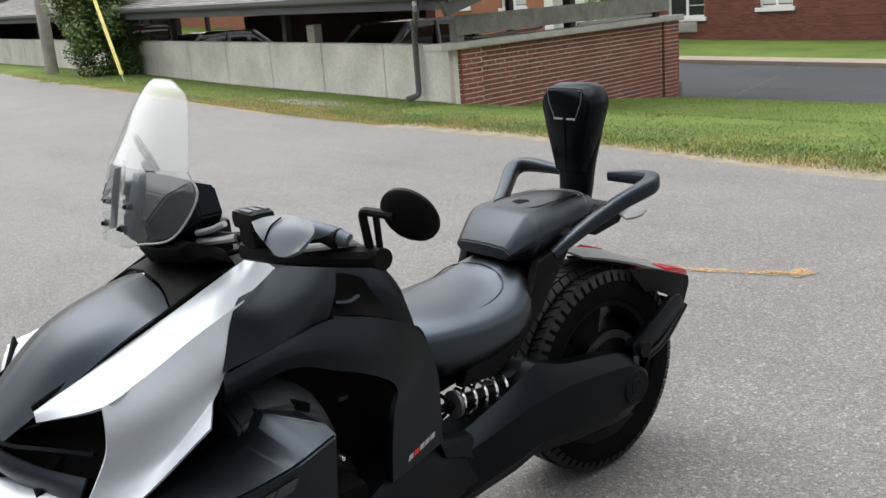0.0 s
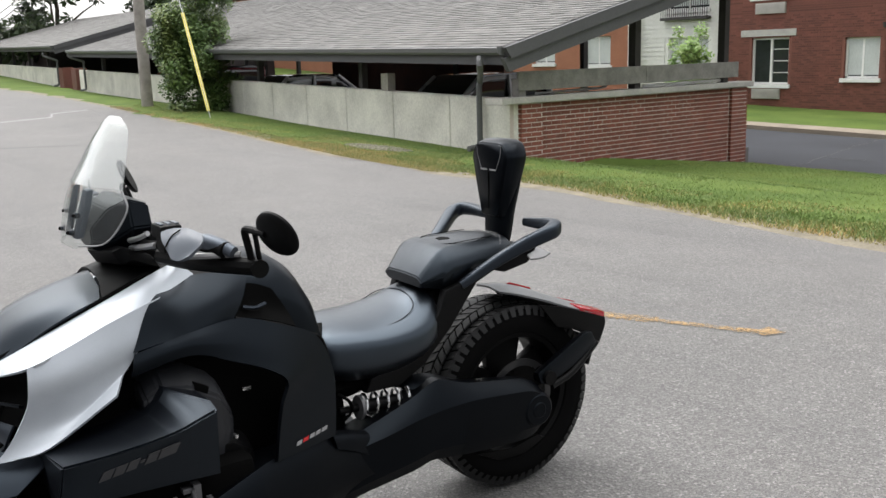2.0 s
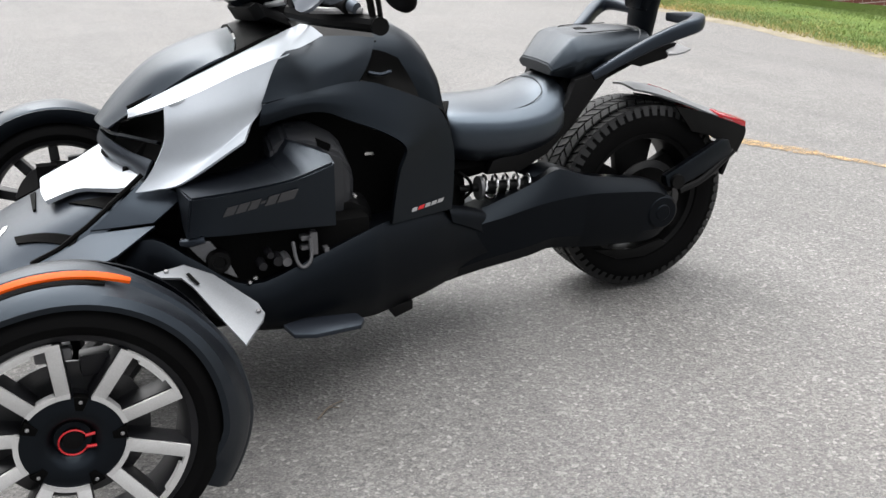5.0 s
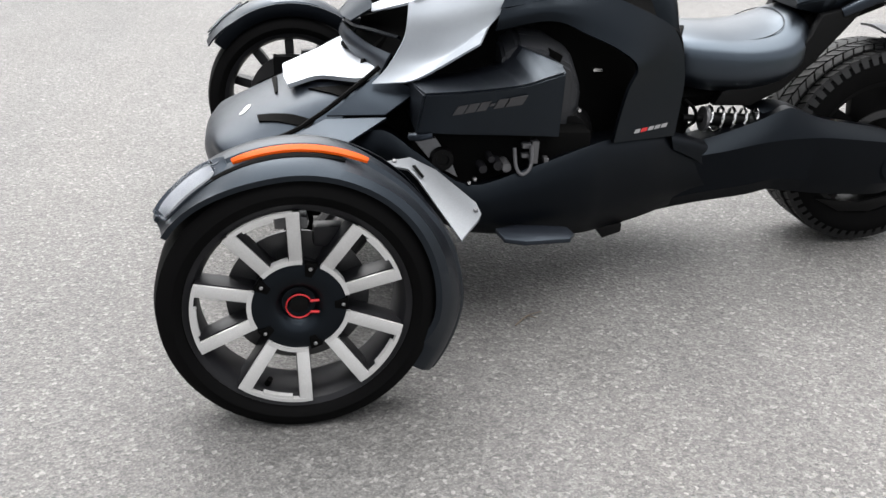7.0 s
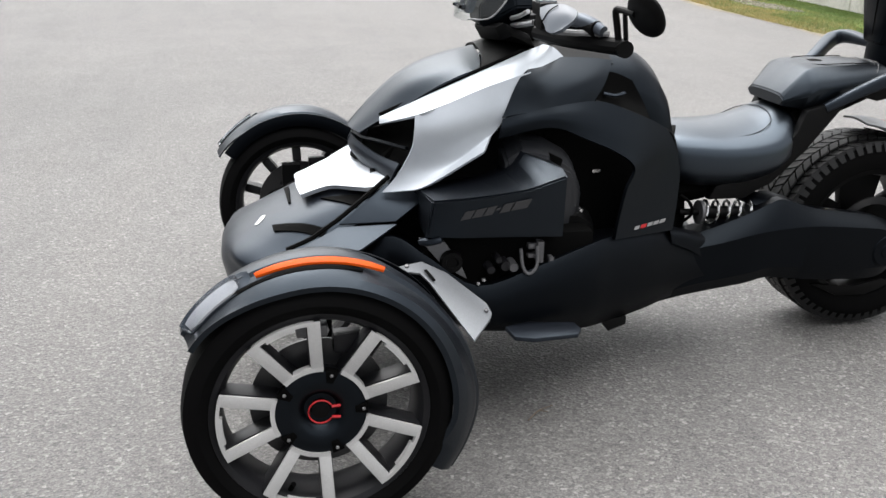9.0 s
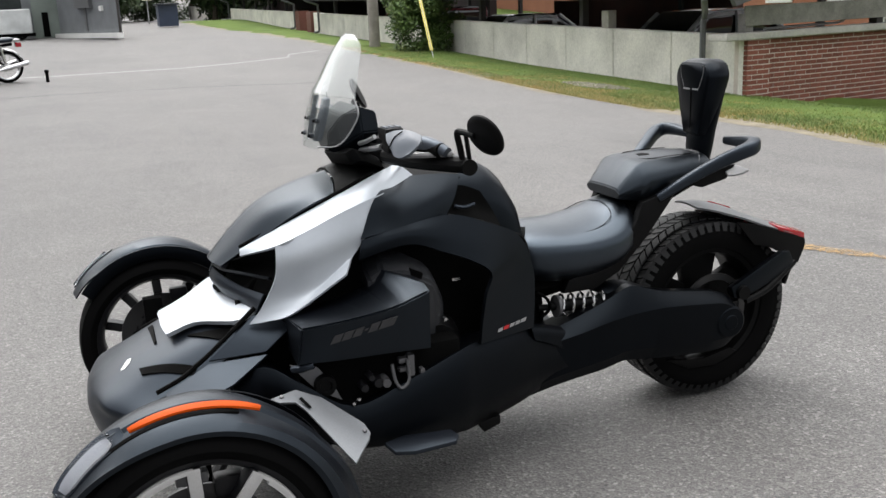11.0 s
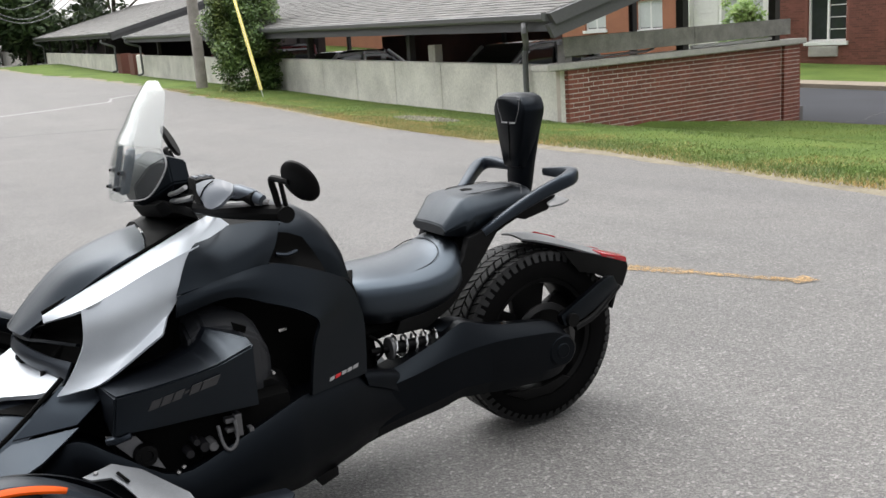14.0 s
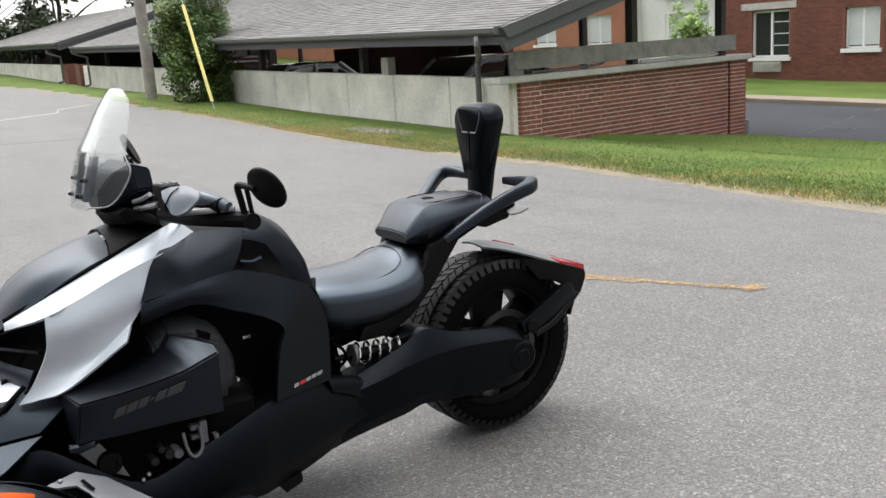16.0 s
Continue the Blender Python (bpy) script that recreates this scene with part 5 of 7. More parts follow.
bm = skin([
    [(-1.722, 0.0, 0.566), (-1.722, -0.060, 0.563), (-1.714, -0.112, 0.556)],
    [(-1.660, 0.0, 0.594), (-1.660, -0.075, 0.590), (-1.644, -0.127, 0.582)],
    [(-1.600, 0.0, 0.616), (-1.590, -0.095, 0.610), (-1.590, -0.190, 0.596)],
    [(-1.552, 0.0, 0.630), (-1.540, -0.110, 0.622), (-1.540, -0.240, 0.607)],
    [(-1.510, 0.0, 0.640), (-1.505, -0.110, 0.633), (-1.492, -0.222, 0.627)]], 0.012, nv=3, mirror=True)
part("deck_panel", bm, SILVER, deck, "bright silver deck panel")
part("panel_notch", plate_bm([(-1.555, 0.05, 0.632), (-1.572, 0.0, 0.630), (-1.565, -0.040, 0.629), (-1.528, -0.110, 0.636), (-1.48, -0.11, 0.645), (-1.48, 0.05, 0.65)], (0, 0, 0.010), 0.001), CORE, deck)


def draped(corners, sg, up=0.0060, n=8):
    """A thin dark inlay, painting in a recess's shade, that follows the deck between four corners."""
    p, q, r, w = (Vector((x, y, 0)) for x, y in corners)
    top = []
    for i in range(n + 1):
        u = i / n
        lo, hi = p.lerp(q, u), w.lerp(r, u)
        row = []
        for k in range(4):
            v = lo.lerp(hi, k / 3)
            hit = DECK_TREE.ray_cast(Vector((v.x, v.y, 2.0)), Vector((0, 0, -1)))[0]
            row.append(Vector((v.x, v.y * sg, (hit.z if hit else height_at(deck_grid, v.x, v.y)) + up)))
        top.append(row)
    bm = bmesh.new()
    add_rings(bm, top, closed=False, caps=False)
    bmesh.ops.recalc_face_normals(bm, faces=bm.faces)
    if sum(f.normal.z for f in bm.faces) < 0:
        bmesh.ops.reverse_faces(bm, faces=bm.faces)
    bmesh.ops.solidify(bm, geom=list(bm.faces), thickness=0.006)
    return bm


for o in (((-1.664, -0.133), (-1.556, -0.204), (-1.580, -0.226), (-1.634, -0.170)), ((-1.792, -0.150), (-1.655, -0.236), (-1.668, -0.248), (-1.788, -0.178))):
    for sg in (1, -1):
        part("vent", draped(o, sg), CORE, deck)
part("vent", draped(((-1.738, 0.085), (-1.740, -0.070), (-1.746, -0.070), (-1.752, 0.085)), 1, n=14), CORE, deck)
part("badge", plate_bm([(x, y, height_at(deck_grid, x, y) - 0.004) for x, y in ((-1.836, -0.099), (-1.826, -0.104), (-1.812, -0.090), (-1.806, -0.072), (-1.816, -0.066), (-1.824, -0.080))], (0, 0, 0.0065), 0.0005), WHITE, deck, "small pale badge shape")
pair("deck_seam", tube_bm(spline([(-1.760, -0.272, 0.462), (-1.700, -0.273, 0.488), (-1.663, -0.270, 0.512), (-1.625, -0.266, 0.537), (-1.562, -0.258, 0.586), (-1.500, -0.246, 0.634)], 4), 0.006, 6), CORE)
pair("hood_seam", tube_bm(spline([(x, y + 0.006, z + 0.004) for x, y, z in TOPLINE[:5]], 4), 0.0055, 6), CORE)
pair("shoulder_panel", bent([(-1.629, -0.275, 0.524), (-1.563, -0.262, 0.572), (-1.506, -0.250, 0.618), (-1.435, -0.256, 0.592), (-1.417, -0.268, 0.576), (-1.491, -0.300, 0.533)], 0.008, (0.2, 0.7, -0.6)), GREY, "dark grey shoulder panel")
pair("shoulder_panel", bent([(-1.740, -0.288, 0.462), (-1.632, -0.282, 0.518), (-1.488, -0.309, 0.529), (-1.580, -0.362, 0.488), (-1.660, -0.385, 0.462), (-1.740, -0.380, 0.436)], 0.008, (0.2, 0.5, -0.8)), GREY)

# near-black filler added to close the shaded gaps between the panels
def ribs(s):
    x, hw, lo, hi = s
    return [(-hw * 0.8, lo), (-hw, (lo + hi) / 2), (-hw * 0.75, hi), (hw * 0.75, hi), (hw, (lo + hi) / 2), (hw * 0.8, lo)]


part("chassis", loft([(-1.88, 0.16, 0.25, 0.36), (-1.70, 0.20, 0.22, 0.44), (-1.50, 0.20, 0.22, 0.66), (-1.35, 0.21, 0.22, 0.80), (-1.10, 0.215, 0.20, 0.86), (-0.90, 0.20, 0.22, 0.84), (-0.74, 0.17, 0.26, 0.66), (-0.62, 0.10, 0.36, 0.52)], ribs, 3), CORE, veh, "near-black filler for the shaded inside of the bodywork")

# flank shells
pair("upper_shell", skin([
    [(-1.085, -0.155, 0.900), (-1.036, -0.166, 0.908), (-0.960, -0.168, 0.906), (-0.905, -0.168, 0.900)],
    [(-1.165, -0.222, 0.868), (-1.080, -0.228, 0.860), (-1.000, -0.222, 0.856), (-0.935, -0.205, 0.852)],
    [(-1.218, -0.262, 0.778), (-1.120, -0.268, 0.795), (-1.040, -0.250, 0.804), (-0.972, -0.228, 0.806)]], 0.006), BLACK_LIT, "satin black upper flank shell")
LEG = [
    [(-1.218, -0.268, 0.776), (-1.110, -0.272, 0.797), (-0.977, -0.258, 0.812), (-0.869, -0.254, 0.778), (-0.762, -0.224, 0.724), (-0.722, -0.226, 0.630), (-0.722, -0.233, 0.540), (-0.730, -0.239, 0.456)],
    [(-1.225, -0.275, 0.752), (-1.105, -0.284, 0.780), (-0.985, -0.280, 0.768), (-0.900, -0.279, 0.730), (-0.818, -0.262, 0.676), (-0.800, -0.260, 0.606), (-0.812, -0.270, 0.534), (-0.828, -0.281, 0.461)],
    [(-1.230, -0.272, 0.732), (-1.100, -0.284, 0.758), (-1.005, -0.292, 0.724), (-0.928, -0.296, 0.690), (-0.876, -0.294, 0.648), (-0.896, -0.304, 0.598), (-0.913, -0.313, 0.532), (-0.926, -0.322, 0.466)]]
legs = pair("arch_shell", skin(LEG, 0.010, 5, 4), BLACK_LIT, "satin black arched flank shell", angle=45)
pair("shell_edge", tube_bm(spline([(-0.975, -0.256, 0.813), (-0.869, -0.254, 0.780), (-0.790, -0.232, 0.741), (-0.735, -0.214, 0.706), (-0.720, -0.226, 0.62), (-0.720, -0.232, 0.55), (-0.730, -0.240, 0.458)], 5), 0.005, 6), BLACK_MATTE)
pair("tank_recess", skin([
    [(-0.935, -0.190, 0.880), (-0.890, -0.176, 0.870), (-0.845, -0.172, 0.850)],
    [(-0.945, -0.200, 0.830), (-0.880, -0.185, 0.815), (-0.810, -0.178, 0.790)],
    [(-0.960, -0.215, 0.805), (-0.880, -0.215, 0.785), (-0.800, -0.205, 0.752)]], 0.004), CORE)
pair("recess_lip", tube_bm(spline([(-0.935, -0.205, 0.824), (-0.905, -0.208, 0.818), (-0.875, -0.200, 0.822)], 4), 0.005, 6), GREY)
# printed word on the leg as plain bars that follow its surface
def depth_at(grid, x, z):
    for ra, rb in zip(grid, grid[1:]):
        for p, q, r, w in zip(ra, ra[1:], rb, rb[1:]):
            for A, B, C in ((p, q, r), (q, w, r)):
                d = (B.x - A.x) * (C.z - A.z) - (C.x - A.x) * (B.z - A.z)
                if abs(d) < 1e-12:
                    continue
                u = ((x - A.x) * (C.z - A.z) - (C.x - A.x) * (z - A.z)) / d
                v = ((B.x - A.x) * (z - A.z) - (x - A.x) * (B.z - A.z)) / d
                if u >= -0.01 and v >= -0.01 and u + v <= 1.02:
                    return A.y + u * (B.y - A.y) + v * (C.y - A.y)
    return -0.33


leg_grid = smooth_grid([[Vector(p) for p in r] for r in LEG], 5, 4)
for k, (u0, u1, mt) in enumerate(((0.0, 0.16, MARK), (0.20, 0.38, RED), (0.42, 0.58, MARK), (0.62, 0.78, MARK), (0.82, 1.0, MARK))):
    quad = []
    for u, w in ((u0, 0), (u1, 0), (u1, 1), (u0, 1)):
        x, z = -0.862 + 0.104 * u + 0.004 * w, 0.4815 + 0.004 * u + 0.009 * w
        quad.append(Vector((x, depth_at(leg_grid, x, z) - 0.0125, z)))
    bm = bmesh.new()
    add_plate(bm, quad, (0.004, 0.0135, 0))
    part("lettering_bar", bm, mt, legs[0], smooth=False)

# engine cover
def facet(s):
    return list(s[1:])


rings = [
    [(-1.425, -0.20, 0.600), (-1.435, -0.300, 0.610), (-1.418, -0.410, 0.614), (-1.432, -0.400, 0.520), (-1.42, -0.20, 0.505)],
    [(-1.364, -0.20, 0.604), (-1.364, -0.300, 0.617), (-1.336, -0.430, 0.624), (-1.336, -0.395, 0.512), (-1.35, -0.20, 0.490)],
    [(-1.278, -0.20, 0.612), (-1.278, -0.300, 0.627), (-1.254, -0.430, 0.631), (-1.254, -0.392, 0.509), (-1.26, -0.20, 0.480)],
    [(-1.215, -0.20, 0.630), (-1.212, -0.300, 0.646), (-1.199, -0.430, 0.638), (-1.199, -0.390, 0.507), (-1.20, -0.20, 0.470)],
    [(-1.190, -0.20, 0.660), (-1.186, -0.300, 0.672), (-1.170, -0.430, 0.644), (-1.170, -0.390, 0.506), (-1.18, -0.20, 0.470)],
    [(-1.168, -0.20, 0.690), (-1.169, -0.300, 0.697), (-1.140, -0.432, 0.655), (-1.140, -0.390, 0.505), (-1.15, -0.20, 0.470)],
    [(-1.090, -0.20, 0.664), (-1.096, -0.400, 0.679), (-1.093, -0.428, 0.668), (-1.083, -0.388, 0.502), (-1.08, -0.20, 0.470)]]
cover = bmesh.new()
add_rings(cover, [[Vector(p) for p in r] for r in rings])
bmesh.ops.recalc_face_normals(cover, faces=cover.faces)
ridge = [e for e in cover.edges if all(v.co.y < -0.29 for v in e.verts)]
bmesh.ops.bevel(cover, geom=ridge, offset=0.005, segments=2, affect="EDGES", clamp_overlap=True)
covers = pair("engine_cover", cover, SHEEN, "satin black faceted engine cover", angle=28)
# printed word as plain slanted bars
for u0, u1 in ((0.0, 0.145), (0.17, 0.315), (0.34, 0.475), (0.50, 0.56), (0.585, 0.73), (0.755, 1.0)):
    a, b = Vector((-1.350, -0.4125, 0.564)), Vector((-1.190, -0.4215, 0.592))
    p, q = a.lerp(b, u0), a.lerp(b, u1)
    up = Vector((0.010, -0.0072, 0.023))
    if u0 == 0.50:
        p, q, up = p + up * 0.4, q + up * 0.4, up * 0.25
    bm = bmesh.new()
    add_plate(bm, [p, q, q + up, p + up], (0, 0.006, 0))
    part("lettering_bar", bm, MARK_DIM, covers[0], smooth=False)
back = loft([
    (-1.205, (-0.12, 0.690), (-0.22, 0.690), (-0.27, 0.665), (-0.27, 0.54), (-0.12, 0.54)),
    (-1.170, (-0.12, 0.720), (-0.23, 0.718), (-0.28, 0.690), (-0.28, 0.52), (-0.12, 0.52)),
    (-1.100, (-0.12, 0.718), (-0.24, 0.714), (-0.29, 0.680), (-0.29, 0.50), (-0.12, 0.50)),
    (-1.030, (-0.12, 0.680), (-0.24, 0.674), (-0.29, 0.640), (-0.28, 0.49), (-0.12, 0.49)),
    (-1.000, (-0.12, 0.600), (-0.24, 0.600), (-0.27, 0.580), (-0.26, 0.48), (-0.12, 0.48))], facet, 1)
bmesh.ops.bevel(back, geom=list(back.edges), offset=0.008, segments=2, affect="EDGES", clamp_overlap=True)
pair("transmission_cover", back, CAST, "dark grey transmission cover", angle=30)
pair("lower_cover", loft([
    (-1.075, (-0.12, 0.535), (-0.25, 0.535), (-0.275, 0.52), (-0.275, 0.41), (-0.12, 0.41)),
    (-1.010, (-0.12, 0.540), (-0.25, 0.538), (-0.280, 0.52), (-0.280, 0.41), (-0.12, 0.41)),
    (-0.965, (-0.12, 0.520), (-0.24, 0.515), (-0.270, 0.49), (-0.270, 0.42), (-0.12, 0.42)),
    (-0.945, (-0.12, 0.480), (-0.22, 0.480), (-0.240, 0.46), (-0.240, 0.43), (-0.12, 0.43))], facet, 1), BLACK_MATTE)
pair("hose_clip", plate_bm([(-1.095, -0.285, 0.690), (-1.060, -0.285, 0.672), (-1.065, -0.285, 0.655), (-1.095, -0.285, 0.668)], (0, 0.02, 0), 0.002), CORE)
for p in ((-1.005, -0.283, 0.537), (-0.988, -0.283, 0.444)):
    bolt(p, (0, -1, 0), 0.006, 0.008)
part("cable_clip", box_bm(-0.948, -0.925, -0.20, -0.19, 0.612, 0.620), CHROME, veh)

# engine details in the side opening
eng = part("engine_block", box_bm(-1.42, -0.98, -0.34, 0.34, 0.26, 0.50, bevel=0.02), CORE, veh, "dark engine block")
bm = bmesh.new()
add_tube(bm, spline([(-1.190, -0.385, 0.475), (-1.185, -0.395, 0.430), (-1.170, -0.398, 0.412), (-1.150, -0.395, 0.430), (-1.148, -0.385, 0.480)], 4), 0.0045, 8)
add_box(bm, -1.146, -1.130, -0.385, -0.36, 0.435, 0.490)
part("bracket", bm, PLATE, eng, "bright steel bracket")
for x, z, r in ((-1.225, 0.428, 0.012), (-1.262, 0.420, 0.010), (-1.243, 0.445, 0.008)):
    part("fitting", lathe_bm([(-0.04, 0.0), (-0.04, r), (0.03, r * 1.2), (0.04, 0)], (x, -0.34, z), "y", 14), ALLOY_DARK, eng)
for x0, x1, z0, z1 in ((-1.168, -1.128, 0.470, 0.482), (-1.168, -1.128, 0.446, 0.456), (-1.112, -1.100, 0.430, 0.445)):
    part("cast_rib", box_bm(x0, x1, -0.378, -0.355, z0, z1, bevel=0.002), PLATE, eng)
part("hose_end", lathe_bm([(-0.05, 0.0), (-0.05, 0.011), (-0.03, 0.013), (0.03, 0.013), (0.03, 0)], (-1.205, -0.335, 0.425), "y", 14), PLATE, eng)
part("frame_plate", bent([(-1.440, -0.345, 0.500), (-1.375, -0.352, 0.490), (-1.335, -0.36, 0.43), (-1.320, -0.365, 0.395), (-1.380, -0.365, 0.43)], 0.012, (0, 1, 0)), PLATE, eng)
part("bearing", lathe_bm([(-0.015, 0.0), (-0.015, 0.014), (-0.02, 0.016), (-0.02, 0.026), (0.0, 0.028)], (-1.362, -0.362, 0.445), "y", 24), BLACK_MATTE, eng)
part("shift_lever", tube_bm([(-1.440, -0.37, 0.500), (-1.425, -0.385, 0.505), (-1.392, -0.395, 0.512)], [0.009, 0.011, 0.008], 10), GREY, eng)
for x, y, z in ((-1.285, -0.395, 0.402), (-1.300, -0.40, 0.395)):
    bolt((x, y, z), (0, -1, 0.2), 0.006, 0.006, CHROME, eng)


def tub(s):
    x, t, b, y = s
    m = t * 0.45 + b * 0.55
    return [(-y + 0.10, t - 0.02), (-y + 0.015, t), (-y - 0.004, t - 0.025), (-y - 0.010, m), (-y + 0.03, b + 0.035), (-y + 0.10, b), (y - 0.10, b), (y - 0.03, b + 0.035), (y + 0.010, m), (y + 0.004, t - 0.025), (y - 0.015, t), (y - 0.10, t - 0.02)]


part("belly_pan", loft([(-1.580, 0.476, 0.42, 0.315), (-1.500, 0.506, 0.36, 0.352), (-1.420, 0.462, 0.30, 0.395), (-1.300, 0.388, 0.235, 0.415), (-1.150, 0.424, 0.212, 0.402), (-1.000, 0.462, 0.190, 0.364), (-0.930, 0.470, 0.186, 0.334), (-0.800, 0.464, 0.193, 0.280), (-0.700, 0.436, 0.206, 0.236), (-0.600, 0.395, 0.228, 0.205), (-0.500, 0.36, 0.262, 0.190)], tub, 4), BLACK, veh, "long satin black belly pan", angle=50)
pair("belly_step", plate_bm([(-0.930, -0.300, 0.225), (-0.850, -0.280, 0.225), (-0.850, -0.280, 0.200), (-0.905, -0.292, 0.188)], (0, 0.05, 0), 0.004), BLACK_MATTE)
pair("side_ledge", skin([
    [(-0.738, -0.222, 0.456), (-0.680, -0.205, 0.440), (-0.600, -0.180, 0.412)],
    [(-0.735, -0.246, 0.448), (-0.668, -0.226, 0.428), (-0.585, -0.198, 0.392)],
    [(-0.728, -0.251, 0.420), (-0.660, -0.230, 0.388), (-0.590, -0.203, 0.345)]], 0.006), BLACK)

# bright fender bracket
for sg in (1, -1):
    o = [(-1.517, -0.470, 0.476), (-1.447, -0.425, 0.470), (-1.385, -0.425, 0.438), (-1.303, -0.500, 0.385), (-1.292, -0.515, 0.364), (-1.300, -0.530, 0.355), (-1.354, -0.605, 0.338), (-1.392, -0.560, 0.385), (-1.440, -0.500, 0.445), (-1.462, -0.490, 0.466), (-1.505, -0.502, 0.478)]
    br = part("fender_bracket", bent([(x, y * sg, z) for x, y, z in o], 0.008, (0.15, 0.5 * sg, -0.85)), BRACKET, veh, "bright silver fender bracket", angle=20)
    for p in ((-1.306, -0.515, 0.372), (-1.490, -0.474, 0.478)):
        bolt((p[0], p[1] * sg, p[2]), (-0.1, -0.45 * sg, 0.85), 0.0055, 0.004, PLATE, br)
    part("bracket_slot", bent([(x, y * sg, z + 0.0035) for x, y, z in ((-1.450, -0.474, 0.4640), (-1.442, -0.468, 0.4640), (-1.424, -0.490, 0.4440), (-1.430, -0.496, 0.4440))], 0.004, (0.15, 0.5 * sg, -0.85)), CORE, br)
    part("foot_peg", plate_bm([(-1.232, -0.42 * sg, 0.283), (-1.175, -0.40 * sg, 0.284), (-1.045, -0.40 * sg, 0.274), (-1.033, -0.43 * sg, 0.268), (-1.050, -0.455 * sg, 0.266), (-1.165, -0.465 * sg, 0.266), (-1.215, -0.455 * sg, 0.270)], (0, 0, -0.012), 0.003), GREY, veh, "dark grey metal foot peg")


# seats
def cushion(s):
    x, hw, top, edge, low = s
    return [(-hw * 0.8, low), (-hw, low + (edge - low) * 0.4), (-hw * 1.0, edge - 0.02), (-hw * 0.93, edge), (-hw * 0.75, edge + (top - edge) * 0.55), (-hw * 0.4, top), (0, top + 0.003), (hw * 0.4, top), (hw * 0.75, edge + (top - edge) * 0.55), (hw * 0.93, edge), (hw, edge - 0.02), (hw, low + (edge - low) * 0.4), (hw * 0.8, low)]


seat = part("rider_seat", loft([(-0.715, 0.10, 0.672, 0.650, 0.56), (-0.690, 0.14, 0.690, 0.665, 0.560), (-0.620, 0.168, 0.697, 0.668, 0.548), (-0.520, 0.180, 0.698, 0.664, 0.546), (-0.430, 0.176, 0.712, 0.668, 0.556), (-0.365, 0.160, 0.738, 0.680, 0.570), (-0.325, 0.135, 0.748, 0.690, 0.61), (-0.305, 0.10, 0.735, 0.690, 0.65)], cushion, 5), SEAT_VINYL, veh, "black vinyl rider seat with stitched panel", angle=70)
seam = spline([(-0.700, -0.105, 0.676), (-0.62, -0.128, 0.680), (-0.52, -0.136, 0.680), (-0.44, -0.130, 0.693), (-0.390, -0.100, 0.722), (-0.375, 0.0, 0.740), (-0.390, 0.098, 0.720), (-0.44, 0.122, 0.692), (-0.50, 0.126, 0.680)], 5)
part("piping", tube_bm(seam, 0.0016, 6), VINYL, seat)
# flat dark plate that paints in the shade of the seat's front gap
part("seat_notch", plate_bm([(-0.735, -0.10, 0.690), (-0.690, -0.045, 0.702), (-0.655, -0.055, 0.703), (-0.690, -0.12, 0.688)], (0, 0, -0.02), 0.003), CORE, seat)


def pillion(s):
    x, hw, top, low, flat = s
    h = top - low
    half = [(0.84, low), (1.0, low + 0.42 * h), (0.97, low + 0.60 * h), (flat + 0.03, top - 0.004), (flat - 0.08, top), (0.2, top + 0.002)]
    return [(-hw * u, z) for u, z in half] + [(hw * u, z) for u, z in half[::-1]]



rearseat = part("passenger_seat", loft([(-0.362, 0.104, 0.788, 0.758, 0.80), (-0.302, 0.137, 0.857, 0.748, 0.72), (-0.270, 0.139, 0.867, 0.754, 0.70), (-0.100, 0.123, 0.870, 0.785, 0.66), (-0.030, 0.100, 0.862, 0.800, 0.64), (-0.018, 0.085, 0.850, 0.806, 0.64)], pillion, 1, True, 0.008), VINYL, veh, "black stepped passenger seat with stitching", angle=34)
part("seat_slot", plate_bm([(-0.240, -0.014, 0.8688), (-0.232, 0.020, 0.8688), (-0.206, 0.024, 0.8692), (-0.196, 0.0, 0.8694), (-0.206, -0.020, 0.8692)], (0, 0, 0.0016), 0.0), CORE, rearseat, "dark slot for the backrest mount")
pair("seat_seam", tube_bm(spline([(-0.268, -0.045, 0.8665), (-0.240, -0.075, 0.869), (-0.170, -0.078, 0.8715), (-0.090, -0.074, 0.871)], 4), 0.0013, 5), CORE, parent=rearseat)
for d in (0.0, 0.012):
    part("stitching", tube_bm(spline([(-0.050 - d, 0.068, 0.868), (-0.046 - d, 0.0, 0.870), (-0.054 - d, -0.062, 0.867), (-0.085 - d, -0.104, 0.842), (-0.125 - d, -0.122, 0.818), (-0.140 - d, -0.127, 0.79)], 4), 0.0009, 5), STITCH, rearseat)

pair("seat_frame", plate_bm([(-0.180, -0.118, 0.785), (-0.247, -0.118, 0.700), (-0.300, -0.118, 0.635), (-0.389, -0.118, 0.548), (-0.471, -0.118, 0.505), (-0.580, -0.118, 0.505), (-0.560, -0.118, 0.545), (-0.450, -0.118, 0.575), (-0.370, -0.118, 0.640), (-0.330, -0.118, 0.695), (-0.310, -0.118, 0.752)], (0, -0.030, 0), 0.006), BLACK_MATTE, "black seat subframe")
part("seat_base", loft([(-0.70, 0.12, 0.48, 0.56), (-0.55, 0.12, 0.50, 0.57), (-0.40, 0.12, 0.56, 0.66), (-0.28, 0.10, 0.68, 0.76), (-0.06, 0.09, 0.775, 0.80)], ribs, 3), CORE, veh)


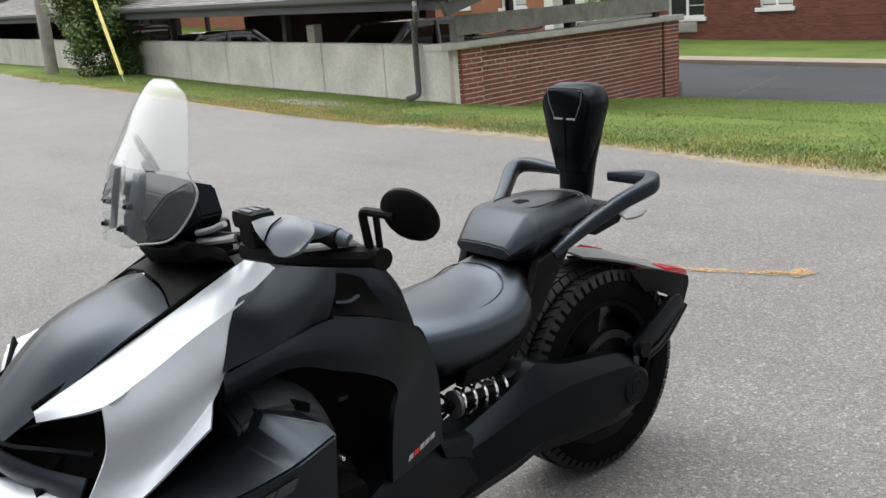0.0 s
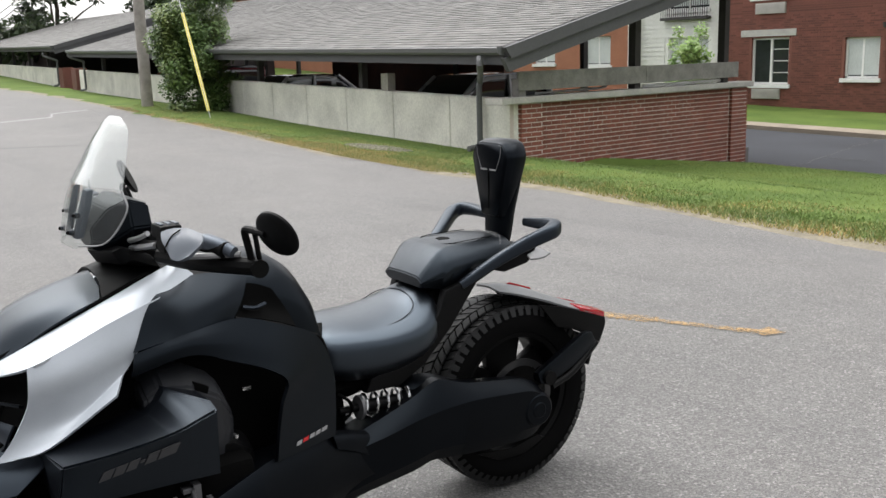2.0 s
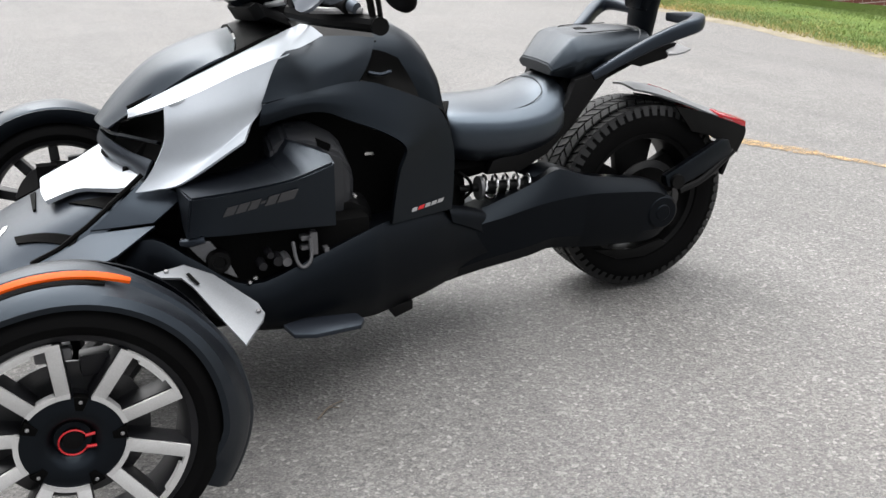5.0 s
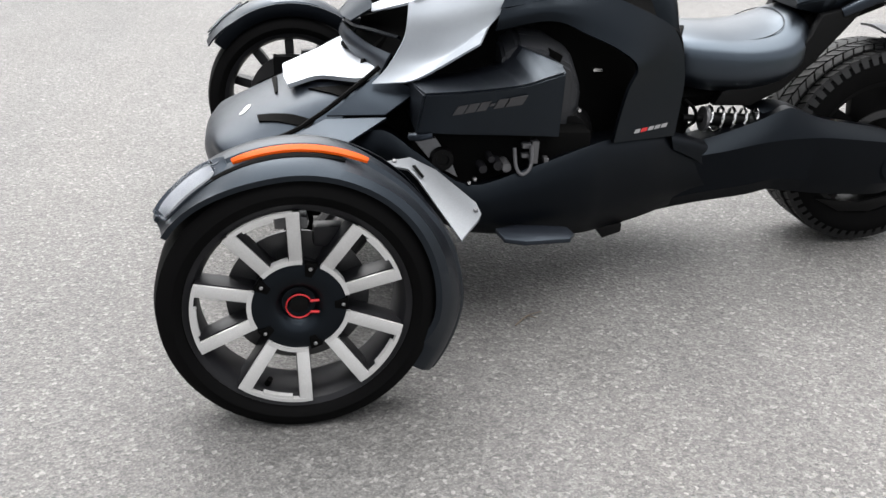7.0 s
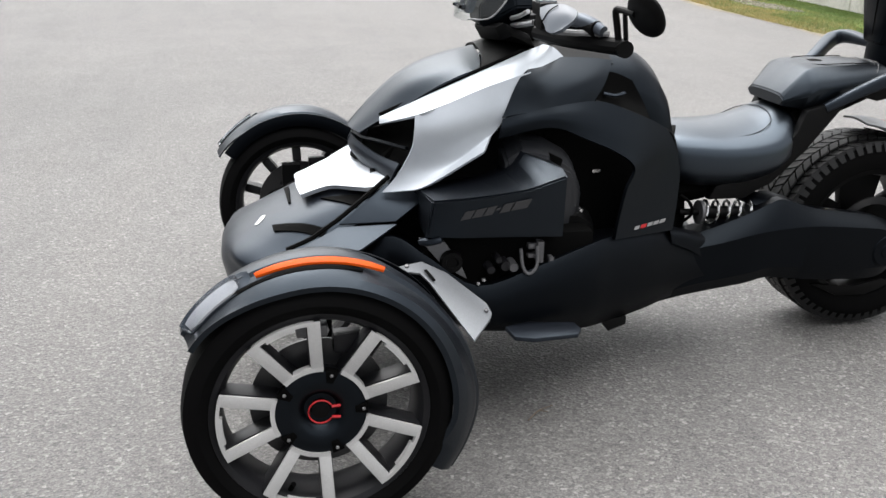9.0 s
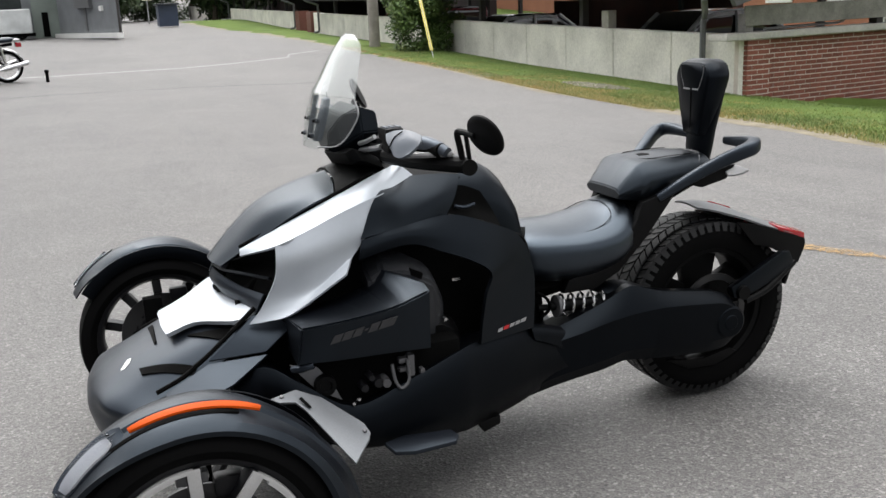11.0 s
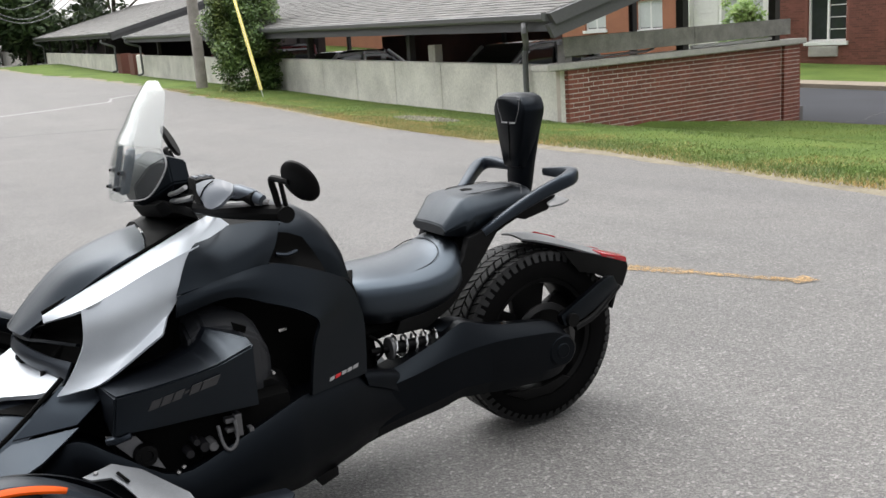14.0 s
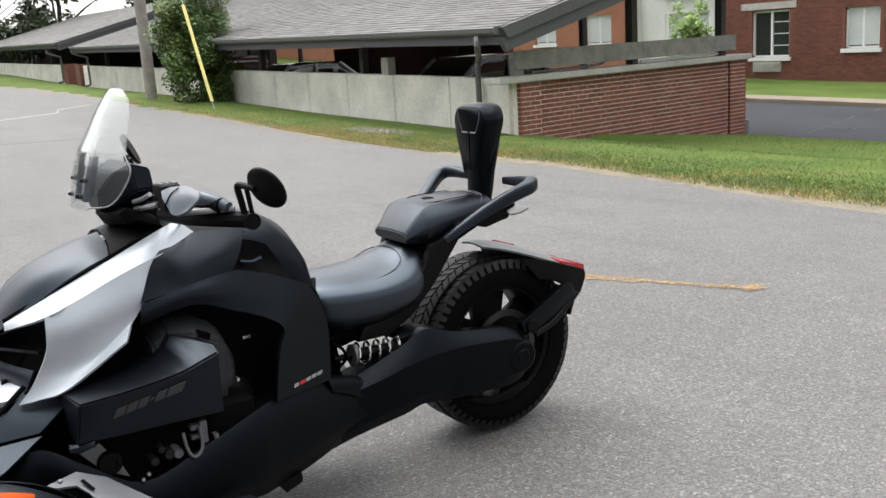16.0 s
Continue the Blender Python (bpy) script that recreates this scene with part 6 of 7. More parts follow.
def rail_bm(side):
    pts = spline([(-0.250, -0.138, 0.758), (-0.160, -0.168, 0.812), (-0.085, -0.205, 0.858), (-0.035, -0.236, 0.886), (-0.004, -0.248, 0.900), (0.020, -0.232, 0.908), (0.026, -0.190, 0.909), (0.026, -0.150, 0.907), (0.026, -0.092, 0.904)], 5)
    n = len(pts)
    bm = bmesh.new()
    rings = []
    for i, p in enumerate(pts):
        d = (pts[min(i + 1, n - 1)] - pts[max(i - 1, 0)]).normalized()
        u = d.cross(Vector((0, 0, 1))).normalized()
        v = u.cross(d)
        k = i / (n - 1)
        a, b = 0.014 + 0.007 * math.sin(math.pi * k), 0.013 + 0.009 * math.sin(math.pi * k)
        rings.append([p + a * math.copysign(abs(math.cos(t)) ** 0.6, math.cos(t)) * u + b * math.copysign(abs(math.sin(t)) ** 0.6, math.sin(t)) * v for t in (math.pi * (j + 0.5) / 8 for j in range(16))])
    add_rings(bm, rings)
    bmesh.ops.recalc_face_normals(bm, faces=bm.faces)
    return bm if side < 0 else flipped(bm)


for sg in (-1, 1):
    part("grab_rail", rail_bm(sg), GREY, veh, "dark grey passenger grab rail", angle=40)
part("rail_bracket", plate_bm([(-0.150, -0.15, 0.790), (-0.050, -0.17, 0.842), (0.010, -0.165, 0.840), (-0.020, -0.16, 0.795), (-0.100, -0.15, 0.775)], (0, 0.3, 0), 0.006), BLACK_MATTE, veh)
part("plate_wing", plate_bm([(-0.048, -0.205, 0.812), (-0.036, -0.224, 0.815), (-0.014, -0.232, 0.820), (0.012, -0.224, 0.826), (0.020, -0.150, 0.830), (-0.02, -0.150, 0.815)], (0, 0, 0.006), 0.002), MARK, veh, "pale grey bracket wing")


# backrest
def pad(s):
    z, hw, x0, x1 = s
    m = (x0 + x1) / 2
    return [Vector((x0 + 0.012, -hw, z)), Vector((x0, -hw * 0.72, z)), Vector((x0 - 0.006, 0, z)), Vector((x0, hw * 0.72, z)), Vector((x0 + 0.012, hw, z)), Vector((m, hw * 1.03, z)), Vector((x1 - 0.012, hw * 0.95, z)), Vector((x1, hw * 0.6, z)), Vector((x1 + 0.004, 0, z)), Vector((x1, -hw * 0.6, z)), Vector((x1 - 0.012, -hw * 0.95, z)), Vector((m, -hw * 1.03, z))]


def rest_ring(x, grow, lean):
    half = [(0.046 + grow, 0.918 - grow * 0.5), (0.072 + grow, 1.010), (0.093 + grow, 1.094), (0.090 + grow, 1.112), (0.074 + grow, 1.138), (0.048 + grow * 0.6, 1.150 + grow)]
    return [Vector((x + lean * (z - 0.918), y, z)) for y, z in half] + [Vector((x + lean * (z - 0.918), -y, z)) for y, z in half[::-1]]


bm = bmesh.new()
add_rings(bm, [rest_ring(-0.046, -0.010, 0.02), rest_ring(-0.040, -0.003, 0.03), rest_ring(-0.024, 0.003, 0.05), rest_ring(0.004, 0.001, 0.12), rest_ring(0.012, -0.006, 0.13)])
bmesh.ops.recalc_face_normals(bm, faces=bm.faces)
bmesh.ops.bevel(bm, geom=list(bm.edges), offset=0.004, segments=2, affect="EDGES", clamp_overlap=True)
rest = part("backrest", bm, REST_VINYL, veh, "tall padded black passenger backrest", angle=50)
for sg in (-1, 1):
    part("backrest_seam", tube_bm([(-0.0412, sg * 0.062, 1.136), (-0.0420, sg * 0.058, 1.105), (-0.0428, sg * 0.040, 1.068), (-0.0429, sg * 0.036, 1.0625)], 0.0013, 5), STITCH, rest)
for y0, y1 in ((-0.036, -0.006), (0.008, 0.040)):
    part("backrest_mark", box_bm(-0.0445, -0.040, y0, y1, 1.059, 1.064), MARK, rest, smooth=False)
part("backrest_groove", box_bm(-0.0460, -0.04, -0.0016, 0.0016, 0.94, 1.055), CORE, rest, smooth=False)
shell = [(0.806, 0.034, -0.034, -0.006), (0.822, 0.044, -0.036, 0.008), (0.870, 0.048, -0.036, 0.020), (0.930, 0.053, -0.030, 0.028), (1.020, 0.074, -0.010, 0.036), (1.090, 0.086, 0.0, 0.041), (1.122, 0.080, 0.004, 0.042), (1.144, 0.060, 0.010, 0.040), (1.150, 0.044, 0.014, 0.034)]
bm = bmesh.new()
add_rings(bm, [list(r) for r in zip(*[spline(c, 4) for c in zip(*[pad(q) for q in shell])])])
bmesh.ops.recalc_face_normals(bm, faces=bm.faces)
part("backrest_shell", bm, BLACK, rest, "glossy black moulded backrest shell", angle=60)

# shock absorber
s0, s1 = Vector((-0.655, -0.130, 0.468)), Vector((-0.345, -0.130, 0.452))
shock = part("shock_absorber", tube_bm([s0, s0.lerp(s1, 0.2), s0.lerp(s1, 0.21), s0.lerp(s1, 0.62), s0.lerp(s1, 0.63), s1], [0.010, 0.010, 0.019, 0.019, 0.012, 0.012], 14), BLACK_MATTE, veh, "black shock absorber with a bright coil spring")
d, u, v = frame_axes(s1 - s0)
coil = []
for k in range(7 * 18 + 1):
    t = k / (7 * 18)
    coil.append(s0.lerp(s1, 0.22 + 0.76 * t) + 0.034 * (math.cos(t * 7 * 6.2832) * u + math.sin(t * 7 * 6.2832) * v))
part("coil_spring", tube_bm(coil, 0.0044, 8), CHROME, shock, "bright steel coil spring")
part("spring_collar", tube_bm([s0.lerp(s1, 0.185), s0.lerp(s1, 0.215)], 0.034, 18), PLATE, shock)
part("hydraulic_line", tube_bm(spline([(-0.66, -0.14, 0.52), (-0.635, -0.15, 0.50), (-0.62, -0.14, 0.465), (-0.64, -0.13, 0.44)], 5), 0.005, 6), CORE, shock)

# swingarm
def arm(s):
    x, hi, lo, ridge, yo, yi = s
    h = ridge - lo
    return [(yi, lo), (yo + 0.030, lo), (yo + 0.008, lo + 0.25 * h), (yo, ridge), (yo + 0.014, ridge + (hi - ridge) * 0.50), (yo + 0.040, hi), (yi, hi - 0.004)]


part("swingarm", loft([(-0.720, 0.400, 0.225, 0.360, -0.225, -0.10), (-0.640, 0.415, 0.240, 0.388, -0.223, -0.10), (-0.560, 0.436, 0.250, 0.400, -0.220, -0.10), (-0.460, 0.470, 0.262, 0.420, -0.218, -0.105), (-0.400, 0.496, 0.275, 0.427, -0.215, -0.110), (-0.360, 0.506, 0.272, 0.430, -0.213, -0.112), (-0.300, 0.487, 0.265, 0.432, -0.211, -0.116), (-0.243, 0.471, 0.258, 0.431, -0.210, -0.120), (-0.120, 0.452, 0.250, 0.420, -0.207, -0.120), (-0.044, 0.438, 0.250, 0.410, -0.205, -0.122), (0.000, 0.415, 0.262, 0.385, -0.200, -0.125), (0.032, 0.382, 0.288, 0.355, -0.190, -0.13), (0.050, 0.352, 0.308, 0.335, -0.180, -0.135)], arm, 3), BLACK, veh, "broad satin black single-sided swingarm", angle=24)
part("arm_gusset", skin([
    [(-0.470, -0.105, 0.500), (-0.410, -0.105, 0.512), (-0.350, -0.110, 0.506), (-0.270, -0.120, 0.472)],
    [(-0.420, -0.150, 0.480), (-0.385, -0.165, 0.490), (-0.340, -0.165, 0.495), (-0.260, -0.165, 0.472)]], 0.012), BLACK, veh)
part("final_drive", lathe_bm([(-0.2075, 0.0), (-0.2075, 0.022), (-0.205, 0.025), (-0.205, 0.046), (-0.198, 0.054), (-0.12, 0.060), (-0.12, 0.0)], (RC[0], 0, RC[2] - 0.015), "y", 32), BLACK, veh)
# plate added in place of the rear rim's visible lower arc
part("rim_arc_plate", plate_bm([(-0.19, -0.108, 0.212), (-0.10, -0.108, 0.168), (0.0, -0.108, 0.165), (0.08, -0.108, 0.20), (0.05, -0.108, 0.215), (-0.05, -0.108, 0.195)], (0, 0.01, 0), 0.002), BLACK_MATTE, veh)

# rear fender, stay and lamps
fen = part("rear_fender", skin([
    [(-0.055, -0.060, 0.692), (-0.058, 0.0, 0.699), (-0.055, 0.060, 0.692)],
    [(-0.005, -0.095, 0.682), (-0.005, 0.0, 0.698), (-0.005, 0.095, 0.682)],
    [(0.085, -0.112, 0.652), (0.085, 0.0, 0.672), (0.085, 0.112, 0.652)],
    [(0.180, -0.115, 0.614), (0.180, 0.0, 0.632), (0.180, 0.115, 0.614)],
    [(0.265, -0.110, 0.584), (0.265, 0.0, 0.600), (0.265, 0.110, 0.584)],
    [(0.340, -0.098, 0.556), (0.345, 0.0, 0.570), (0.340, 0.098, 0.556)]], 0.006), FENDER_GREY, veh, "grey hugging rear fender, paler for the sky's sheen")
pair("fender_side", skin([
    [(0.060, -0.112, 0.640), (0.150, -0.116, 0.620), (0.250, -0.112, 0.585), (0.338, -0.100, 0.552)],
    [(0.100, -0.115, 0.590), (0.165, -0.117, 0.580), (0.250, -0.112, 0.550), (0.340, -0.100, 0.525)],
    [(0.125, -0.115, 0.560), (0.180, -0.116, 0.545), (0.250, -0.110, 0.510), (0.318, -0.098, 0.470)]], 0.006), BLACK_MATTE, parent=fen)
part("fender_stay", plate_bm([(0.004, -0.172, 0.446), (0.110, -0.168, 0.494), (0.205, -0.163, 0.536), (0.236, -0.160, 0.534), (0.256, -0.158, 0.496), (0.240, -0.160, 0.476), (0.150, -0.166, 0.436), (0.058, -0.172, 0.404), (0.015, -0.174, 0.410)], (0.004, 0.030, -0.004), 0.007), BLACK_LIT, veh, "black fender stay arm")
part("stay_bar", tube_bm(spline([(0.060, -0.170, 0.392), (0.150, -0.165, 0.420), (0.262, -0.150, 0.492)], 4), 0.010, 8), BLACK_MATTE, veh)
part("stay_hinge", lathe_bm([(-0.185, 0.0), (-0.185, 0.022), (-0.13, 0.026), (-0.13, 0)], (0.045, 0, 0.425), "y", 18), BLACK_MATTE, veh)
part("plate_holder", plate_bm([(0.318, -0.09, 0.48), (0.322, 0.09, 0.48), (0.290, 0.09, 0.395), (0.286, -0.09, 0.395)], (-0.012, 0, 0.004), 0.003), BLACK_MATTE, veh)
for sg in (-1, 1):
    part("tail_lamp", plate_bm([(0.225, sg * 0.114, 0.606), (0.345, sg * 0.098, 0.568), (0.352, sg * 0.094, 0.525), (0.335, sg * 0.100, 0.522), (0.300, sg * 0.108, 0.560), (0.222, sg * 0.115, 0.588)], (0, -0.05 * sg, 0.006), 0.004), RED_LENS, veh, "red tail lamp")
    if sg > 0:
        part("tail_lamp_bar", plate_bm([(0.10, sg * 0.112, 0.662), (0.19, sg * 0.114, 0.630), (0.19, sg * 0.114, 0.620), (0.10, sg * 0.112, 0.648)], (0, -0.02 * sg, 0.008), 0.002), RED_LENS, veh, "slim red lamp bar")

# windscreen and gauge pod
def screen_row(xc, z, side_x, side_y, side_z, flat):
    """A flat middle pane with a bend on either side."""
    half = [(xc, 0.0, z), (xc + 0.004, flat * 0.6, z - 0.001), (xc + 0.012, flat, z - 0.003), ((xc + 0.012 + side_x) / 2, (flat + side_y) / 2, (z + side_z) / 2), (side_x, side_y, side_z)]
    return [(x, -y, w) for x, y, w in half[::-1]] + half[1:]


part("windscreen", skin([screen_row(-1.288, 0.996, -1.222, 0.140, 1.012, 0.070), screen_row(-1.272, 1.072, -1.180, 0.172, 1.080, 0.080), screen_row(-1.250, 1.136, -1.180, 0.150, 1.124, 0.082)], 0.004, 2, 4), SCREEN, veh, "clear lower windscreen", angle=12)
part("windscreen", skin([screen_row(-1.250, 1.137, -1.180, 0.150, 1.125, 0.082), screen_row(-1.224, 1.180, -1.168, 0.140, 1.170, 0.078), screen_row(-1.196, 1.230, -1.154, 0.126, 1.218, 0.070), screen_row(-1.164, 1.276, -1.140, 0.098, 1.258, 0.056), screen_row(-1.150, 1.288, -1.138, 0.070, 1.272, 0.040)], 0.004, 2, 4), SCREEN_HAZED, veh, "tall clear windscreen blade, its sky reflection painted as haze", angle=12)
pod = part("gauge_pod", loft([
    (-1.236, (-0.045, 0.985), (-0.062, 1.005), (-0.055, 1.030), (0.055, 1.030), (0.062, 1.005), (0.045, 0.985)),
    (-1.200, (-0.070, 0.965), (-0.100, 1.005), (-0.080, 1.078), (0.080, 1.078), (0.100, 1.005), (0.070, 0.965)),
    (-1.158, (-0.100, 0.968), (-0.132, 1.035), (-0.105, 1.100), (0.105, 1.100), (0.132, 1.035), (0.100, 0.968)),
    (-1.112, (-0.090, 0.985), (-0.132, 1.035), (-0.110, 1.085), (0.110, 1.085), (0.140, 1.035), (0.090, 0.985))], facet, 1, True, 0.004), BLACK, veh, "faceted black gauge pod", angle=24)
part("pod_front", plate_bm([(-1.205, -0.110, 0.980), (-1.235, 0.0, 0.974), (-1.205, 0.110, 0.980), (-1.19, 0.150, 0.998), (-1.12, 0.13, 0.965), (-1.12, -0.13, 0.965), (-1.19, -0.150, 0.998)], (0.02, 0, -0.034), 0.004), BLACK_MATTE, pod)
for sg in (-1, 1):
    part("screen_bracket", plate_bm([(-1.274, sg * 0.034, 1.012), (-1.266, sg * 0.056, 1.010), (-1.246, sg * 0.066, 1.080), (-1.236, sg * 0.064, 1.122), (-1.242, sg * 0.046, 1.126), (-1.258, sg * 0.042, 1.070)], (0.016, 0, 0.002), 0.004), GUARD, pod, "grey screen bracket")
    for x, y, z in ((-1.262, 0.050, 1.066), (-1.276, 0.040, 1.026)):
        bolt((x, sg * y, z), (-1, -0.35 * sg * -1, 0.2), 0.0075, 0.004, GREY, pod)
        bolt((x - 0.005, sg * y, z), (-1, -0.35 * sg * -1, 0.2), 0.0042, 0.0045, CORE, pod)
    part("screen_edge", tube_bm(spline([(-1.270, sg * 0.082, 0.999), (-1.222, sg * 0.142, 1.011), (-1.179, sg * 0.174, 1.081), (-1.180, sg * 0.152, 1.125)], 5), 0.0022, 6), MARK, pod)

# handlebar, hand guards, mirrors
bar = part("handlebar", tube_bm(spline([(-1.045, 0.42, 1.011), (-1.075, 0.33, 1.018), (-1.13, 0.20, 1.00), (-1.13, 0.08, 0.99), (-1.13, -0.08, 0.99), (-1.13, -0.20, 1.00), (-1.075, -0.33, 1.018), (-1.045, -0.42, 1.011)], 5), 0.011, 10), BLACK_MATTE, veh, "black handlebar")
part("bar_clamp", box_bm(-1.16, -1.07, -0.075, 0.075, 0.94, 1.01, bevel=0.012), BLACK_MATTE, bar)
for sg in (-1, 1):
    part("grip", tube_bm([(-1.085, sg * 0.315, 1.020), (-1.07, sg * 0.345, 1.020), (-1.048, sg * 0.415, 1.012), (-1.045, sg * 0.422, 1.011)], [0.019, 0.018, 0.018, 0.020], 14), RUBBER, bar, "ribbed rubber grip")
    part("control_pod", box_bm(-1.142, -1.092, sg * 0.27 - 0.028, sg * 0.27 + 0.028, 0.995, 1.045, bevel=0.012), BLACK_MATTE, bar)
    part("lever", tube_bm(spline([(-1.145, sg * 0.20, 1.03), (-1.155, sg * 0.16, 1.015), (-1.165, sg * 0.12, 1.005)], 4), 0.006, 8), STEEL, bar)
    part("lever", tube_bm(spline([(-1.135, sg * 0.22, 1.005), (-1.150, sg * 0.17, 0.995), (-1.160, sg * 0.11, 0.985)], 4), 0.007, 8), STEEL, bar)
    g = skin([
        [(-1.150, sg * 0.316, 1.050), (-1.136, sg * 0.350, 1.061), (-1.114, sg * 0.390, 1.064), (-1.095, sg * 0.424, 1.054)],
        [(-1.158, sg * 0.346, 1.036), (-1.146, sg * 0.385, 1.041), (-1.122, sg * 0.424, 1.042), (-1.106, sg * 0.444, 1.038)],
        [(-1.158, sg * 0.386, 1.014), (-1.158, sg * 0.402, 1.006), (-1.148, sg * 0.420, 1.004), (-1.134, sg * 0.438, 1.014)]], 0.008)
    part("hand_guard", g, GUARD_PALE, bar, "grey plastic hand guard")
    part("guard_crease", tube_bm(spline([(-1.161, sg * 0.372, 1.024), (-1.146, sg * 0.374, 1.048), (-1.128, sg * 0.382, 1.0615)], 4), 0.0016, 6), CORE, bar)
    part("switch_housing", box_bm(-1.150, -1.098, sg * 0.272 - 0.040, sg * 0.272 + 0.036, 1.028, 1.062, bevel=0.012), BLACK_MATTE, bar)
    for k in range(3):
        part("switch", box_bm(-1.145 + 0.016 * k, -1.135 + 0.016 * k, sg * 0.272 - 0.028, sg * 0.272 + 0.010, 1.060, 1.064, bevel=0.002), GUARD, bar, "grey switch")
    part("grip_sleeve", tube_bm([(-1.078, sg * 0.350, 1.026), (-1.066, sg * 0.372, 1.025), (-1.048, sg * 0.410, 1.018), (-1.034, sg * 0.436, 1.008)], [0.017, 0.019, 0.017, 0.013], 14), GUARD, bar, "grey grip sleeve")
    part("guard_arm", tube_bm(spline([(-1.13, sg * 0.24, 0.985), (-1.09, sg * 0.33, 0.980), (-1.03, sg * 0.42, 0.978), (-0.995, sg * 0.45, 0.975)], 4), 0.020, 10), BLACK_MATTE, bar)
    part("guard_rod", tube_bm(spline([(-1.118, sg * 0.36, 0.999), (-1.07, sg * 0.40, 1.001), (-1.02, sg * 0.435, 1.003)], 4), 0.007, 8), MARK, bar)
    mir = part("mirror", lathe_bm([(-0.013, 0.0), (-0.012, 0.032), (-0.008, 0.048), (-0.002, 0.0535), (0.003, 0.0540), (0.005, 0.052), (0.004, 0.0)], (0, 0, 0), "x", 36), BLACK_MATTE, veh, "round black mirror on a stalk")
    mir.matrix_local = Matrix.Translation((-0.979, sg * 0.541, 1.056 if sg < 0 else 1.078)) @ Vector((0.84, -0.33 * sg, 0.42)).to_track_quat("X", "Z").to_matrix().to_4x4()
    part("mirror_stalk", tube_bm(spline([(-0.998, sg * 0.448, 0.970), (-1.008, sg * 0.452, 1.020), (-1.018, sg * 0.462, 1.056), (-1.012, sg * 0.475, 1.060), (-0.998, sg * 0.525, 1.056)], 4), 0.0080, 10), BLACK_MATTE, veh)
    part("mirror_strut", tube_bm([(-0.985, sg * 0.456, 0.980), (-1.002, sg * 0.476, 1.055)], 0.006, 8), BLACK_MATTE, veh)
    part("mirror_mount", lathe_bm([(-0.02, 0), (-0.02, 0.02), (0.02, 0.02), (0.02, 0)], (-0.992, sg * 0.452, 0.972), "y", 14), BLACK_MATTE, veh)
for k, pts in enumerate(([(-1.12, -0.24, 1.0), (-1.10, -0.15, 0.96), (-1.14, -0.06, 0.94)], [(-1.12, -0.26, 0.99), (-1.07, -0.18, 0.95), (-1.05, -0.05, 0.945)], [(-1.13, 0.22, 1.01), (-1.10, 0.12, 0.97), (-1.13, 0.03, 0.95)])):
    part("control_cable", tube_bm(spline(pts, 6), 0.005, 6), CORE, bar)
part("ignition_knob", lathe_bm([(0, 0.018), (0.02, 0.018), (0.024, 0.0)], (-1.07, 0.18, 1.03), "z", 12), RED, bar)

# ---- parked cars in the carport ----
CAR_GLASS = grainy("dark_car_glass", (0.012, 0.013, 0.014), 0.08, var=0.2, rvar=0.03, spec=0.8)


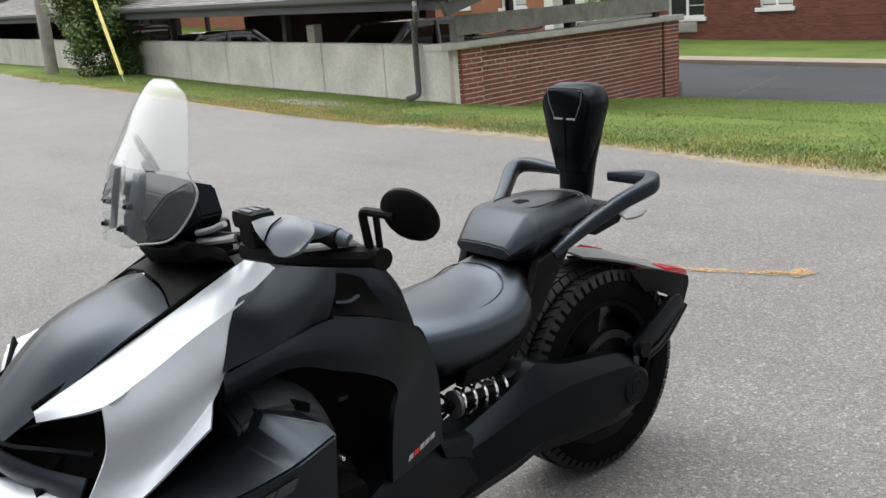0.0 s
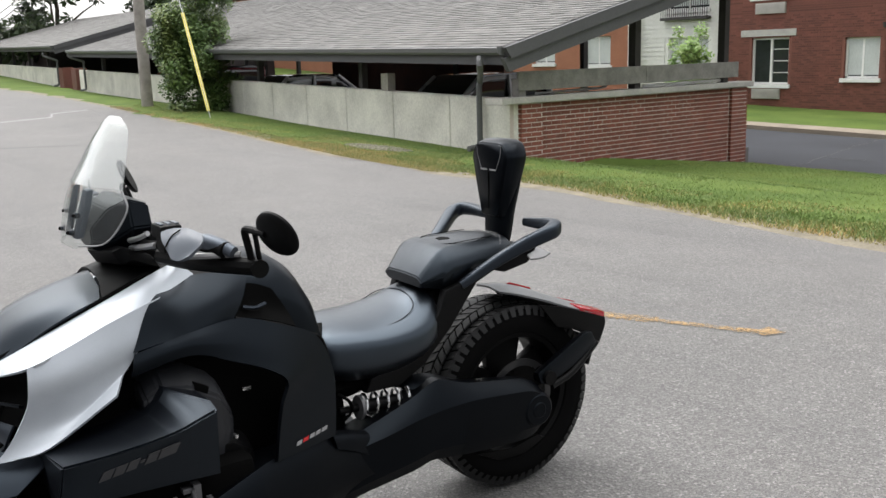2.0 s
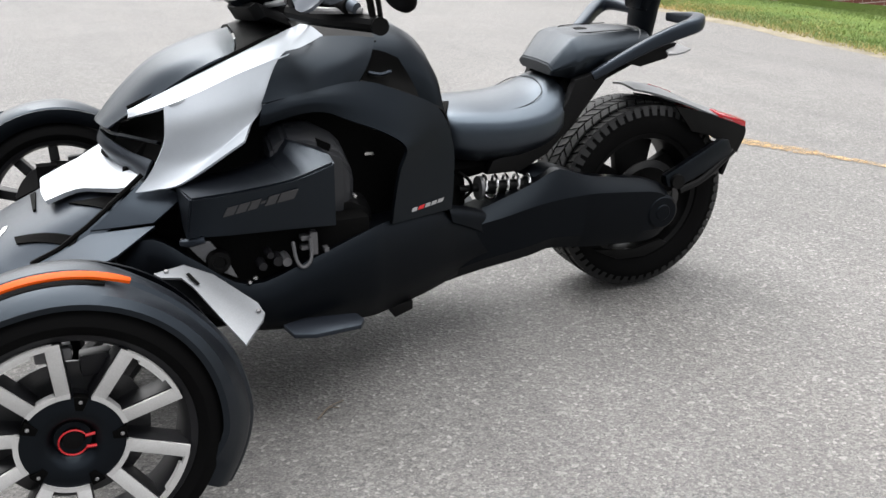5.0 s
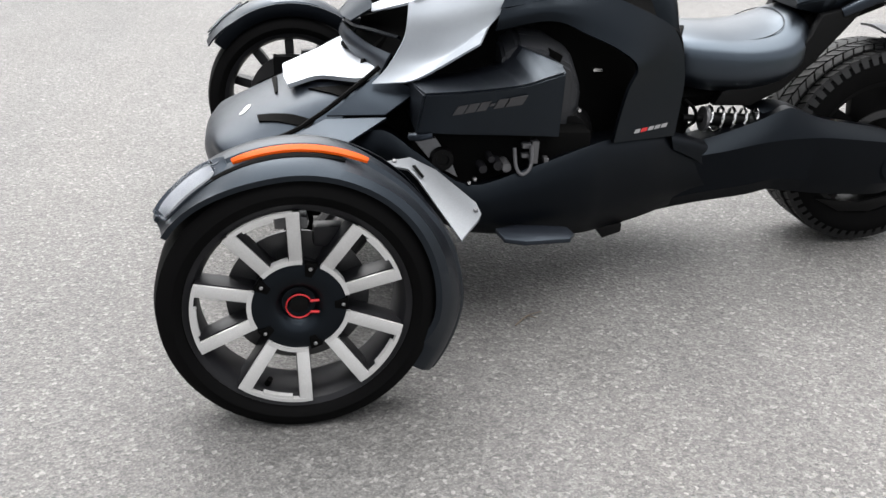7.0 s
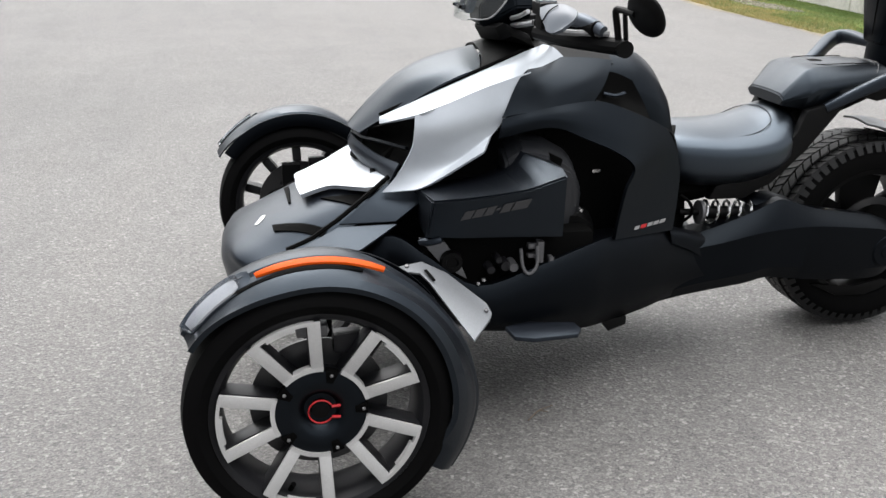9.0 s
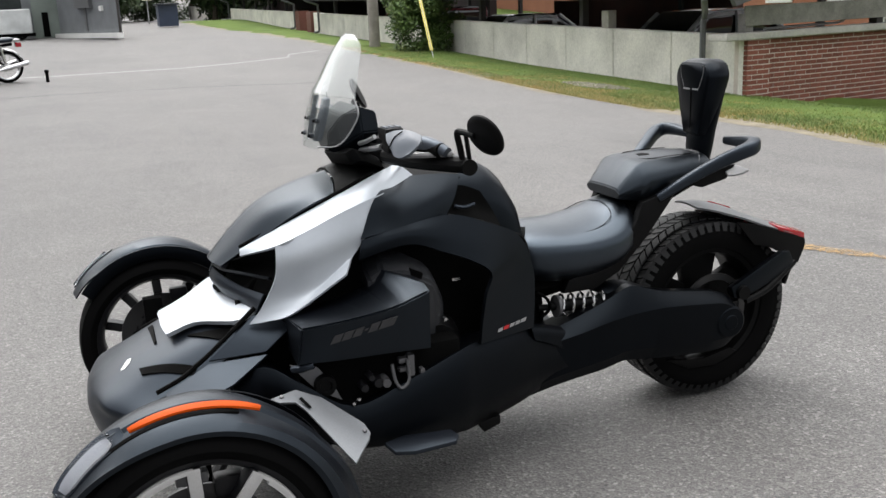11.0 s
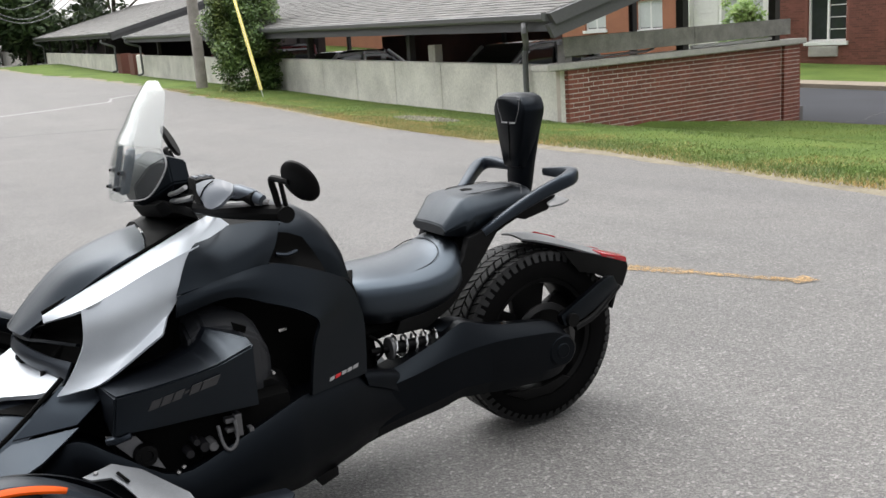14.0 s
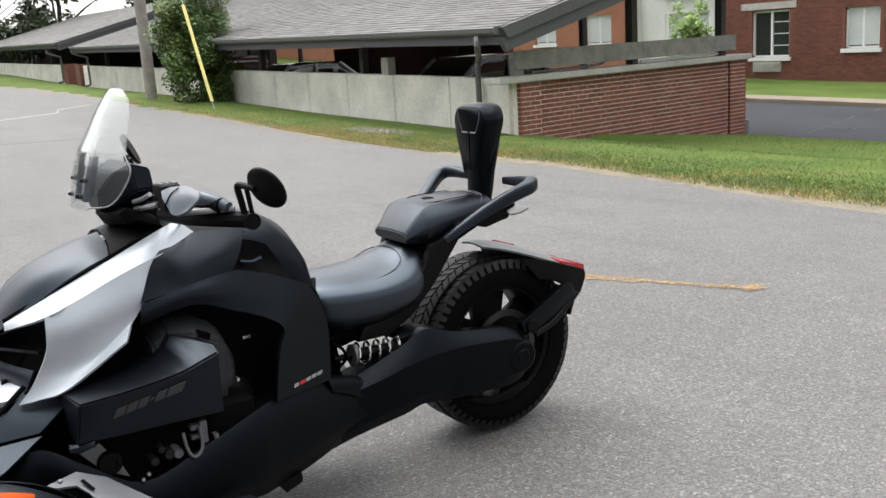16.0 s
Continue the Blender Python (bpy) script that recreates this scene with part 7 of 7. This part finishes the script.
def car(name, label, m, paint_m, length=4.6, width=1.8, height=1.5, van=False):
    """Built nose towards -x at the origin, then placed."""
    c = thing(name, label, "car")
    L, W, H = length, width / 2, height
    roof0, roof1 = (0.30, 0.98) if van else (0.42, 0.74)
    hood = 0.58 * H if not van else 0.62 * H

    def body(s):
        u, w, z0, z1 = s
        return [(-w * 0.92, z0), (-w, z0 + 0.25 * (z1 - z0)), (-w, z0 + 0.75 * (z1 - z0)), (-w * 0.93, z1), (w * 0.93, z1), (w, z0 + 0.75 * (z1 - z0)), (w, z0 + 0.25 * (z1 - z0)), (w * 0.92, z0)]

    bd = loft([(0.0, W * 0.8, 0.3, hood * 0.72), (0.06 * L, W * 0.95, 0.22, hood * 0.86), (0.28 * L, W, 0.2, hood), (0.55 * L, W, 0.2, hood * 1.03), (0.92 * L, W * 0.97, 0.22, hood * 1.08), (L, W * 0.85, 0.3, hood * (1.02 if van else 0.95))], body, 3)
    part("body", bd, paint_m, c, angle=50)
    g = loft([((roof0 - 0.16) * L, W * 0.86, hood * 0.98, hood * 1.0), (roof0 * L, W * 0.80, hood * 0.98, H - 0.06), ((roof0 + 0.05) * L, W * 0.78, hood * 0.98, H - 0.015), (0.5 * (roof0 + roof1) * L, W * 0.78, hood * 0.98, H), (roof1 * L, W * 0.76, hood * 0.98, H - 0.04), (min(0.995, roof1 + (0.03 if van else 0.14)) * L, W * 0.78, hood * 0.98, hood * 1.04)], body, 3)
    part("glasshouse", g, CAR_GLASS, c, "dark tinted glass", angle=50)
    bm = bmesh.new()
    rows = [[(x * L, y * W * 0.80, H + dz + 0.006) for y in (-1, -0.5, 0, 0.5, 1)] for x, dz in ((roof0 + 0.01, -0.05), (roof0 + 0.06, -0.01), (0.5 * (roof0 + roof1), 0.004), (roof1 - 0.02, -0.03), (roof1, -0.05))]
    add_rings(bm, [[(p[0], p[1], p[2] - 0.05 * (abs(p[1]) / (W * 0.8)) ** 4) for p in r] for r in rows], closed=False)
    bmesh.ops.recalc_face_normals(bm, faces=bm.faces)
    bmesh.ops.solidify(bm, geom=list(bm.faces), thickness=0.07)
    part("roof_panel", bm, paint_m, c)
    for sg in (-1, 1):
        for a, b in (((roof0 - 0.15, hood), (roof0, H - 0.05)), ((0.5 * (roof0 + roof1), hood), (0.5 * (roof0 + roof1), H - 0.03)), ((min(0.98, roof1 + (0.02 if van else 0.12)), hood * 1.03), (roof1, H - 0.05))):
            part("pillar", tube_bm([(a[0] * L, sg * W * 0.87, a[1]), (b[0] * L, sg * W * 0.79, b[1])], 0.05, 6), paint_m, c)
        part("side_mirror", box_bm((roof0 - 0.1) * L, (roof0 - 0.06) * L, sg * (W + 0.09) - 0.08, sg * (W + 0.09) + 0.08, hood, hood + 0.14, bevel=0.03), paint_m, c)
        for x in (0.2, 0.8):
            w = part("wheel", lathe_bm(tyre_profile(0.1, 0.33, 0.21), (x * L, sg * (W - 0.1), 0.33), seg=24), RUBBER, c)
            part("rim", lathe_bm([(0.09 * sg, 0.0), (0.09 * sg, 0.05), (0.06 * sg, 0.2), (0.03 * sg, 0.215)], (x * L, sg * (W - 0.1), 0.33), seg=20), STEEL, w)
    c.matrix_world = m
    return c


FLOOR_Z = -0.42
SILVER_CAR = grainy("silver_car_paint", (0.42, 0.43, 0.44), 0.3, 0.4, var=0.06)
RED_CAR = grainy("dark_red_car_paint", (0.16, 0.012, 0.018), 0.3, var=0.08)
WHITE_CAR = grainy("white_car_paint", (0.80, 0.80, 0.80), 0.3, var=0.04)
car("car", "silver sport utility car parked behind the wall", pose(7.65, 13.3, FLOOR_Z - 0.02, 0, 0, 2), SILVER_CAR, 4.6, 1.85, 1.47)
car("car", "white sedan parked behind the concrete wall", pose(13.25, 22.0, FLOOR_Z, 0, 0, 181), WHITE_CAR, 4.8, 1.8, 1.42)
car("van", "dark red van parked behind the concrete wall", pose(8.3, 30.0, FLOOR_Z, 0, 0, 1), RED_CAR, 4.5, 1.9, 1.66, True)

# ---- far end of the lot: sheds, bin, parked motorcycle ----
SHED = grainy("grey_shed_siding", (0.17, 0.18, 0.19), 0.7, var=0.15, big=2, small=30)
SHED_GREEN = grainy("grey_green_siding", (0.17, 0.20, 0.18), 0.7, var=0.15)
shed = thing("shed", "grey sided shed with white base trim and a meter box", "shed")
a, b = Vector((-1.3, 44.2, 0)), Vector((0.88, 38.0, 0))
dv = (b - a).normalized()
nv = Vector((-dv.y, dv.x, 0)) * -1
if nv.x > 0:
    nv = -nv


def shed_box(s0, s1, o0, o1, z0, z1):
    bm = bmesh.new()
    base = ground_z(0, 41)
    P = [a + dv * s + (nv * o if o > 0 else Vector((0.15, -1, 0)) * o) for s, o in ((s0, o0), (s1, o0), (s1, o1), (s0, o1))]
    add_rings(bm, [[(p.x, p.y, base + z) for p in P] for z in (z0, z1)])
    bmesh.ops.recalc_face_normals(bm, faces=bm.faces)
    return bm


SL = (b - a).length
part("wall", shed_box(0, SL, 0, -4.5, 0, 3.2), SHED, shed, smooth=False)
for k in range(16):
    part("board", shed_box(0.0, SL, 0.012, -0.01, 0.25 + k * 0.18, 0.25 + k * 0.18 + 0.165), SHED, shed, smooth=False)
part("base_trim", shed_box(-0.1, SL + 0.1, 0.25, -0.02, 0.02, 0.22), WHITE, shed, "white base trim", smooth=False)
part("meter_box", shed_box(SL * 0.36, SL * 0.60, 0.18, 0.0, 1.25, 1.95), GUTTER, shed, "grey meter box", smooth=False)
part("conduit", shed_box(SL * 0.46, SL * 0.49, 0.06, 0.0, 0.3, 1.25), GUTTER, shed, smooth=False)
part("lamp", shed_box(SL * 0.72, SL * 0.76, 0.1, 0.0, 1.1, 1.3), WHITE, shed, smooth=False)
part("drain_pipe", tube_bm([b + nv * 0.08 + Vector((0, 0, 0.6)), b + nv * 0.08 + Vector((0, 0, 3.8))], 0.05, 8), DARK_PAINT, shed)
part("roof", shed_box(-0.3, SL + 0.3, 0.4, -4.9, 3.2, 3.4), SHINGLE, shed, smooth=False)
shed2 = thing("shed", "grey-green shed with a narrow dark opening", "shed")
g0 = ground_z(0, 45)
part("wall", box_bm(-2.4, -1.2, 44.4, 48, g0, g0 + 3.2), SHED_GREEN, shed2, smooth=False)
part("opening", box_bm(-2.02, -1.75, 44.37, 44.45, g0 + 0.05, g0 + 1.1), CORE, shed2, smooth=False)
part("wall", box_bm(-9.0, -2.4, 45.0, 48.5, g0, g0 + 3.2), SHED, shed2, smooth=False)
for k in range(4):
    part("window", box_bm(-8.2 + k * 1.5, -7.3 + k * 1.5, 44.95, 45.02, g0 + 1.2, g0 + 2.2), GLASS_DARK, shed2, smooth=False)
tr = thing("trailer", "pale weathered box trailer beside the shed", "trailer")
part("box", box_bm(-4.7, -2.45, 42.6, 44.2, g0 + 0.25, g0 + 1.25, bevel=0.04), grainy("stained_white_panel", (0.55, 0.57, 0.57), 0.6, var=0.3, big=1.5), tr, smooth=False)
part("chassis", box_bm(-4.8, -2.35, 42.7, 44.1, g0 + 0.12, g0 + 0.25), CORE, tr, smooth=False)
for x in (-4.2, -2.9):
    part("wheel", lathe_bm(tyre_profile(0.07, 0.25, 0.14), (x, 42.75, g0 + 0.25), seg=20), RUBBER, tr)
bin_ = thing("waste_bin", "dark blue waste container at the lot's end", "waste bin")
gz2 = ground_z(4.3, 52)
part("tub", loft([(3.75, 0.55, gz2 + 0.05, gz2 + 1.15), (4.75, 0.55, gz2 + 0.05, gz2 + 1.15)], lambda s: [(52.2 - s[1], s[2]), (52.2 + s[1], s[2]), (52.2 + s[1] * 1.15, s[3]), (52.2 - s[1] * 1.15, s[3])], 1), grainy("blue_bin", (0.035, 0.05, 0.085), 0.5), bin_, smooth=False)
part("lid", box_bm(3.65, 4.85, 51.4, 53.0, gz2 + 1.15, gz2 + 1.25, bevel=0.03), grainy("dark_bin_lid", (0.02, 0.025, 0.03), 0.5), bin_, smooth=False)
tagged(part("marker_post", lathe_bm([(0, 0.0), (0, 0.035), (0.17, 0.03), (0.19, 0.045), (0.24, 0.04), (0.25, 0)], (-2.0, 18.25, ground_z(-2, 18)), "z", 14), CORE), "short black marker stub on the asphalt", "bollard")
sign = thing("sign_post", "small pale sign on a post near the trees", "sign")
part("post", tube_bm([(4.2, 62, 0.9), (4.2, 62, 3.4)], 0.04, 8), STEEL, sign)
part("board", box_bm(3.9, 4.5, 61.9, 61.95, 2.4, 3.4), grainy("pale_sign", (0.6, 0.5, 0.4), 0.5), sign, smooth=False)

moto = thing("motorcycle", "red motorcycle with chrome exhaust parked on the lot", "motorcycle")
MRED = satin("red_tank_paint", (0.11, 0.005, 0.010), 0.2, coat=0.6)
for nm, x in (("rear_wheel", 0.0), ("front_wheel", -1.45)):
    w = part(nm, lathe_bm([(-0.04, 0.235), (-0.05, 0.255), (0.05, 0.255), (0.04, 0.235), (-0.04, 0.235)], (x, 0, 0.32), seg=36), CHROME, moto)
    part("tyre", lathe_bm(tyre_profile(0.06, 0.32, 0.25), (x, 0, 0.32), seg=36), RUBBER, w)
    part("hub", lathe_bm([(-0.07, 0), (-0.07, 0.06), (0.07, 0.06), (0.07, 0)], (x, 0, 0.32), seg=16), STEEL, w)
    for k in range(14):
        t = 2 * math.pi * k / 14
        part("spoke", tube_bm([(x + 0.05 * math.cos(t), 0.03 * (-1) ** k, 0.32 + 0.05 * math.sin(t)), (x + 0.24 * math.cos(t + 0.25), 0, 0.32 + 0.24 * math.sin(t + 0.25))], 0.004, 4), CHROME, w)
    bm = bmesh.new()
    add_rings(bm, [[Vector((x + 0.36 * math.cos(t), y, 0.32 + 0.36 * math.sin(t) - abs(y) * 0.4)) for y in (-0.08, -0.04, 0, 0.04, 0.08)] for t in (radians(d) for d in range(15 if x == 0 else 40, 150, 8))], closed=False)
    bmesh.ops.recalc_face_normals(bm, faces=bm.faces)
    bmesh.ops.solidify(bm, geom=list(bm.faces), thickness=0.004)
    part("mudguard", bm, CHROME, moto)


def oval(s):
    x, hw, lo, hi = s
    return [(hw * math.cos(t), (lo + hi) / 2 + (hi - lo) / 2 * math.sin(t)) for t in (2 * math.pi * k / 14 for k in range(14))]


part("fuel_tank", loft([(-1.06, 0.05, 0.82, 0.92), (-1.0, 0.11, 0.78, 0.98), (-0.85, 0.14, 0.76, 1.0), (-0.68, 0.12, 0.76, 0.95), (-0.56, 0.07, 0.78, 0.88)], oval), MRED, moto, "glossy red fuel tank", angle=70)
part("seat", loft([(-0.60, 0.09, 0.80, 0.86), (-0.45, 0.12, 0.77, 0.87), (-0.15, 0.12, 0.78, 0.89), (0.10, 0.11, 0.79, 0.90), (0.18, 0.06, 0.82, 0.88)], oval), VINYL, moto, angle=70)
part("side_cover", plate_bm([(-0.52, -0.15, 0.58), (-0.28, -0.15, 0.58), (-0.22, -0.15, 0.74), (-0.55, -0.15, 0.74)], (0, 0.3, 0), 0.01), STEEL, moto)
part("airbox", box_bm(-0.66, -0.22, -0.12, 0.12, 0.44, 0.76, bevel=0.03), CORE, moto)
part("engine", box_bm(-0.95, -0.45, -0.17, 0.17, 0.26, 0.5, bevel=0.04), ALLOY_DARK, moto)
for k in range(6):
    part("cylinder_fin", box_bm(-0.92, -0.66, -0.15, 0.15, 0.51 + 0.032 * k, 0.53 + 0.032 * k), STEEL, moto, smooth=False)
part("crankcase_cover", lathe_bm([(-0.22, 0), (-0.22, 0.07), (-0.17, 0.1), (-0.1, 0.1)], (-0.55, 0, 0.37), "y", 20), CHROME, moto)
for sg in (-1, 1):
    part("exhaust", tube_bm(spline([(-0.9, sg * 0.12, 0.5), (-1.02, sg * 0.14, 0.38), (-0.9, sg * 0.16, 0.22), (-0.4, sg * 0.19, 0.24), (-0.2, sg * 0.20, 0.28), (0.36, sg * 0.22, 0.40)], 4), [0.02] * 17 + [0.045] * 4, 10), CHROME, moto, "chrome exhaust pipe")
    part("fork_leg", tube_bm([(-1.45, sg * 0.1, 0.32), (-1.12, sg * 0.1, 0.98)], 0.022, 8), CHROME, moto)
    part("rear_damper", tube_bm([(-0.05, sg * 0.13, 0.38), (-0.12, sg * 0.13, 0.74)], 0.03, 8), CHROME, moto)
    part("handlebar", tube_bm(spline([(-1.1, 0, 1.02), (-1.06, sg * 0.15, 1.06), (-0.98, sg * 0.36, 1.08)], 4), 0.013, 8), CHROME, moto)
    part("mirror", lathe_bm([(-0.01, 0), (-0.01, 0.05), (0.01, 0.055), (0.012, 0)], (-1.0, sg * 0.40, 1.26), "x", 16), CHROME, moto)
    part("mirror_stem", tube_bm([(-1.03, sg * 0.30, 1.07), (-1.0, sg * 0.40, 1.24)], 0.007, 6), CHROME, moto)
part("frame", tube_bm(spline([(-1.1, 0, 0.95), (-0.8, 0, 0.72), (-0.4, 0, 0.70), (0.15, 0, 0.76)], 4), 0.03, 8), CORE, moto)
part("frame", tube_bm(spline([(-1.08, 0, 0.9), (-1.0, 0, 0.3), (-0.5, 0, 0.22), (-0.35, 0, 0.5), (0.0, 0, 0.34)], 4), 0.025, 8), CORE, moto)
part("headlamp", lathe_bm([(0.06, 0), (0.05, 0.07), (-0.04, 0.09), (-0.07, 0.08), (-0.08, 0)], (-1.24, 0, 0.92), "x", 20), CHROME, moto)
part("tail_lamp", box_bm(0.22, 0.32, -0.06, 0.06, 0.70, 0.79, bevel=0.01), RED_LENS, moto)
part("tail_cowl", box_bm(0.12, 0.30, -0.08, 0.08, 0.80, 0.86, bevel=0.02), CHROME, moto)
part("side_stand", tube_bm([(-0.5, -0.15, 0.28), (-0.42, -0.33, 0.0)], 0.013, 6), CORE, moto)
moto.matrix_world = pose(-2.74, 18.75, ground_z(-2.7, 18.7), 5, 0, 20)

# ---- litter on the asphalt ----
twig = thing("twig", "thin dry brown twig lying on the asphalt", "twig")
part("stem", tube_bm(spline([(-1.160, -0.425, ground_z(-1.16, -0.42) + 0.004), (-1.120, -0.392, ground_z(-1.12, -0.39) + 0.009), (-1.075, -0.370, ground_z(-1.07, -0.37) + 0.005)], 4), [0.0022] * 5 + [0.0014] * 4, 6), BARK, twig)
part("side_shoot", tube_bm([(-1.120, -0.392, ground_z(-1.12, -0.39) + 0.009), (-1.098, -0.400, ground_z(-1.1, -0.4) + 0.006)], 0.0013, 5), BARK, twig)

# ---- bricks of the end wall ----
BRICKS = {}
spin = math.atan2(ALONG.y, ALONG.x)


def lay(s0, s1, out, z):
    w = round(s1 - s0, 3)
    if (w, out) not in BRICKS:
        me = bpy.data.meshes.new("brick")
        y0, y1, hh, c = 0.03, -out, COURSE - 0.014, 0.003
        V = [(0, y0, 0), (w, y0, 0), (w, y0, hh), (0, y0, hh), (0, y1 + c, 0), (w, y1 + c, 0), (w, y1 + c, hh), (0, y1 + c, hh), (c, y1, c), (w - c, y1, c), (w - c, y1, hh - c), (c, y1, hh - c)]
        F = [(0, 4, 5, 1), (3, 2, 6, 7), (0, 3, 7, 4), (1, 5, 6, 2), (4, 8, 9, 5), (5, 9, 10, 6), (6, 10, 11, 7), (7, 11, 8, 4), (8, 11, 10, 9)]
        me.from_pydata(V, [], F)
        me.materials.append(BRICK)
        BRICKS[(w, out)] = me
    ob = new("brick", BRICKS[(w, out)])
    p = on_end_wall(s0, random.uniform(-0.002, 0.003), z)
    ob.matrix_world = Matrix.Translation(p) @ Matrix.Rotation(spin, 4, "Z")
    ob.parent = end_wall


made = 0
rest = bmesh.new()
for row in range(22):
    z = 0.70 - (row + 1) * COURSE + 0.005
    spans = [(0.0, 0.47, 0.05), (0.475, LEN - 0.525, 0.0), (LEN - 0.52, LEN, 0.05)]
    for k, (a, b, out) in enumerate(spans):
        s = a - (BRICK_L / 2 if row % 2 else 0)
        while s < b - 0.02:
            s0, s1 = max(a, s) + 0.005, min(b, s + BRICK_L) - 0.005
            s += BRICK_L
            g = on_end_wall(s0, 0.1, 0)
            if s1 - s0 < 0.04 or z + COURSE < ground_z(g.x, g.y) - 0.06:
                continue
            if s0 < 4.3:
                lay(s0, s1, out, z)
                made += 1
            else:
                o = random.uniform(-0.002, 0.003)
                prism(rest, s0, s1, -0.03, out + o, z, z + COURSE - 0.014)
bmesh.ops.recalc_face_normals(rest, faces=rest.faces)
tagged(part("far_bricks", rest, BRICK, end_wall, smooth=False), "red bricks of the far wall stretch", kind="stuff")
